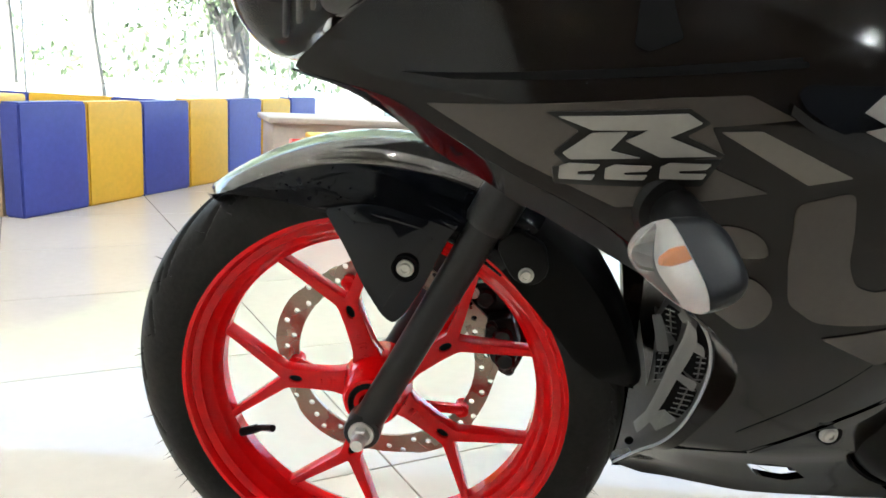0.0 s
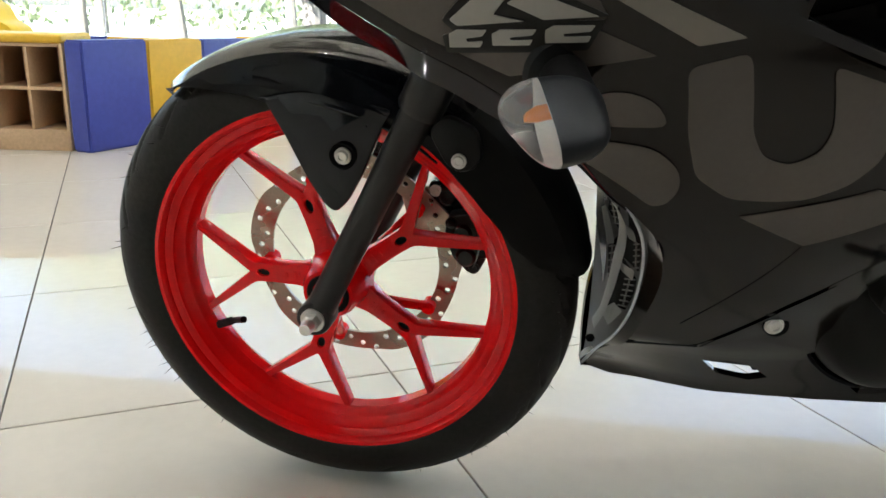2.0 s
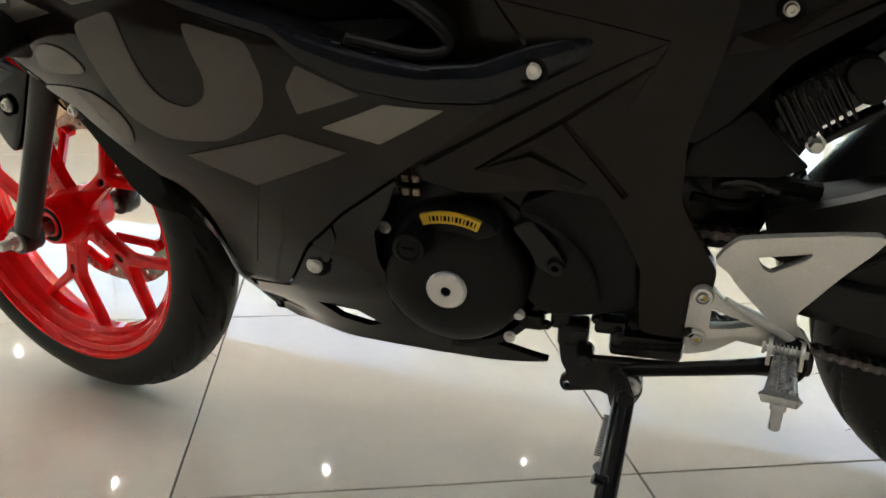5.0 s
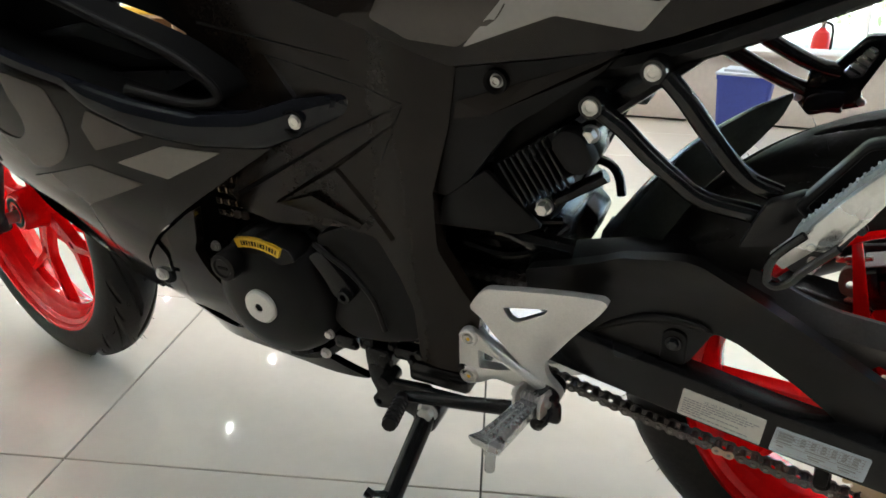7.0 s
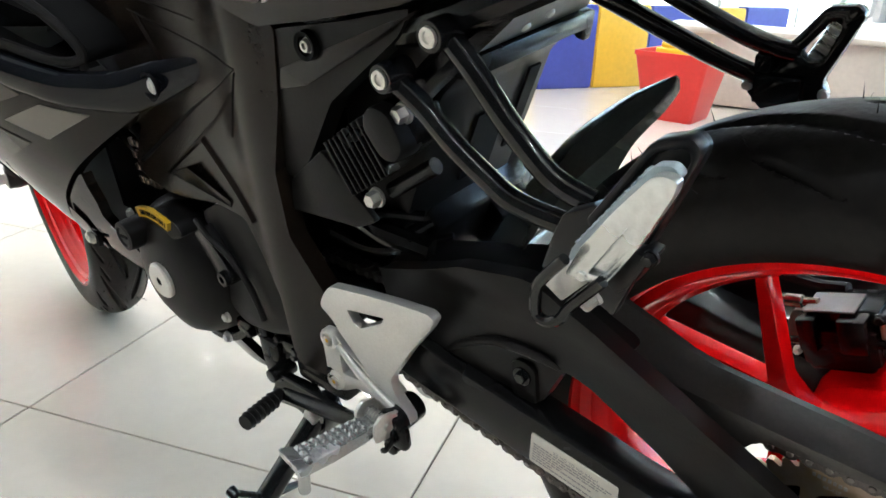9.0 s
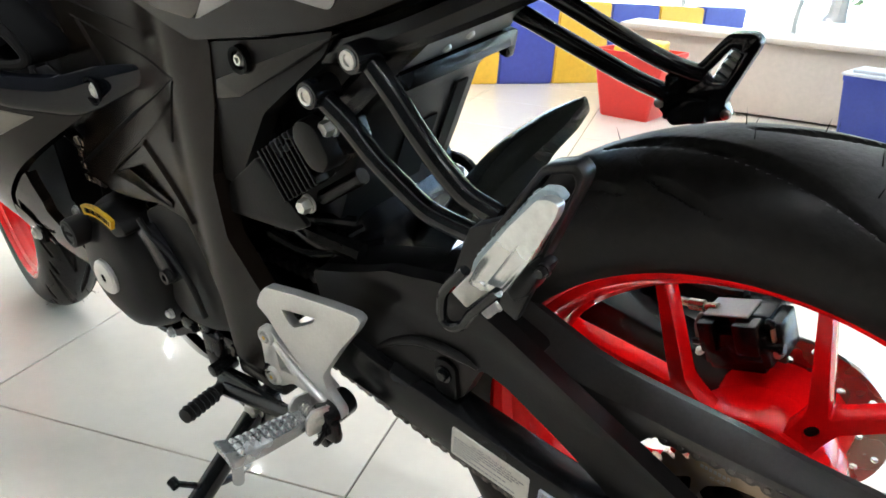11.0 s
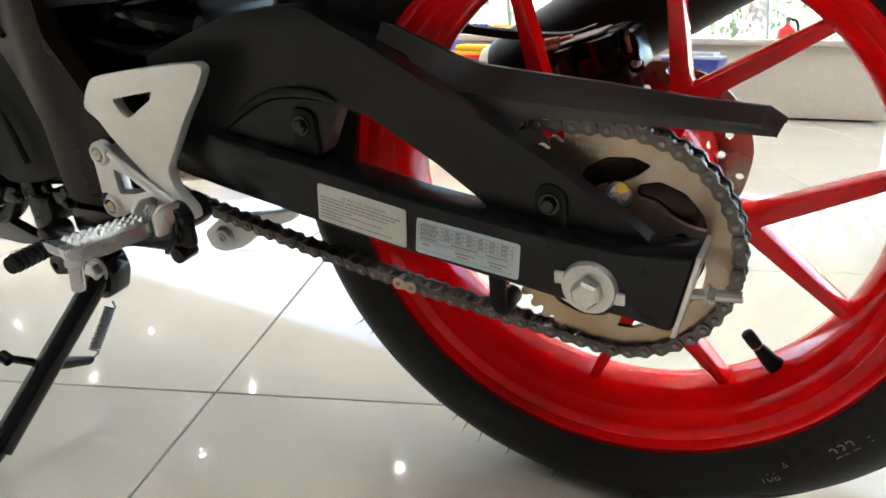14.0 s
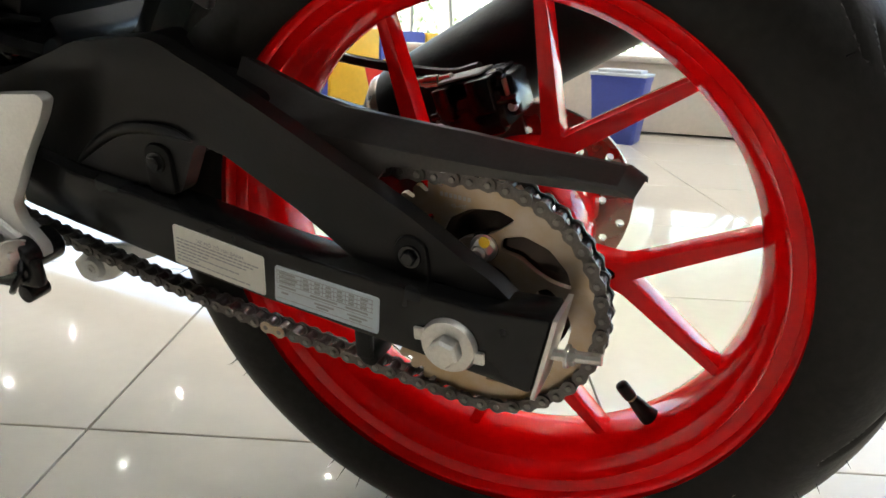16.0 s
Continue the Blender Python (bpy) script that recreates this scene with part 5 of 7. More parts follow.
INNER = [(0.287, 0.004, 0.178), (0.287, -0.004, 0.215), (0.286, -0.008, 0.250), (0.284, -0.012, 0.300), (0.281, -0.016, 0.350), (0.277, -0.020, 0.400), (0.273, -0.024, 0.440), (0.270, -0.028, 0.470)]


def side_vent():
    a, b = smooth_path(RIM, 6), smooth_path(INNER, 6)

    def on(s, w, lift=0.0):
        k = min(int(s * (len(a) - 1)), len(a) - 2)
        f = s * (len(a) - 1) - k
        p = a[k].lerp(a[k + 1], f).lerp(b[k].lerp(b[k + 1], f), w)
        return p + Vector((-0.92, -0.39, 0)) * lift

    def patch(s0, s1, w0, w1, lift, n=8, skew=0.0):
        bm = bmesh.new()
        rows = [[bm.verts.new(on(s0 + (s1 - s0) * i / n + skew * j / n, w0 + (w1 - w0) * j / n, lift)) for j in range(n + 1)] for i in range(n + 1)]
        for p, q in zip(rows, rows[1:]):
            for j in range(n):
                bm.faces.new((p[j], p[j + 1], q[j + 1], q[j]))
        return bm
    body = patch(0.0, 1.0, 0.0, 1.0, 0.0, 24)
    bmesh.ops.solidify(body, geom=body.faces[:], thickness=0.004)
    ob = part("side_vent", body, VENT, bike, "grey plastic radiator vent with slots", angle=50)

    def laid(pts, lift, thick=0.0):
        bm = sheet(rounded(pts, 0.012, 2), lambda x, z: 0.0, 0.05, 0)
        for v in bm.verts:
            v.co = on(min(1, max(0, v.co.x)), min(1, max(0, v.co.z)), lift)
        if thick:
            bmesh.ops.solidify(bm, geom=bm.faces[:], thickness=thick)
        return bm
    # slots are not cut: dark sheets on the panel paint their shade
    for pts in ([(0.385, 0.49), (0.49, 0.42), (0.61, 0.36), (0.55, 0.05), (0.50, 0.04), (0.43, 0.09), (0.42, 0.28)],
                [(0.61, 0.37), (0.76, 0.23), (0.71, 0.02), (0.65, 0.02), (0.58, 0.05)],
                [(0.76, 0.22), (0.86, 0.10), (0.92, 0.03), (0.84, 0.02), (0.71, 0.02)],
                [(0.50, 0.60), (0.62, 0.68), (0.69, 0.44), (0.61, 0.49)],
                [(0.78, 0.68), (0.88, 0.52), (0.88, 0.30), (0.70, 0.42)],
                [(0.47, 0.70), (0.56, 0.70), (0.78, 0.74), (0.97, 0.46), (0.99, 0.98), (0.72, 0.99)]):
        part("vent_slot_shade", laid(pts, 0.0015), DARKFILL if pts[0][1] < 0.7 else SATIN, ob, "dark sheet painting the shade of a vent opening")
    for pts in ([(0.375, 0.50), (0.44, 0.26), (0.43, 0.06), (0.34, 0.20)], [(0.61, 0.37), (0.59, 0.26), (0.585, 0.04), (0.55, 0.05), (0.565, 0.28)],
                [(0.76, 0.23), (0.77, 0.14), (0.76, 0.02), (0.71, 0.02), (0.71, 0.16)], [(0.78, 0.74), (0.81, 0.60), (0.70, 0.50), (0.66, 0.47), (0.64, 0.62)],
                [(0.98, 0.10), (0.90, 0.06), (0.84, 0.26), (0.87, 0.30), (0.92, 0.18)]):
        part("vent_ledge", laid(pts, 0.007, 0.003), GREYVENT, ob, "pale grey moulded ledge")
    part("vent_bar", laid([(0.33, 0.62), (0.40, 0.50), (0.62, 0.40), (0.84, 0.17), (0.93, 0.04), (0.88, 0.02), (0.78, 0.10), (0.58, 0.29), (0.38, 0.40), (0.30, 0.50)], 0.011, 0.006), GREYVENT, ob, "pale grey diagonal bar")
    for s0, s1, wa, wb, k in ((0.45, 0.55, 0.06, 0.24, 6), (0.60, 0.70, 0.04, 0.14, 5), (0.53, 0.64, 0.50, 0.62, 5), (0.74, 0.86, 0.42, 0.56, 5)):
        for q in range(k):
            s = s0 + (s1 - s0) * q / (k - 1)
            part("louvre", tube([on(s, wa, 0.003), on(s - 0.015, wb, 0.003)], 0.0009, 6, 2), VENT, ob)
        part("louvre", tube([on(s0, (wa + wb) / 2, 0.003), on(s1, (wa + wb) / 2, 0.003)], 0.0009, 6, 2), VENT, ob)
    part("rim_edge", tube([on(i / 14, 0.0, 0.001) for i in range(15)], 0.0017, 8, 3), GREYP, ob, "pale grey rim")
    rt = bmesh.new()
    outer = smooth_path([(0.285, -0.002, 0.172), (0.300, -0.066, 0.246), (0.308, -0.108, 0.284), (0.312, -0.138, 0.330), (0.311, -0.180, 0.395), (0.303, -0.206, 0.440), (0.288, -0.214, 0.474), (0.262, -0.208, 0.500)], 6)
    rows = [(rt.verts.new(p), rt.verts.new(q)) for p, q in zip(a, outer)]
    for p, q in zip(rows, rows[1:]):
        rt.faces.new((p[0], p[1], q[1], q[0]))
    part("return_edge", rt, PAINT, ob, "dark bronze fairing edge")
    part("bolt", moved(hexbolt(0.004, 0.003), at(0.283, -0.045, 0.246)), DARKFILL, ob)


side_vent()
part("radiator", joined(box(0.34, 0, 0.45, 0.03, 0.16, 0.24, 0.004)), DARKFILL, bike, "black radiator core")


# ---- engine and mid parts ----
def engine():
    ob = part("engine", joined(
        prism(rounded([(0.50, 0.275), (0.56, 0.250), (0.64, 0.262), (0.70, 0.290), (0.79, 0.298), (0.815, 0.31), (0.810, 0.360), (0.768, 0.378), (0.764, 0.47), (0.60, 0.47), (0.52, 0.43), (0.492, 0.35)], 0.012), -0.118, 0.13, 0.008),
        prism(rounded([(0.74, 0.30), (0.85, 0.31), (0.86, 0.42), (0.80, 0.47), (0.74, 0.47)], 0.012), -0.062, 0.13, 0.006),
        moved(box(0, 0, 0, 0.16, 0.19, 0.26, 0.02), at(0.50, 0, 0.50, 0, 25, 0))), SATIN, bike, "black engine block")
    part("cylinder_fin", joined(*[moved(box(0, 0, 0.03 * k - 0.05, 0.19, 0.22, 0.006, 0.002, 1), at(0.50, 0, 0.50, 0, 25, 0)) for k in range(6)]), SATIN, ob)
    c = at(0.585, -0.118, 0.339)
    part("generator_cover", moved(lathe([(0.0001, -0.050), (0.028, -0.050), (0.052, -0.046), (0.074, -0.036), (0.083, -0.024), (0.0875, -0.010), (0.090, 0.012)], 56), c), MATTE, ob, "round matt black engine cover")
    part("cover_cap", moved(lathe([(0.005, -0.0535), (0.006, -0.0565), (0.020, -0.0560), (0.0225, -0.0535), (0.0225, -0.048)], 36), c), ALLOY, ob, "silver cap with a hexagon socket")
    # near-black disc paints the shade inside the hexagon socket
    part("cap_socket_shade", moved(lathe([(0.0001, -0.0545), (0.0058, -0.0555)], 6), c), DARKFILL, ob)
    part("filler_plug", moved(lathe([(0.0001, -0.018), (0.011, -0.018), (0.013, -0.020), (0.0175, -0.019), (0.0185, -0.014), (0.0185, 0.02)], 28), at(0.548, -0.163, 0.391)), MATTE, ob, "black oil filler plug")
    # slot is a dark bar, its shade put in as colour
    part("plug_slot_shade", box(0.548, -0.1818, 0.391, 0.014, 0.0015, 0.003), DARKFILL, ob, smooth=False)
    boss = [(0.552, 0.405), (0.575, 0.423), (0.600, 0.430), (0.632, 0.418), (0.640, 0.405), (0.61, 0.392), (0.57, 0.392)]
    part("cover_boss", prism(rounded(boss, 0.006), -0.158, -0.11, 0.003), MATTE, ob)
    arc = [(0.585 + r * math.cos(radians(a)), 0.334 + r * math.sin(radians(a))) for r, a in [(0.0935, t) for t in range(66, 109, 6)] + [(0.0815, t) for t in range(108, 65, -6)]]
    part("sticker", prism(arc, -0.1625, -0.157), YELLOWTAG, ob, "yellow sticker with a barcode", smooth=False)
    for k in range(13):
        a = radians(69 + 2.7 * k)
        r = 0.0875
        part("barcode_bar", moved(box(0, 0, 0, 0.0014 + 0.0008 * (k % 3), 0.0006, 0.006), at(0.585 + r * math.cos(a), -0.1628, 0.334 + r * math.sin(a), 0, 90 - math.degrees(a), 0)), DARKFILL, ob, smooth=False)
    part("outer_ring", moved(lathe([(0.090, 0.010), (0.097, -0.006), (0.106, -0.006), (0.110, 0.01)], 60, False, -95, 60), c), SATIN, ob, "black casing ring")
    part("sprocket_cover", prism(rounded([(0.655, 0.432), (0.70, 0.455), (0.752, 0.452), (0.782, 0.40), (0.786, 0.32), (0.74, 0.305), (0.69, 0.30), (0.665, 0.318), (0.676, 0.352), (0.672, 0.395)], 0.012), -0.138, -0.11, 0.004), MATTE, ob, "matt black sprocket cover")
    part("sensor", joined(prism(rounded([(0.652, 0.412), (0.672, 0.425), (0.700, 0.392), (0.712, 0.372), (0.700, 0.358), (0.680, 0.366), (0.672, 0.385)], 0.006), -0.152, -0.13, 0.003), moved(lathe([(0.004, -0.006), (0.008, -0.006), (0.009, 0)], 18), at(0.700, -0.152, 0.371))), SATIN, ob, "black side-stand sensor and wiring")
    part("wire", tube([(0.665, -0.15, 0.43), (0.69, -0.155, 0.42), (0.712, -0.15, 0.40), (0.735, -0.148, 0.37), (0.745, -0.146, 0.33)], 0.0035, 8), MATTE, ob)
    for x, z in ((0.650, 0.268), (0.512, 0.398), (0.660, 0.300), (0.786, 0.304), (0.842, 0.302)):
        part("bolt", moved(hexbolt(0.0055, 0.005, 1.3), at(x, -0.142 if x > 0.64 else -0.150, z)), ZINC if x < 0.7 else SATIN, ob)
    part("drain_boss", joined(moved(rod((0, -0.012, 0), (0, 0.012, 0), 0.010, 16, 0.002), at(0.735, -0.13, 0.250)), box(0.72, -0.12, 0.272, 0.035, 0.03, 0.03, 0.005)), SATIN, ob)
    part("yellow_mark", moved(lathe([(0.0001, -0.001), (0.003, -0.001), (0.003, 0)], 10), at(0.7355, -0.1430, 0.251)), YELLOWTAG, ob)
    # raised dark ring paints the shade of the recess
    part("cover_ring_shade", moved(lathe([(0.0905, 0.004), (0.0925, -0.008), (0.0960, -0.008), (0.0980, 0.004)], 60, True, 150, 262), c), DARKFILL, ob, "near-black ring painting the recess shade beside the cover")
    for x, z, w, h in ((0.672, 0.283, 0.030, 0.020), (0.705, 0.292, 0.022, 0.026), (0.760, 0.288, 0.034, 0.018)):
        part("casing_rib", box(x, -0.122, z, w, 0.02, h, 0.004), SATIN, ob)
    for x, z in ((0.690, 0.285), (0.745, 0.300), (0.770, 0.286)):
        part("bolt", moved(hexbolt(0.0048, 0.005, 1.3), at(x, -0.134, z)), SATIN, ob)
    part("radiator_mesh", joined(*[box(0.505 + 0.012 * (k % 4), -0.12, 0.43 + 0.016 * (k // 4), 0.009, 0.006, 0.009, 0.001, 1) for k in range(16)]), STEEL, ob, "shiny grid behind the fairing")
    return ob


engine()


def finned_regulator():
    ob = part("regulator", prism(rounded([(0.886, 0.553), (0.936, 0.588), (0.955, 0.600), (0.976, 0.594), (0.984, 0.568), (0.962, 0.550), (0.912, 0.512)], 0.008), -0.128, -0.090, 0.004), SATIN, bike, "black finned voltage regulator")
    a, b, d = Vector((0.886, 0.555)), Vector((0.936, 0.586)), Vector((0.027, -0.043))
    for k in range(8):
        c = a + (b - a) * (k + 0.4) / 8 + d * 0.5
        part("fin", moved(box(0, 0, 0, 0.050, 0.016, 0.0034, 0.001, 1), at(c.x, -0.131, c.y, 0, math.degrees(math.atan2(0.043, 0.027)), 0)), SATIN, ob)
    part("rib_cap", prism(rounded([(0.943, 0.590), (0.953, 0.598), (0.970, 0.595), (0.984, 0.569), (0.972, 0.554), (0.957, 0.556), (0.941, 0.578)], 0.010), -0.142, -0.115, 0.004), MATTE, ob)
    part("bracket", prism(rounded([(0.816, 0.473), (0.822, 0.505), (0.872, 0.543), (0.910, 0.508), (0.930, 0.490), (0.905, 0.478)], 0.005), -0.131, -0.124, 0.002), MATTE, ob, "grey-black bracket plate")
    part("stud", rod((0.938, -0.115, 0.515), (0.985, -0.110, 0.545), 0.007, 12), SATIN, ob)
    for x, z, s in ((0.931, 0.512, 0.0070), (0.974, 0.591, 0.0070)):
        part("bolt", moved(hexbolt(s, 0.010, 1.25), at(x, -0.127, z)), ZINC, ob)


finned_regulator()

part("subframe_cover", sheet(rounded([(0.852, 0.644), (0.93, 0.656), (1.000, 0.670), (0.985, 0.650), (0.900, 0.590), (0.835, 0.505), (0.815, 0.510), (0.820, 0.56), (0.828, 0.60), (0.838, 0.640)], 0.004, 2), lambda x, z: 0.136 - 0.10 * max(0.0, 0.585 + 0.6 * (x - 0.845) - z), 0.02, 0.02), MATTE, bike, "satin black triangular side cover")
cf = bmesh.new()
rim = [cf.verts.new(p) for p in ((0.842, -0.1370, 0.594), (0.8815, -0.1400, 0.603), (0.9825, -0.1400, 0.6535), (1.004, -0.1345, 0.6685), (0.925, -0.1372, 0.640), (0.848, -0.1372, 0.612))]
low = [cf.verts.new((v.co.x, -0.125, v.co.z)) for v in rim]
cf.faces.new(rim)
for k in range(6):
    cf.faces.new((rim[k], low[k], low[(k + 1) % 6], rim[(k + 1) % 6]))
part("chamfer_facet", cf, FRAME, bike, "raised chamfer on the side cover", smooth=False)
part("side_bolt", moved(hexbolt(0.0052, 0.006, 1.3, True), at(0.889, -0.136, 0.635)), ZINC, bike)
part("bolt_bush", moved(lathe([(0.008, -0.004), (0.0115, -0.005), (0.0125, 0.004)], 24), at(0.889, -0.137, 0.635)), DARKFILL, bike)
part("seat_rail", joined(tube([(0.84, -0.115, 0.655), (0.95, -0.115, 0.648), (1.05, -0.12, 0.672), (1.20, -0.11, 0.735), (1.34, -0.09, 0.80)], 0.014, 10), tube([(0.84, 0.115, 0.655), (0.95, 0.115, 0.648), (1.05, 0.12, 0.672), (1.20, 0.11, 0.735), (1.34, 0.09, 0.80)], 0.014, 10), tube([(0.90, -0.105, 0.52), (0.96, -0.11, 0.59), (1.06, -0.115, 0.672)], 0.012, 10)), SATIN, bike, "black steel seat rails")
part("inner_panel", joined(prism(rounded([(0.40, 0.26), (0.54, 0.245), (0.55, 0.47), (0.40, 0.46)], 0.01), -0.105, -0.095), box(0.47, 0, 0.35, 0.012, 0.19, 0.22, 0.002)), MATTE, bike, "black panel inside the lower fairing")
part("battery_box", prism(rounded([(0.86, 0.455), (0.915, 0.458), (0.948, 0.527), (0.977, 0.591), (0.995, 0.607), (1.006, 0.622), (1.010, 0.640), (0.86, 0.665)], 0.006), -0.088, 0.062, 0.004), MATTE, bike, "black inner fender and battery box")
# near-black strips paint the shade of slots in the box
part("box_slot_shade", prism([(0.9745, 0.583), (0.938, 0.503), (0.940, 0.502), (0.977, 0.582)], 0.028, 0.044), DARKFILL, bike)
part("box_slot_shade", prism([(0.962, 0.556), (0.932, 0.490), (0.934, 0.489), (0.964, 0.555)], -0.030, 0.012), DARKFILL, bike)
part("tail_brace", joined(prism(rounded([(1.000, 0.612), (1.016, 0.612), (1.016, 0.627), (1.000, 0.629)], 0.003, 2), -0.100, 0.066, 0.002), prism(rounded([(1.000, 0.604), (1.010, 0.600), (1.016, 0.625), (1.004, 0.628)], 0.003, 2), 0.058, 0.070, 0.002)), SATIN, bike, "black brace bar under the tail")
bm = bmesh.new()
bm.faces.new([bm.verts.new(p) for p in ((1.014, -0.10, 0.629), (1.012, 0.060, 0.629), (1.036, 0.060, 0.657), (1.084, -0.10, 0.702))])
bmesh.ops.solidify(bm, geom=bm.faces[:], thickness=0.003)
gp = part("tail_liner", bm, LINER, bike, "satin grey liner panel under the tail", smooth=False)
for x, y, z in ((1.030, -0.020, 0.6455), (1.026, -0.045, 0.6405)):
    part("liner_rivet", moved(lathe([(0.0001, -0.003), (0.0035, -0.002), (0.0045, 0.0)], 14), Matrix.Translation((x + 0.001, y, z - 0.002)) @ pose(0, 0, 0, 42, 0, 90)), ZINC, gp)
part("brake_reservoir", joined(rod((0.914, 0.088, 0.425), (0.914, 0.088, 0.458), 0.013, 18, 0.002), tube([(0.896, 0.086, 0.462), (0.908, 0.088, 0.472), (0.924, 0.088, 0.473), (0.938, 0.089, 0.466), (0.946, 0.090, 0.452), (0.950, 0.090, 0.43)], 0.006, 10, 4)), SATIN, bike, "black hose and brake fluid cup")
part("shock_absorber", joined(tube([(0.86, 0.02, 0.42), (0.90, 0.02, 0.52), (0.93, 0.02, 0.62)], 0.028, 14), *[moved(lathe([(0.030, -0.004), (0.036, 0), (0.030, 0.004)], 20), at(0.865 + 0.0068 * k, 0.02, 0.43 + 0.019 * k, 90, 0, 0)) for k in range(8)]), SATIN, bike, "black rear shock absorber")
part("chassis_block", joined(prism(rounded([(0.86, 0.39), (0.93, 0.39), (0.945, 0.43), (0.920, 0.455), (0.86, 0.465)], 0.008), 0.02, 0.075, 0.004), prism(rounded([(0.80, 0.36), (0.90, 0.36), (0.93, 0.45), (0.90, 0.51), (0.82, 0.50), (0.79, 0.44)], 0.01), -0.06, 0.09, 0.006), box(0.86, 0, 0.47, 0.06, 0.19, 0.03, 0.006), tube([(0.85, -0.09, 0.455), (0.90, -0.10, 0.46), (0.95, -0.09, 0.45)], 0.010, 8), tube([(0.83, -0.10, 0.44), (0.88, -0.09, 0.43), (0.94, -0.05, 0.44)], 0.006, 8)), SATIN, bike, "black frame casting with hoses")


# rider footrest hanger
def footrest():
    heel = [(0.8560, 0.3925), (0.8645, 0.4075), (0.8758, 0.4197), (0.9185, 0.4265), (0.9655, 0.4325), (0.9985, 0.4350), (1.0045, 0.4305), (0.9960, 0.4165), (0.9720, 0.3875), (0.9520, 0.3590), (0.9400, 0.3430), (0.9430, 0.3270), (0.9600, 0.3080), (0.9580, 0.2960), (0.9400, 0.2930), (0.9260, 0.3080), (0.9180, 0.3300), (0.8987, 0.3494), (0.8785, 0.3709), (0.8715, 0.3820)]
    hole = [(0.8950, 0.4020), (0.9445, 0.4110), (0.9395, 0.4035), (0.9095, 0.3862), (0.9015, 0.3900)]
    ob = part("footrest_hanger", prism(rounded(heel, 0.006, 3), -0.151, -0.141, 0.003, [rounded(hole, 0.003, 2)], 3), ALLOY, bike, "cast silver alloy heel guard and footrest hanger")
    lug = [(0.839, 0.352), (0.850, 0.361), (0.862, 0.354), (0.874, 0.341), (0.930, 0.319), (0.946, 0.301), (0.936, 0.291), (0.880, 0.300), (0.858, 0.286), (0.842, 0.286), (0.837, 0.298)]
    part("lug", prism(rounded(lug, 0.006), -0.143, -0.128, 0.003, [rounded([(0.861, 0.334), (0.906, 0.3185), (0.882, 0.3115), (0.861, 0.309)], 0.003, 2)]), ALLOY, ob)
    part("rib", tube([(0.872, -0.150, 0.352), (0.900, -0.1535, 0.336), (0.930, -0.155, 0.320), (0.950, -0.153, 0.306)], [0.003, 0.0045, 0.005, 0.004], 10, 4), ALLOY, ob)
    for x, z in ((0.8508, 0.3478), (0.8492, 0.2968)):
        part("boss", moved(lathe([(0.0070, -0.003), (0.0072, -0.0065), (0.0095, -0.0065), (0.0112, -0.004), (0.0118, 0.014)], 28), at(x, -0.1405, z)), ALLOY, ob)
        part("bolt", moved(hexbolt(0.0052, 0.0055, 1.15, True), at(x, -0.1425, z)), ZINC, ob)
        part("paint_dot", moved(lathe([(0.0001, -0.0004), (0.0022, -0.0004), (0.0022, 0.0)], 10), at(x + 0.0015, -0.1483, z + 0.001)), YELLOWTAG, ob, "yellow paint mark")
    part("pivot", joined(rod((0.944, -0.128, 0.302), (0.944, -0.166, 0.302), 0.0145, 22, 0.002)), SATIN, ob, "black pivot bush")
    # folding peg: clevis, tapered bar with rows of small teeth, and feeler pin
    m = at(0.934, -0.168, 0.303, 0, 0, 0) @ Matrix.Rotation(radians(-10), 4, "Z") @ Matrix.Rotation(radians(-4), 4, "X")
    bar = bmesh.new()
    rows = []
    for y, w, z0, z1 in ((-0.006, 0.0095, -0.006, 0.006), (-0.020, 0.0115, -0.008, 0.007), (-0.055, 0.0130, -0.009, 0.007), (-0.078, 0.0150, -0.007, 0.007), (-0.088, 0.0190, -0.002, 0.0085), (-0.0905, 0.0185, 0.002, 0.0080)):
        rows.append([bar.verts.new((x, y, z)) for x, z in ((-w, z1 - 0.0015), (-w + 0.0015, z1), (w - 0.0015, z1), (w, z1 - 0.0015), (w * 0.8, z0), (-w * 0.8, z0))])
    for p, q in zip(rows, rows[1:]):
        for k in range(6):
            bar.faces.new((p[k], p[(k + 1) % 6], q[(k + 1) % 6], q[k]))
    bar.faces.new(rows[0])
    bar.faces.new(rows[-1][::-1])
    peg = part("footpeg", bar, PEGMETAL, ob, "grey cast alloy footpeg with rows of small teeth", matrix=m, angle=30)
    teeth = bmesh.new()
    for i in range(3):
        for j in range(9):
            cx, cy, r = (-0.0078 + 0.0078 * i) * (0.86 + 0.035 * j), -0.0185 - 0.0072 * j, 0.0036
            base = [teeth.verts.new((cx + dx * r, cy + dy * r, 0.0066)) for dx, dy in ((1, 1), (-1, 1), (-1, -1), (1, -1))]
            top = [teeth.verts.new((cx + dx * r * 0.22, cy + dy * r * 0.22, 0.0104)) for dx, dy in ((1, 1), (-1, 1), (-1, -1), (1, -1))]
            for k in range(4):
                teeth.faces.new((base[k], base[(k + 1) % 4], top[(k + 1) % 4], top[k]))
            teeth.faces.new(top)
    part("teeth", teeth, PEGMETAL, peg, smooth=False, matrix=m)
    part("feeler_pin", joined(rod((0, -0.078, -0.004), (0.0, -0.080, -0.034), 0.0055, 14, 0.0015), rod((0, -0.078, -0.002), (0.0, -0.0785, -0.012), 0.0075, 14)), PEGMETAL, peg, matrix=m)
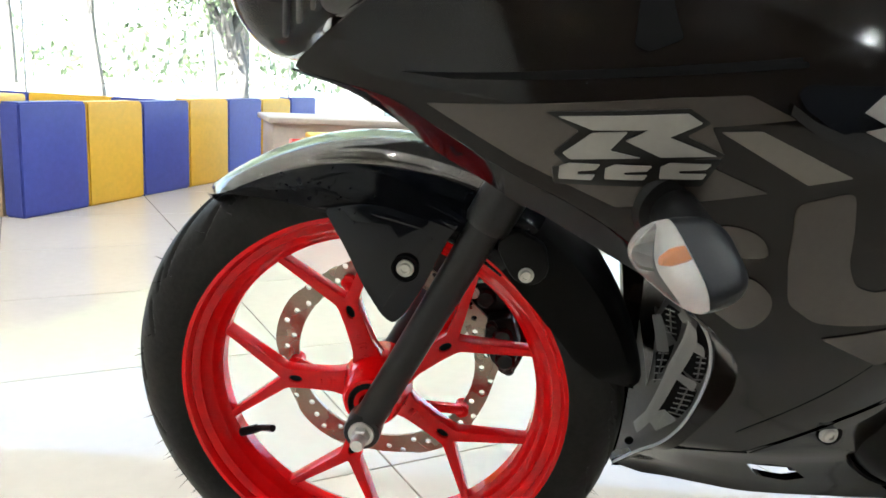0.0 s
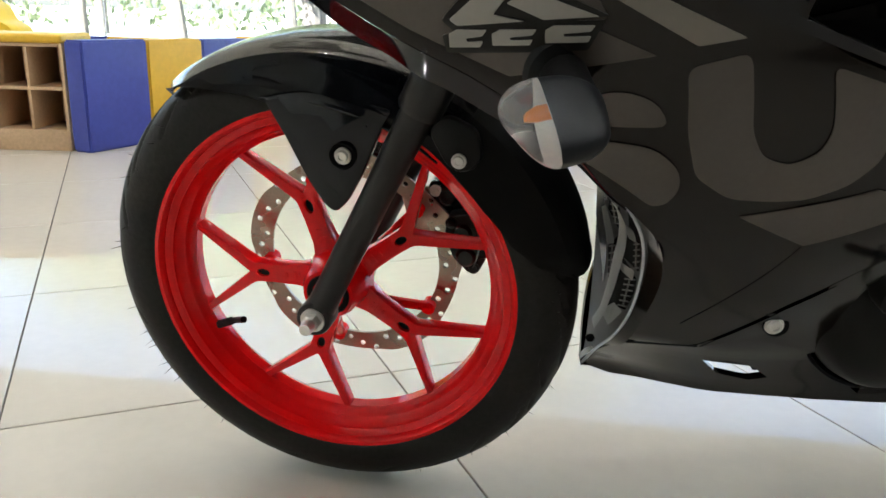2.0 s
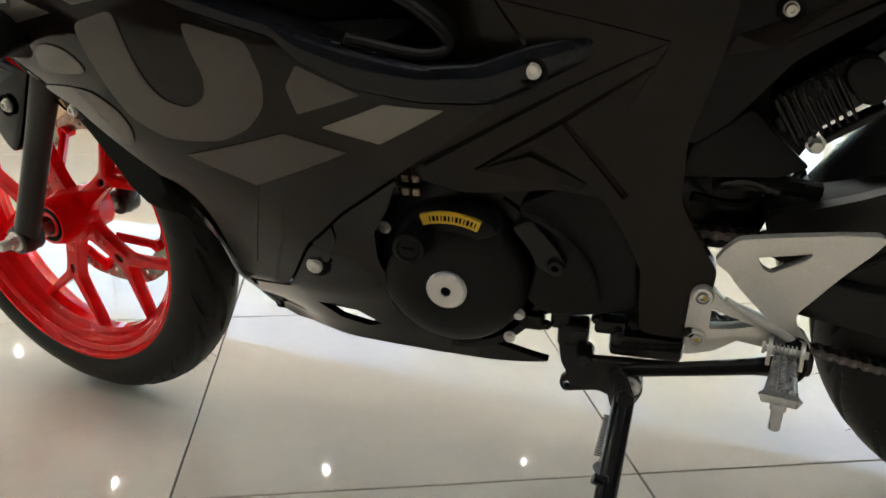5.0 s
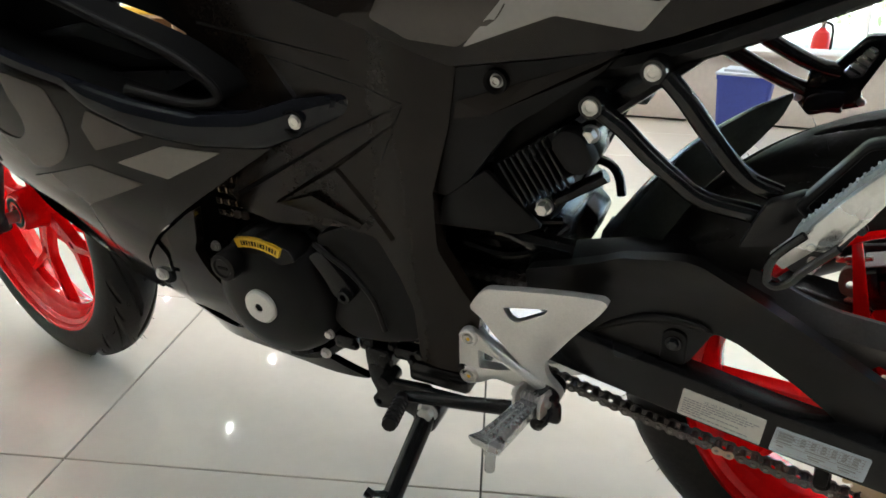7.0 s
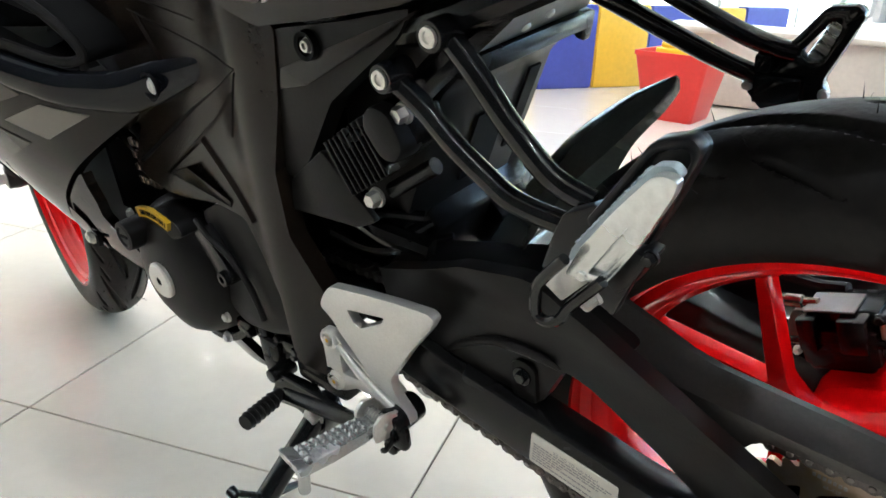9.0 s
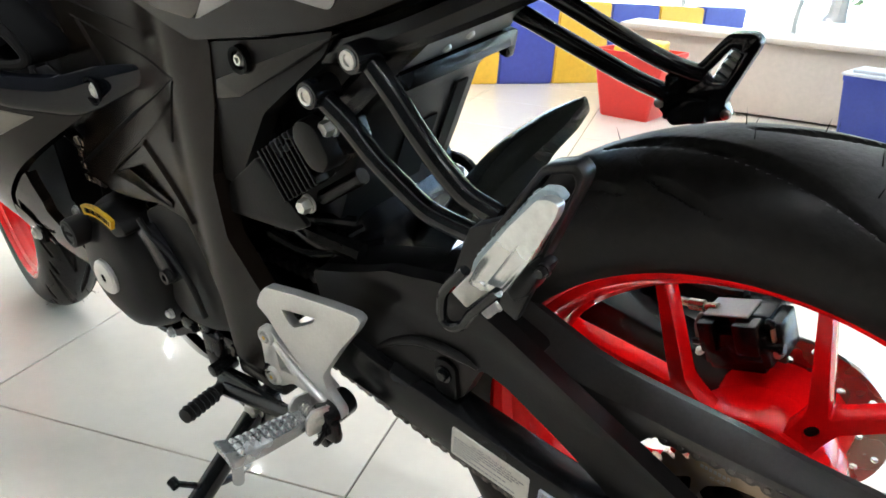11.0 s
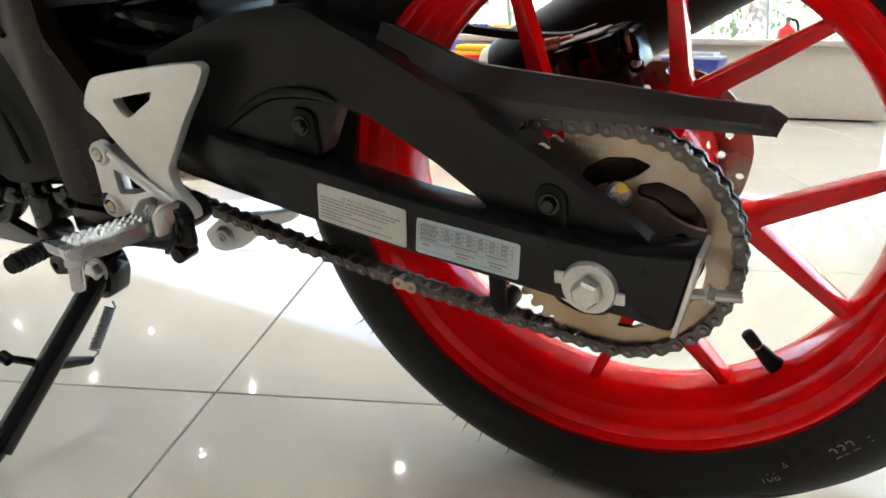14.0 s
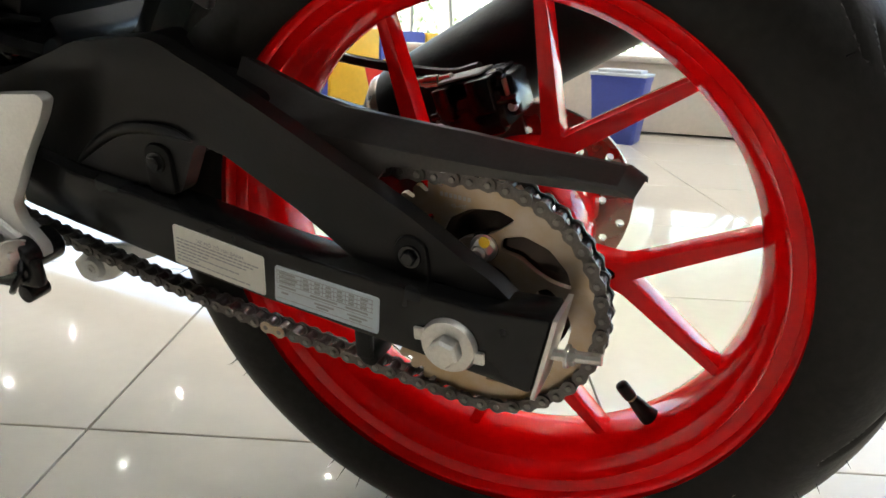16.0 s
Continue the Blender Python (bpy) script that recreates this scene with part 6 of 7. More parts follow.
    for x in (-0.0150, 0.0150):
        part("clevis_plate", moved(prism(rounded([(-0.014, -0.010), (0.010, -0.010), (0.014, 0.000), (0.010, 0.014), (-0.006, 0.016), (-0.014, 0.008)], 0.004), -0.0020, 0.0020, 0.0006), at(x, 0.0, 0.002, 0, 0, 90)), ZINC, ob, "plated clevis plate", matrix=m)
    part("clevis_back", box(0, 0.012, 0.003, 0.030, 0.005, 0.022, 0.002), ZINC, ob, matrix=m)
    part("hinge_pin", joined(rod((-0.021, -0.001, 0.006), (0.021, -0.001, 0.006), 0.0038, 12), rod((-0.0225, -0.001, 0.006), (-0.0190, -0.001, 0.006), 0.0062, 14, 0.001)), ZINC, ob, matrix=m)
    coil = [Vector((-0.011 + 0.022 * k / 40, 0.0062 * math.cos(k * 0.9) - 0.001, 0.006 + 0.0062 * math.sin(k * 0.9))) for k in range(41)]
    part("hinge_spring", tube(coil, 0.0010, 6, 1), SPRING, ob, "coiled hinge spring", matrix=m)
    part("spring_clip", tube([(0.015, 0.006, 0.0), (0.020, 0.001, -0.010), (0.016, -0.004, -0.020), (0.008, -0.002, -0.027)], 0.0028, 8), SATIN, ob, matrix=m)


footrest()


def gear_lever():
    ob = part("gear_lever", joined(tube([(0.948, -0.160, 0.290), (0.89, -0.162, 0.278), (0.82, -0.162, 0.264), (0.772, -0.161, 0.254)], [0.010, 0.0085, 0.0075, 0.007], 10, 5, 0.6), box(0.948, -0.160, 0.290, 0.030, 0.012, 0.026, 0.005)), SATIN, bike, "black gear shift lever")
    part("toe_rubber", joined(tube([(0.770, -0.163, 0.254), (0.777, -0.190, 0.257), (0.784, -0.218, 0.260)], [0.0075, 0.0085, 0.0085], 14, 4)), MATTE, ob, "black ribbed toe rubber")
    for k in range(6):
        part("rib", moved(lathe([(0.0080, -0.0018), (0.0098, 0), (0.0080, 0.0018)], 14), at(0.7742 + 0.0017 * k, -0.176 - 0.0072 * k, 0.2556 + 0.0008 * k, -6, 0, 13)), MATTE, ob)
    part("link_rod", rod((0.940, -0.150, 0.268), (0.735, -0.140, 0.252), 0.0035, 10), SATIN, ob)
    part("link_joint", rod((0.935, -0.140, 0.265), (0.935, -0.160, 0.265), 0.008, 14, 0.001), SATIN, ob)
    part("link_joint", rod((0.735, -0.130, 0.252), (0.735, -0.150, 0.252), 0.008, 14, 0.001), SATIN, ob)


gear_lever()


def side_stand():
    foot, top = Vector((0.765, -0.290, 0.081)), Vector((0.784, -0.126, 0.213))
    d = (foot - top).normalized()
    ob = part("side_stand", joined(tube([top, top.lerp(foot, 0.5), foot + d * -0.012], [0.0125, 0.0125, 0.0125], 16, 4), tube([foot - d * 0.030, foot + Vector((-0.004, -0.010, -0.003)), foot + Vector((-0.016, -0.036, -0.005))], [0.013, 0.0135, 0.010], 12, 4, 0.7)), GLOSSB, bike, "black side stand, lowered to the floor")
    part("bracket", joined(prism(rounded([(0.705, 0.262), (0.722, 0.268), (0.740, 0.245), (0.79, 0.250), (0.80, 0.215), (0.785, 0.196), (0.765, 0.198), (0.752, 0.204), (0.712, 0.196), (0.706, 0.210), (0.716, 0.222), (0.708, 0.238)], 0.006), -0.135, -0.126, 0.002, [[(0.716 + 0.004 * math.cos(t), 0.207 + 0.004 * math.sin(t)) for t in (2 * math.pi * i / 10 for i in range(10))]]), box(0.80, -0.09, 0.265, 0.08, 0.08, 0.03, 0.006)), SATIN, ob, "black stand bracket")
    part("pivot_bolt", moved(hexbolt(0.0105, 0.010, 1.3), at(0.786, -0.136, 0.215)), ZINC, ob)
    part("clevis", prism(rounded([(0.770, 0.226), (0.798, 0.230), (0.803, 0.208), (0.790, 0.180), (0.768, 0.178), (0.762, 0.200)], 0.008), -0.136, -0.108, 0.003), GLOSSB, ob)
    prong = top.lerp(foot, 0.52)
    tip = Vector((0.763, -0.242, 0.169))
    part("kick_prong", joined(tube([prong, prong.lerp(tip, 0.6), tip], [0.0045, 0.0038, 0.0038], 8, 3), rod(tip + Vector((-0.005, 0.0, 0.002)), tip + Vector((0.005, 0.0, -0.002)), 0.006, 10)), SATIN, ob)
    lug = Vector((0.758, -0.158, 0.111))
    part("spring_lug", tube([prong, prong.lerp(lug, 0.5), lug], [0.008, 0.008, 0.006], 10, 3, 0.6), MATTE, ob)
    a, b = lug, Vector((0.768, -0.118, 0.165))
    ax = (b - a).normalized()
    u = ax.orthogonal().normalized()
    v = ax.cross(u)
    n = 17
    pts = [a + (b - a) * (0.16 + 0.74 * k / (n * 8)) + (u * math.cos(2 * math.pi * k / 8) + v * math.sin(2 * math.pi * k / 8)) * 0.0052 for k in range(n * 8 + 1)]
    part("return_spring", joined(tube([a] + pts + [b], 0.0014, 6, 1)), SPRING, ob, "coiled steel return spring")


side_stand()
part("stand_lug", joined(prism(rounded([(0.830, 0.214), (0.836, 0.197), (0.852, 0.193), (0.883, 0.203), (0.913, 0.226), (0.961, 0.246), (0.965, 0.259), (0.926, 0.249), (0.860, 0.237)], 0.006), -0.028, -0.016, 0.003), moved(lathe([(0.005, -0.006), (0.010, -0.006), (0.0125, -0.001), (0.0125, 0.01)], 22), at(0.862, -0.028, 0.214))), ALLOY, bike, "cast alloy lug below the chain")
part("lug_bolt", moved(hexbolt(0.0055, 0.004, 1.2, True), at(0.862, -0.031, 0.214)), ZINC, bike)
for pts, r in (([(0.845, -0.085, 0.478), (0.870, -0.098, 0.470), (0.905, -0.095, 0.476), (0.930, -0.075, 0.470)], 0.006), ([(0.850, -0.095, 0.452), (0.880, -0.105, 0.463), (0.915, -0.100, 0.452), (0.935, -0.07, 0.462)], 0.0055), ([(0.860, -0.08, 0.49), (0.885, -0.09, 0.478), (0.90, -0.095, 0.455), (0.895, -0.08, 0.438)], 0.005)):
    part("hose", tube(pts, r, 10, 5), GLOSSB, bike, "shiny black rubber hose")
part("hose_clip", moved(lathe([(0.0055, -0.003), (0.0068, -0.002), (0.0068, 0.002), (0.0055, 0.003)], 14), at(0.915, -0.094, 0.452, 0, 0, 80)), REDRUB, bike, "red hose clip")


# ---- rear end ----
rear_wheel = wheel("rear_wheel", m=REAR, R=0.307, W=0.1356, a=0.055, half=0.052, base=63.2, disc_y=0.085, disc_r=0.088, thick=0.020, period=40, seed=8, label="red five-spoke rear wheel with forked spokes", arm=0.0082, grow=1.051)
vr = radians(-49)
def on_valve(r, y, side=0.0):
    return (r * math.cos(vr) - side * math.sin(vr), y, r * math.sin(vr) + side * math.cos(vr))


valve = part("valve_stem", tube([on_valve(0.196, -0.006), on_valve(0.188, -0.008), on_valve(0.176, -0.010, 0.001), on_valve(0.168, -0.012, 0.002)], [0.0088, 0.0074, 0.0060, 0.0046], 14, 4), MATTE, rear_wheel, "black rubber valve stem", matrix=REAR)
part("ring", tube([on_valve(0.1685, -0.012, 0.002), on_valve(0.1665, -0.0122, 0.002)], [0.0048, 0.0048], 14, 2), GOLD, valve, "brass ring", matrix=REAR)
part("cap", joined(tube([on_valve(0.1665, -0.0122, 0.002), on_valve(0.1600, -0.013, 0.0027), on_valve(0.1530, -0.014, 0.0035), on_valve(0.1515, -0.0142, 0.0037)], [0.0052, 0.0056, 0.0054, 0.0036], 12, 3)), MATTE, valve, matrix=REAR)

for words, r, a, size in (("232", 0.250, -42.8, 0.015), ("o", 0.251, -37.7, 0.011), ("108", 0.254, -58.2, 0.012), ("\u2206", 0.245, -54.1, 0.007)):
    q = radians(a)
    lettering(words, size, FADED, rear_wheel, REAR @ at(r * math.cos(q), -0.0676, r * math.sin(q), 90, 0, 0) @ Matrix.Rotation(q + math.pi / 2, 4, "Z"))


# sprocket
def sprocket():
    n, R, ri = 45, 0.0900, 0.060
    out = []
    for k in range(n):
        for f, r in ((0.0, R + 0.003), (0.22, R + 0.0015), (0.40, R - 0.004), (0.60, R - 0.004), (0.78, R + 0.0015)):
            t = 2 * math.pi * (k + f) / n
            out.append((r * math.cos(t), r * math.sin(t)))
    holes = []
    swirl = ((0.043, 2), (0.0475, -16), (0.050, -33), (0.057, -44), (0.070, -51), (0.0715, -40), (0.069, -24), (0.063, -8), (0.053, 4))
    for k in range(7):
        a0 = 118 - 360 / 7 * k
        holes.append(rounded([(r * math.cos(radians(a0 + a)), r * math.sin(radians(a0 + a))) for r, a in swirl], 0.003, 2))
    holes.append([(0.030 * math.cos(t), 0.030 * math.sin(t)) for t in (2 * math.pi * i / 30 for i in range(30))])
    m = Matrix.Translation(SPROCKET_AT) @ at(0, -0.084, 0)
    ob = part("rear_sprocket", prism(out, -0.0025, 0.0025, 0.0, holes), GOLD, bike, "gold-passivated steel rear sprocket", smooth=False, matrix=m)
    part("carrier", moved(lathe([(0.020, 0.003), (0.034, 0.003), (0.046, 0.008), (0.058, 0.010), (0.066, 0.014), (0.067, 0.030), (0.050, 0.042), (0.03, 0.045)], 40), m), CARRIER, ob, "polished dark brown sprocket carrier")
    for k in range(4):
        t = radians(90 * k + 84)
        part("sprocket_nut", moved(joined(hexbolt(0.0078, 0.010, 1.3), lathe([(0.0001, -0.014), (0.004, -0.014), (0.005, -0.012), (0.005, 0)], 12)), m @ at(0.041 * math.cos(t), -0.003, 0.041 * math.sin(t))), ZINC, ob)
        part("carrier_lug", moved(lathe([(0.0001, -0.0026), (0.0105, -0.0026), (0.0115, 0.0)], 20), m @ at(0.041 * math.cos(t), 0, 0.041 * math.sin(t))), DARKFILL, ob)
    for k in range(7):
        part("stamped_mark", moved(box(0, 0, 0, 0.0022, 0.0005, 0.0030), m @ at(-0.0265 + 0.0034 * k, -0.0028, 0.0770 - 0.00035 * k)), INKGREY, ob, smooth=False)
    lettering("45-42E", 0.0042, INKGREY, ob, m @ at(-0.014, -0.0028, 0.0690, 90, 0, 0))
    part("paint_dot", moved(lathe([(0.0001, -0.001), (0.004, -0.001), (0.004, 0)], 12), m @ at(0.010, -0.0165, 0.052)), YELLOWTAG, ob, "yellow paint mark")


sprocket()


# chain: inner and outer links along both runs and round the sprockets
def chain():
    p = 0.0127
    c1, r1 = Vector((SPROCKET_AT.x, SPROCKET_AT.z)), 0.0900
    c0, r0 = Vector((0.795, 0.345)), 0.044
    d = c1 - c0
    L = d.length
    base = math.atan2(d.y, d.x)
    off = math.acos((r0 - r1) / L)
    up, dn = base + off, base - off
    pts = []
    a, b = c0 + Vector((math.cos(up), math.sin(up))) * r0, c1 + Vector((math.cos(up), math.sin(up))) * r1
    e, f = c1 + Vector((math.cos(dn), math.sin(dn))) * r1, c0 + Vector((math.cos(dn), math.sin(dn))) * r0
    def arc(c, r, t0, t1, n):
        return [c + Vector((math.cos(t0 + (t1 - t0) * i / n), math.sin(t0 + (t1 - t0) * i / n))) * r for i in range(n + 1)]
    line = [a.lerp(b, i / 60) for i in range(60)] + arc(c1, r1, up, dn, 60) + [e.lerp(f, i / 60) - Vector((0, 0.010 * math.sin(math.pi * i / 60))) for i in range(1, 60)] + arc(c0, r0, dn, up - 2 * math.pi, 30)
    cum = [0.0]
    for q, w in zip(line, line[1:]):
        cum.append(cum[-1] + (w - q).length)
    n = int(cum[-1] / p) // 2 * 2
    step = cum[-1] / n
    k = 0
    for i in range(n + 1):
        s = i * step
        while k < len(cum) - 2 and cum[k + 1] < s:
            k += 1
        u = (s - cum[k]) / max(1e-9, cum[k + 1] - cum[k])
        pts.append(line[k].lerp(line[k + 1], u))
    def plate(y, w, t):
        o = []
        for cx, a0 in ((step / 2, -90), (-step / 2, 90)):
            o += [(cx + w * math.cos(radians(a0 + 180 * j / 6)), w * math.sin(radians(a0 + 180 * j / 6))) for j in range(7)]
        o.insert(7, (0, w * 0.66))
        o.append((0, -w * 0.66))
        return prism(o, y - t / 2, y + t / 2)
    def pin(x):
        b = rod((x, -0.0096, 0), (x, 0.0096, 0), 0.0024, 10, 0.0005)
        for f in b.faces:
            f.material_index = 1
        return b
    inner = joined(plate(-0.0052, 0.0056, 0.0016), plate(0.0052, 0.0056, 0.0016), *[rod((x, -0.0045, 0), (x, 0.0045, 0), 0.0042, 10) for x in (-step / 2, step / 2)])
    outer = joined(plate(-0.0072, 0.0056, 0.0016), plate(0.0072, 0.0056, 0.0016), *[pin(x) for x in (-step / 2, step / 2)])
    y = SPROCKET_AT.y - 0.084
    root = part("drive_chain", rod((0.78, y - 0.006, 0.345), (0.78, y + 0.006, 0.345), 0.036, 24), SATIN, bike, "oiled steel roller drive chain")
    meshes = []
    for nm, bm in (("link", inner), ("link", outer)):
        o = part(nm, bm, [CHAIN, PIN], root, smooth=False)
        meshes.append(o)
    for i in range(n):
        q, w = pts[i], pts[i + 1]
        mm = Matrix.Translation(((q.x + w.x) / 2, y, (q.y + w.y) / 2)) @ Matrix.Rotation(-math.atan2(w.y - q.y, w.x - q.x), 4, "Y")
        o = meshes[i % 2] if i < 2 else new("link", meshes[i % 2].data)
        o.parent = root
        o.matrix_basis = mm
        if abs(mm.translation.x - 1.1177) < step / 2 and mm.translation.z < 0.26 and i % 2:
            part("master_link", joined(plate(-0.0088, 0.0054, 0.0012)), GOLD, root, "brass-coloured master link", smooth=False, matrix=mm)


chain()


# swingarm
def swingarm():
    beam = [(0.93, 0.382), (0.985, 0.366), (1.082, 0.349), (1.164, 0.332), (1.252, 0.319), (1.322, 0.312), (1.371, 0.314), (1.358, 0.254), (1.322, 0.260), (1.249, 0.271), (1.158, 0.285), (1.069, 0.301), (0.975, 0.320), (0.92, 0.332)]
    ob = part("swingarm", prism(rounded(beam, 0.004, 2), -0.126, -0.092, 0.004), SATIN, bike, "black box-section steel swingarm")
    part("beam", prism(rounded([(x, z + 0.016) if z > 0.305 and x > 0.94 else (x, z) for x, z in beam if x < 1.33], 0.004, 2), 0.082, 0.128, 0.004), SATIN, ob)
    part("end_plate", prism([(1.358, 0.252), (1.372, 0.3155), (1.3755, 0.3155), (1.3615, 0.252)], -0.128, -0.090, 0.0008), ALLOY, ob, "bright steel end plate")
    part("cross_tube", rod((0.955, -0.10, 0.36), (0.955, 0.11, 0.36), 0.028, 20), SATIN, ob)
    part("adjuster_bolt", joined(rod((1.36, -0.108, 0.277), (1.400, -0.108, 0.281), 0.004, 10), moved(hexbolt(0.006, 0.006), at(1.377, -0.108, 0.2785, 0, 0, 90))), ZINC, ob)
    part("axle_washer", moved(lathe([(0.011, -0.004), (0.0188, -0.004), (0.0205, -0.001), (0.0205, 0.002)], 40), at(1.301, -0.1265, 0.281)), ZINC, ob, "pale zinc adjuster washer")
    for s in (-1, 1):
        part("washer_tab", box(1.301 + 0.0215 * s, -0.1275, 0.281 - 0.005 * s, 0.008, 0.003, 0.010, 0.001, 1), ZINC, ob)
    part("axle_bolt", moved(joined(hexbolt(0.0112, 0.012, 1.25)), at(1.301, -0.128, 0.280, 0, 18, 0)), ZINC, ob, "large zinc axle bolt head")
    part("rear_axle", rod((1.303, -0.125, 0.290), (1.303, 0.130, 0.290), 0.009, 14), STEEL, ob)
    # cover plates over the beam
    cov = [(0.905, 0.430), (0.985, 0.457), (1.005, 0.465), (1.063, 0.471), (1.080, 0.468), (1.130, 0.443), (1.181, 0.415), (1.238, 0.381), (1.270, 0.361), (1.305, 0.335), (1.324, 0.324), (1.348, 0.302), (1.330, 0.304), (1.283, 0.318), (1.277, 0.306), (1.258, 0.306), (1.252, 0.317), (1.222, 0.318), (1.212, 0.329), (1.176, 0.355), (1.120, 0.388), (1.097, 0.396), (1.075, 0.353), (1.025, 0.360), (0.977, 0.369), (0.95, 0.375), (0.91, 0.385)]
    def cd(x, z):
        ridge = 0.010 * math.exp(-((z - (0.452 - 0.42 * max(0, x - 1.10))) / 0.02) ** 2)
        return 0.107 + 0.006 * min(1, max(0, (1.12 - x) / 0.1)) + ridge * 0.6
    part("swingarm_cover", sheet(rounded(cov, 0.006, 2), cd, 0.012, 0.016), ARMCOVER, ob, "matt black plastic swingarm cover", angle=30)
    part("inner_arm", prism(rounded([(0.90, 0.43), (1.05, 0.468), (1.15, 0.425), (1.12, 0.400), (1.05, 0.40), (0.92, 0.37)], 0.01), -0.10, -0.05, 0.006), MATTE, ob)
    for x, z in ((1.0615, 0.379), (1.267, 0.334)):
        part("bolt_pad", prism(rounded([(x - 0.013, z - 0.024), (x + 0.013, z - 0.026), (x + 0.012, z + 0.008), (x + 0.004, z + 0.014), (x - 0.006, z + 0.014), (x - 0.012, z + 0.008)], 0.006), -0.1145 if x < 1.2 else -0.1105, -0.090, 0.002), MATTE, ob)
        part("bolt", moved(hexbolt(0.0058, 0.005, 1.45), at(x, -0.1150 if x < 1.2 else -0.1110, z)), GLOSSB, ob)
    for nm, x0, z0, x1, z1, mt, lab in (("warning_label", 1.0775, 0.3365, 1.157, 0.322, WHITETAG, "cream paper warning label"), ("data_label", 1.1665, 0.3175, 1.250, 0.3065, BLUETAG, "pale blue printed data label")):
        h = 0.032 if nm[0] == "w" else 0.029
        quad = [(x0, z0), (x1, z1), (x1 - 0.003, z1 - h), (x0 - 0.004, z0 - h)]
        lb = part(nm, prism(rounded(quad, 0.002, 2), -0.1272, -0.1255), mt, ob, lab, smooth=False)
        sl = (z1 - z0) / (x1 - x0)
        rr = random.Random(4)
        tilt = -math.degrees(math.atan(sl))

        def spot(u, v):
            """A place on the label: u along its top edge, v down from it, in metres."""
            return x0 + u - 0.0008 - 0.12 * v, z0 + sl * u - v

        def bar(u, v, w, t, mat=INK):
            cx, cz = spot(u + w / 2, v)
            part("print_bar", moved(box(0, 0, 0, w, 0.0004, t), at(cx, -0.1274, cz, 0, tilt, 0)), mat, lb, smooth=False)
        wide = x1 - x0
        if nm[0] == "w":
            cx, cz = spot(wide * 0.54, 0.0068)
            lettering("XE M\u00d4 T\u00d4 HAI B\u00c1NH", 0.0043, INK, lb, at(cx, -0.1275, cz, 90, 0, 0) @ Matrix.Rotation(radians(-tilt), 4, "Z"))
            for r, end in enumerate((0.96, 0.90, 0.82, 0.42, 0.74, 0.30, 0.86)):
                u, v = 0.0035, 0.0100 + r * 0.0029
                while u < wide * end:
                    w = min(rr.uniform(0.0022, 0.0060), wide * end - u)
                    if w > 0.001:
                        bar(u, v, w, 0.0010)
                    u += w + 0.0009
        else:
            for k, v in enumerate((0.0028, 0.0062, 0.0096, 0.0130, 0.0176, 0.0255)):
                bar(0.002, v, wide - 0.005, 0.0003)
            for f in (0.03, 0.27, 0.37, 0.48, 0.59, 0.70, 0.81, 0.95):
                cx, cz = spot(wide * f, 0.0079)
                part("print_bar", moved(box(0, 0, 0, 0.0003, 0.0004, 0.0102), at(cx, -0.1274, cz, 0, tilt, 0)), INK, lb, smooth=False)
            for r, v in enumerate((0.0045, 0.0079, 0.0113)):
                for f, w in ((0.05, 0.016), (0.29, 0.005), (0.40, 0.005), (0.51, 0.005), (0.62, 0.005), (0.73, 0.005), (0.84, 0.006)):
                    bar(wide * f, v, w * rr.uniform(0.8, 1.0), 0.0017)
            for v, spans in ((0.0153, ((0.05, 0.014), (0.36, 0.022), (0.70, 0.018))), (0.0205, ((0.07, 0.006), (0.40, 0.016), (0.72, 0.016))), (0.0232, ((0.42, 0.010), (0.74, 0.010)))):
                for f, w in spans:
                    bar(wide * f, v, w, 0.0014)
    part("moulded_arch", tube([(0.974, -0.1105, 0.366), (0.9996, -0.1125, 0.3854), (1.0278, -0.1135, 0.4001), (1.0526, -0.1135, 0.4045), (1.0787, -0.1130, 0.4035), (1.0960, -0.1115, 0.3975)], [0.002, 0.0042, 0.0046, 0.0046, 0.004, 0.001], 12, 4), ARMCOVER, ob)
    part("chain_slider", joined(box(1.215, -0.094, 0.255, 0.014, 0.008, 0.050, 0.003), rod((1.217, -0.094, 0.231), (1.217, -0.070, 0.231), 0.0085, 18, 0.001)), MATTE, ob, "black rubber chain roller")


swingarm()


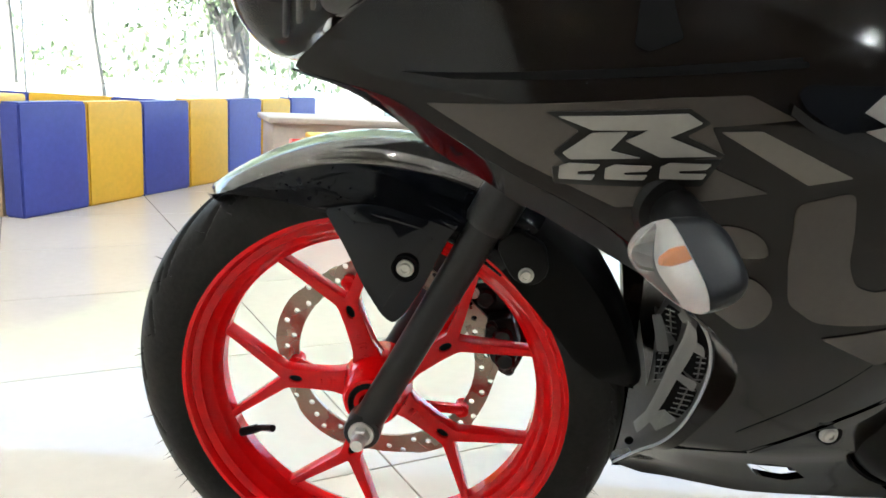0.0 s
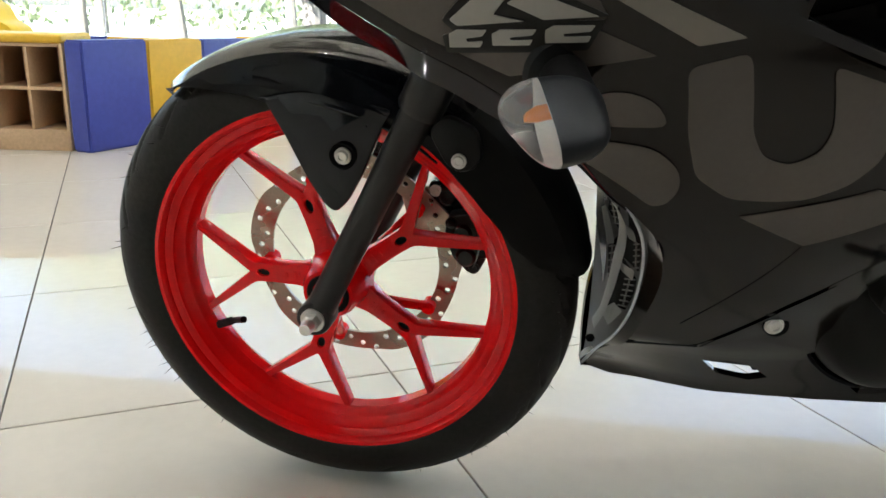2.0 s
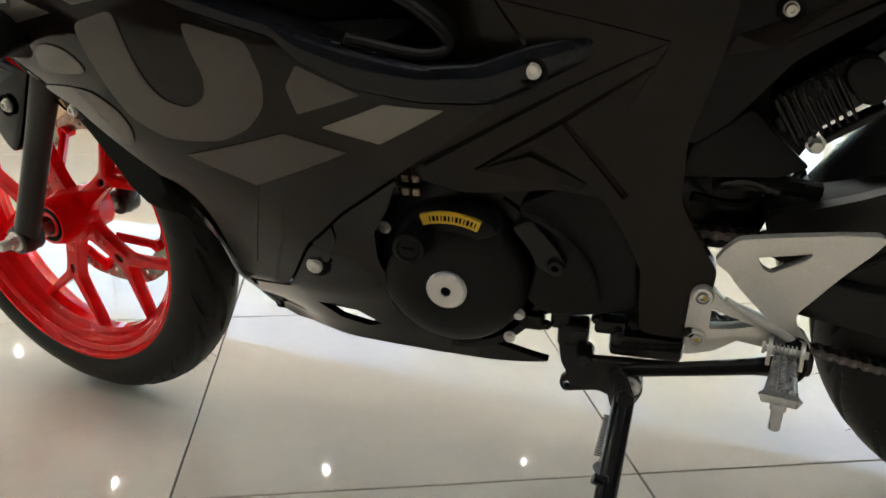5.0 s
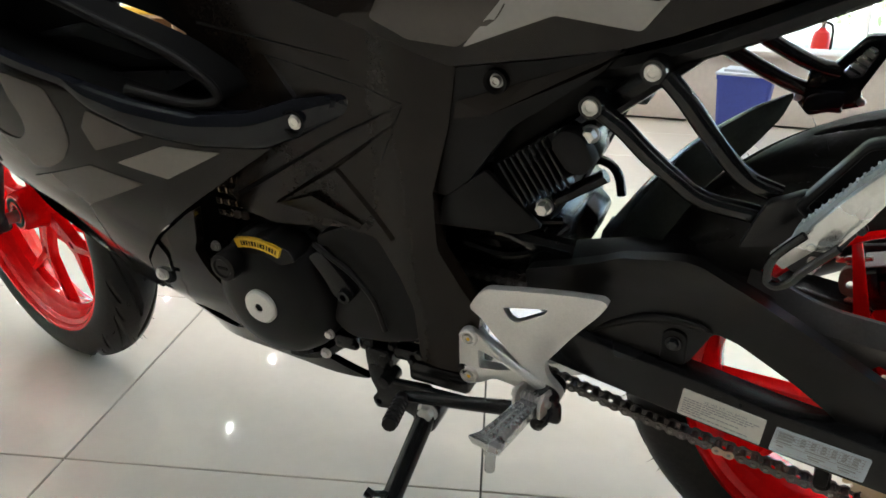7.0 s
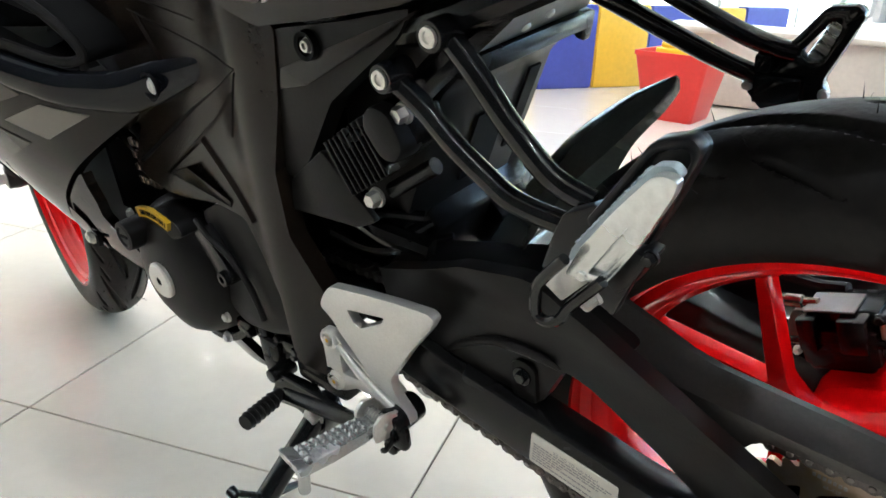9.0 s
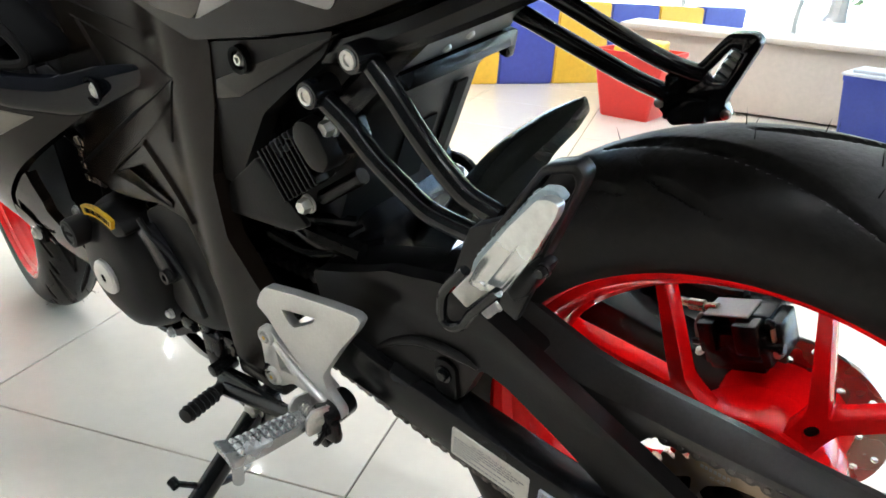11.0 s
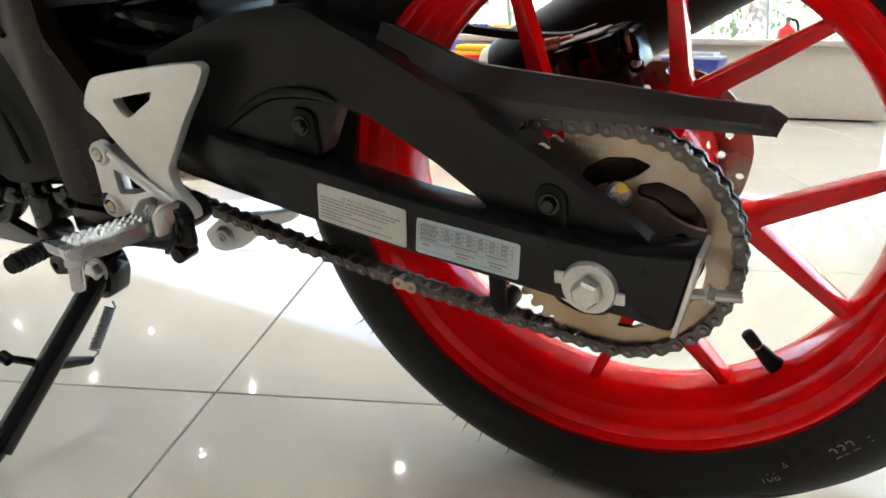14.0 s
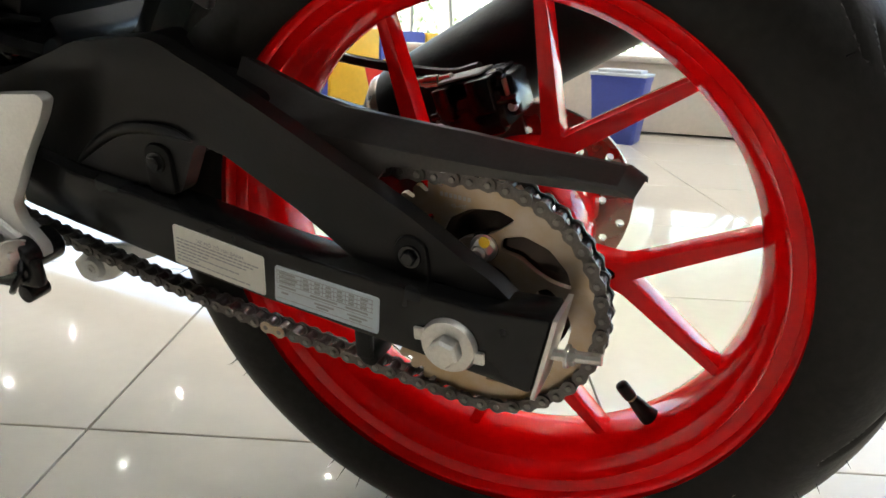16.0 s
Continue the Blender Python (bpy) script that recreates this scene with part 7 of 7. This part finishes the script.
def chain_guard():
    m = Matrix.Translation((0.010, -0.0175, 0.0055))
    crease = [(1.105, 0.414), (1.163, 0.402), (1.206, 0.398), (1.250, 0.394), (1.292, 0.391), (1.331, 0.3885), (1.368, 0.3875), (1.390, 0.3845)]
    side = crease + [(1.398, 0.3805), (1.320, 0.3825), (1.238, 0.3830), (1.230, 0.380), (1.215, 0.361), (1.190, 0.368), (1.130, 0.398)]
    ob = part("chain_guard", prism(rounded(side, 0.002, 2), -0.071, -0.067, 0.0008), GUARDP, bike, "matt black plastic chain guard", matrix=m)
    ridge = [(1.108, 0.446), (1.148, 0.430), (1.170, 0.4205), (1.192, 0.4150), (1.241, 0.4095), (1.286, 0.4050), (1.335, 0.3985), (1.390, 0.3940)]
    low = [(1.105, 0.4145), (1.140, 0.4070), (1.163, 0.4025), (1.190, 0.3998), (1.241, 0.3952), (1.286, 0.3918), (1.331, 0.3890), (1.388, 0.3852)]
    top = bmesh.new()
    rows = [[top.verts.new(p) for p in ((lx, -0.0712, lz), (lx, -0.0695, lz + 0.002), (rx, -0.0515, rz), (rx + 0.001, -0.045, rz - 0.001), (rx + 0.001, -0.040, rz - 0.008))] for (lx, lz), (rx, rz) in zip(low, ridge)]
    rows.append([top.verts.new(p) for p in ((1.3985, -0.0705, 0.3800), (1.3990, -0.068, 0.3815), (1.4020, -0.0515, 0.3865), (1.4020, -0.045, 0.386), (1.4010, -0.040, 0.380))])
    for p, q in zip(rows, rows[1:]):
        for k in range(4):
            top.faces.new((p[k], p[k + 1], q[k + 1], q[k]))
    bmesh.ops.solidify(top, geom=top.faces[:], thickness=0.0025)
    part("top_face", top, GUARDP, ob, angle=25, matrix=m)


chain_guard()


# rear caliper, hugger, muffler
def rear_caliper():
    m = Matrix.Translation((1.249, 0.070, 0.394)) @ Matrix.Rotation(radians(-17), 4, "Y") @ Matrix.Scale(0.80, 4)
    ob = part("rear_caliper", joined(box(0, 0, -0.010, 0.074, 0.066, 0.040, 0.006, 2), box(0.004, 0.006, 0.014, 0.066, 0.050, 0.026, 0.005), box(0.0, -0.024, -0.022, 0.062, 0.020, 0.026, 0.005), box(0.040, 0.0, 0.0, 0.018, 0.044, 0.044, 0.005)), SATIN, bike, "black two-piece rear brake caliper", matrix=m)
    for x, w in ((-0.026, 0.018), (0.016, 0.026)):
        part("bridge", joined(box(x, -0.033, 0.006, w, 0.014, 0.034, 0.003), box(x, -0.022, 0.021, w, 0.034, 0.008, 0.002)), SATIN, ob, matrix=m)
    part("cover_plate", box(-0.006, -0.008, 0.029, 0.048, 0.040, 0.0025, 0.001), VENT, ob, "grey steel pad cover", matrix=m)
    part("pad_pin", joined(rod((-0.046, -0.030, -0.003), (0.050, -0.030, -0.003), 0.004, 10), rod((0.046, -0.030, -0.003), (0.052, -0.030, -0.003), 0.006, 10)), SATIN, ob, matrix=m)
    for x, z, r in ((0.040, 0.024, 0.005), (0.044, -0.010, 0.0045), (-0.042, -0.016, 0.004)):
        part("bolt", moved(hexbolt(r, 0.006, 1.2), m @ at(x, -0.028, z)), ZINC if z < 0 else SATIN, ob)
    part("pad_spring", box(0.040, -0.024, 0.012, 0.004, 0.006, 0.022, 0.001, 1), GOLD, ob, matrix=m)
    part("banjo", joined(rod((-0.036, -0.010, 0.030), (-0.052, -0.010, 0.032), 0.007, 12), rod((-0.050, -0.010, 0.032), (-0.064, -0.008, 0.034), 0.005, 10), rod((-0.020, -0.010, 0.030), (-0.034, -0.010, 0.030), 0.005, 10)), STEEL, ob, "steel hose fitting", matrix=m)
    part("bracket", prism(rounded([(-0.070, -0.012), (-0.060, 0.006), (-0.030, 0.0), (0.030, -0.022), (0.030, -0.060), (0.015, -0.095), (-0.015, -0.085), (-0.050, -0.045), (-0.070, -0.035)], 0.008), 0.018, 0.028, 0.002, [[(-0.055 + 0.006 * math.cos(t), -0.022 + 0.006 * math.sin(t)) for t in (2 * math.pi * k / 14 for k in range(14))]]), BROWNST, ob, "brown-grey caliper bracket", matrix=m)


rear_caliper()
part("brake_line", tube([(1.00, 0.10, 0.43), (1.10, 0.11, 0.41), (1.20, 0.10, 0.405), (1.24, 0.09, 0.415)], 0.005, 8), MATTE, bike)


def hugger():
    """A pointed mudguard leaf ahead of the rear tyre."""
    line = [(0.955, 0.43), (1.000, 0.497), (1.040, 0.545), (1.085, 0.581), (1.112, 0.597), (1.126, 0.604)]
    bm, rows = bmesh.new(), []
    P = smooth_path([Vector((x, 0, z)) for x, z in line], 5)
    for i, p in enumerate(P):
        d = (P[min(i + 1, len(P) - 1)] - P[max(0, i - 1)]).normalized()
        nrm = Vector((d.z, 0, -d.x))
        f = i / (len(P) - 1)
        w = 0.066 * (1 - f ** 1.35) + 0.0030
        row = []
        for k in range(9):
            a = -1 + 2 * k / 8
            row.append(bm.verts.new(p + nrm * (0.052 * (1 - 0.93 * f ** 1.2) * a * a) + Vector((0, a * w - 0.004, 0))))
        rows.append(row)
    for p, q in zip(rows, rows[1:]):
        for j in range(8):
            bm.faces.new((p[j], p[j + 1], q[j + 1], q[j]))
    bmesh.ops.solidify(bm, geom=bm.faces[:], thickness=0.004)
    part("rear_hugger", bm, FIN, bike, "pointed gloss black rear hugger fender", angle=60)


hugger()
mf = part("muffler", joined(tube([(1.05, 0.182, 0.312), (1.100, 0.184, 0.330), (1.118, 0.185, 0.340), (1.135, 0.185, 0.349), (1.30, 0.185, 0.447), (1.46, 0.185, 0.542), (1.58, 0.183, 0.612), (1.61, 0.182, 0.63)], [0.022, 0.026, 0.044, 0.050, 0.050, 0.050, 0.046, 0.034], 26, 5)), MATTE, bike, "matt black exhaust muffler")
part("collar", tube([(1.100, 0.184, 0.330), (1.108, 0.184, 0.335), (1.114, 0.185, 0.338)], [0.036, 0.046, 0.046], 24, 2), STEEL, mf, "steel muffler collar")
part("exhaust_pipe", tube([(0.50, 0.05, 0.25), (0.70, 0.10, 0.235), (0.85, 0.15, 0.27), (0.98, 0.175, 0.335)], 0.020, 14), STEEL, mf, "steel exhaust pipe")


# pillion footrest hangers
def pillion(s, mid, dx):
    """The near hanger; s is the side, mid the middle plane, dx a shift of the tubes."""
    def q(x, y, z):
        return (x + dx, mid + s * y, z)
    y = 0.152
    face = 0 if s < 0 else 180
    ob = part("pillion_hanger", joined(
        tube([q(1.044, y, 0.652), q(1.061, y, 0.634), q(1.080, y - 0.001, 0.609), q(1.098, y - 0.004, 0.586), q(1.117, y - 0.007, 0.568), q(1.141, y - 0.010, 0.558)], 0.0085, 14, 4),
        tube([q(0.989, y, 0.619), q(1.011, y, 0.604), q(1.034, y - 0.001, 0.582), q(1.059, y - 0.004, 0.561), q(1.083, y - 0.007, 0.545), q(1.127, y - 0.010, 0.537)], 0.0085, 14, 4)), GLOSSB, bike, "gloss black tubular pillion footrest hanger")
    for x, z in ((1.036, 0.658), (0.986, 0.624)):
        part("boss", moved(lathe([(0.0072, -0.010), (0.0102, -0.010), (0.0110, -0.007), (0.0110, 0.016)], 28), Matrix.Translation(q(x, y + 0.004, z)) @ at(0, 0, 0, 0, 0, face)), GLOSSB, ob)
        part("bolt", moved(joined(lathe([(0.0038, -0.010), (0.0042, -0.0118), (0.0068, -0.0118), (0.0073, -0.008)], 22), lathe([(0.0001, -0.0102), (0.0044, -0.0102)], 6)), Matrix.Translation(q(x, y + 0.004, z)) @ at(0, 0, 0, 0, 0, face)), ZINC, ob, "zinc socket bolt")
    link = [(1.111, 0.516), (1.121, 0.543), (1.1285, 0.5595), (1.138, 0.564), (1.155, 0.573), (1.168, 0.566), (1.160, 0.530), (1.135, 0.522)]
    part("link_plate", prism(rounded(link, 0.003), mid + s * 0.155, mid + s * 0.167, 0.0025), BLACKCAST, ob)
    plate = [(1.148, 0.563), (1.1889, 0.6206), (1.2115, 0.6275), (1.2175, 0.6208), (1.215, 0.6125), (1.1887, 0.5545), (1.165, 0.548)]
    pocket = [(1.1565, 0.5625), (1.1915, 0.6150), (1.2095, 0.6200), (1.2110, 0.6130), (1.1865, 0.5590), (1.168, 0.554)]
    part("mount_plate", joined(prism(rounded(plate, 0.005), mid + s * 0.160, mid + s * 0.174, 0.0025, [rounded(pocket, 0.004, 2)]), prism(rounded(plate, 0.006), mid + s * 0.160, mid + s * 0.164)), BLACKCAST, ob, "black cast guard plate with a raised rim")
    fin = [(1.1494, 0.505), (1.1645, 0.4976), (1.1784, 0.5287), (1.193, 0.5548), (1.1776, 0.5560), (1.1593, 0.5335)]
    part("lower_fin", prism(rounded(fin, 0.002, 2), mid + s * 0.160, mid + s * 0.167, 0.0015), BLACKCAST, ob)
    peg = [(1.1539, 0.544), (1.1637, 0.5632), (1.1847, 0.5916), (1.2049, 0.6154), (1.2122, 0.618), (1.2194, 0.6159), (1.2174, 0.6084), (1.2003, 0.5754), (1.1794, 0.544), (1.1664, 0.5435)]
    hollow = [(1.1690, 0.5490), (1.1830, 0.5700), (1.1930, 0.5850), (1.1985, 0.5850), (1.1955, 0.5740), (1.1800, 0.5500)]
    part("pillion_peg", joined(prism(rounded(peg, 0.003), mid + s * 0.1985, mid + s * 0.2035, 0.0012, [rounded(hollow, 0.002, 2)]), prism(rounded(peg, 0.003), mid + s * 0.1962, mid + s * 0.1995)), PEGRUB, ob, "folded silver-grey pillion footpeg")
    rubber = [(1.149, 0.540), (1.1536, 0.5569), (1.1787, 0.5887), (1.2024, 0.6185), (1.2127, 0.6205), (1.2180, 0.6153), (1.2060, 0.605), (1.175, 0.560)]
    part("peg_pad", joined(prism(rounded(rubber, 0.003), mid + s * 0.188, mid + s * 0.1960, 0.001), *[moved(box(0, 0, 0, 0.0020, 0.007, 0.0020, 0.0004, 1), at(1.1566 + 0.0415 * k / 11, mid + s * 0.1915, 0.5610 + 0.0530 * k / 11, 0, 38, 0)) for k in range(12)]), PEGEDGE, ob, "blue-grey serrated footpeg rubber")
    part("peg_channel", tube([(1.1665, mid + s * 0.2000, 0.5500), (1.1800, mid + s * 0.2000, 0.5700), (1.1900, mid + s * 0.2000, 0.5850)], 0.0011, 8, 3), PEGRUB, ob)
    part("peg_boss", moved(lathe([(0.0001, -0.0016), (0.0028, -0.0016), (0.0034, 0.0)], 14), at(1.1655, mid + s * 0.2035, 0.5465)), PEGRUB, ob)
    root = [(1.1371, 0.5293), (1.1542, 0.5501), (1.1700, 0.5438), (1.1489, 0.5213)]
    part("peg_root", prism(rounded(root, 0.0015, 2), mid + s * 0.188, mid + s * 0.200, 0.0015), ALLOY, ob)
    part("hinge_pin", moved(hexbolt(0.0046, 0.010, 1.2), Matrix.Translation((1.1698, mid + s * 0.196, 0.5302)) @ at(0, 0, 0, 30, 40, face)), ZINC, ob)
    part("pivot_block", joined(prism(rounded([(1.166, 0.538), (1.188, 0.560), (1.198, 0.558), (1.186, 0.536), (1.176, 0.528)], 0.002, 2), mid + s * 0.166, mid + s * 0.186, 0.002), moved(hexbolt(0.004, 0.006, 1.2), at(1.1965, mid + s * 0.182, 0.5572))), BLACKCAST, ob)
    loop = [(1.160, 0.560), (1.1468, 0.5447), (1.1403, 0.5338), (1.1390, 0.5173), (1.1463, 0.5131), (1.1560, 0.5188), (1.1640, 0.5308), (1.1839, 0.5533)]
    part("bag_loop", tube([(x, mid + s * 0.212, z) for x, z in loop], 0.0036, 10, 5), GLOSSB, ob, "black helmet loop")


pillion(-1, 0.014, -0.006)


def far_pillion():
    ob = part("pillion_hanger", joined(
        tube([(0.985, 0.038, 0.668), (1.020, 0.062, 0.642), (1.095, 0.116, 0.585), (1.126, 0.136, 0.566), (1.150, 0.138, 0.560)], 0.0085, 14, 4),
        tube([(1.000, 0.036, 0.699), (1.050, 0.074, 0.656), (1.108, 0.114, 0.611), (1.139, 0.132, 0.592), (1.160, 0.138, 0.586)], 0.0085, 14, 4)), GLOSSB, bike, "gloss black tubular pillion footrest hanger")
    plate = [(1.122, 0.553), (1.137, 0.536), (1.190, 0.552), (1.183, 0.566), (1.208, 0.620), (1.202, 0.627), (1.180, 0.625), (1.160, 0.600), (1.143, 0.581), (1.132, 0.573)]
    cut = [(1.163, 0.587), (1.171, 0.580), (1.182, 0.583), (1.193, 0.611), (1.185, 0.615)]
    part("mount_plate", prism(rounded(plate, 0.005), 0.134, 0.145, 0.003, [rounded(cut, 0.003, 2)]), GLOSSB, ob)
    part("clevis", joined(box(1.150, 0.136, 0.556, 0.040, 0.018, 0.026, 0.003), box(1.138, 0.131, 0.578, 0.014, 0.014, 0.016, 0.003)), GLOSSB, ob)
    m = Matrix.Translation((1.184, 0.158, 0.598)) @ Matrix.Rotation(-radians(62), 4, "Y")
    part("pillion_peg", prism(rounded([(-0.040, -0.009), (0.018, -0.009), (0.022, 0.0), (0.018, 0.010), (-0.040, 0.010)], 0.004), -0.008, 0.008, 0.002), PEGRUB, ob, "folded silver-grey pillion footpeg", matrix=m)
    for k in range(6):
        part("peg_tread", box(-0.030 + 0.0085 * k, -0.009, 0, 0.0045, 0.003, 0.017, 0.001, 1), ALLOY, ob, matrix=m)
    for x, z in ((1.124, 0.556), (1.186, 0.556), (1.150, 0.590)):
        part("weld_bead", moved(lathe([(0.0001, -0.004), (0.004, -0.003), (0.005, 0.0)], 10), at(x, 0.134, z)), ZINC, ob)


far_pillion()


# ---- floor tiles ----
TS, TA, TX, TY = 0.6079, radians(29.81), 0.9656, 1.0628
tu, tv = Vector((math.cos(TA), math.sin(TA))), Vector((-math.sin(TA), math.cos(TA)))
tile_bm = box(0, 0, -0.006, TS - 0.003, TS - 0.003, 0.012, 0.0008, 1)
far_bm = bmesh.new()
tile_mesh = None
for i in range(-30, 30):
    for j in range(-30, 30):
        c = Vector((TX, TY)) + tu * (i + 0.5) * TS + tv * (j + 0.5) * TS
        if not (-9.4 < c.x < 6.4 and -1.7 < c.y < 6.9):
            continue
        m = Matrix.Translation((c.x, c.y, FLOOR)) @ Matrix.Rotation(TA, 4, "Z")
        if -3.8 < c.x < 3.4 and -0.85 < c.y < 5.6:
            if tile_mesh is None:
                ob = part("tile", tile_bm.copy(), TILE, floor, smooth=False)
                tile_mesh = ob.data
            else:
                ob = new("tile", tile_mesh)
                ob.parent = floor
            ob.matrix_world = m
        else:
            b = tile_bm.copy()
            moved(b, m)
            me = bpy.data.meshes.new("scrap")
            b.to_mesh(me)
            far_bm.from_mesh(me)
            bpy.data.meshes.remove(me)
            b.free()
for co, no in (((-8.99, 0, 0), (-1, 0, 0)), ((5.99, 0, 0), (1, 0, 0)), ((0, -1.29, 0), (0, -1, 0)), ((0, 6.53, 0), (0, 1, 0))):
    bmesh.ops.bisect_plane(far_bm, geom=far_bm.verts[:] + far_bm.edges[:] + far_bm.faces[:], plane_co=co, plane_no=no, clear_outer=True)
tagged(part("far_tiles", far_bm, TILE, floor, smooth=False), "polished beige tiles further off", kind="stuff")
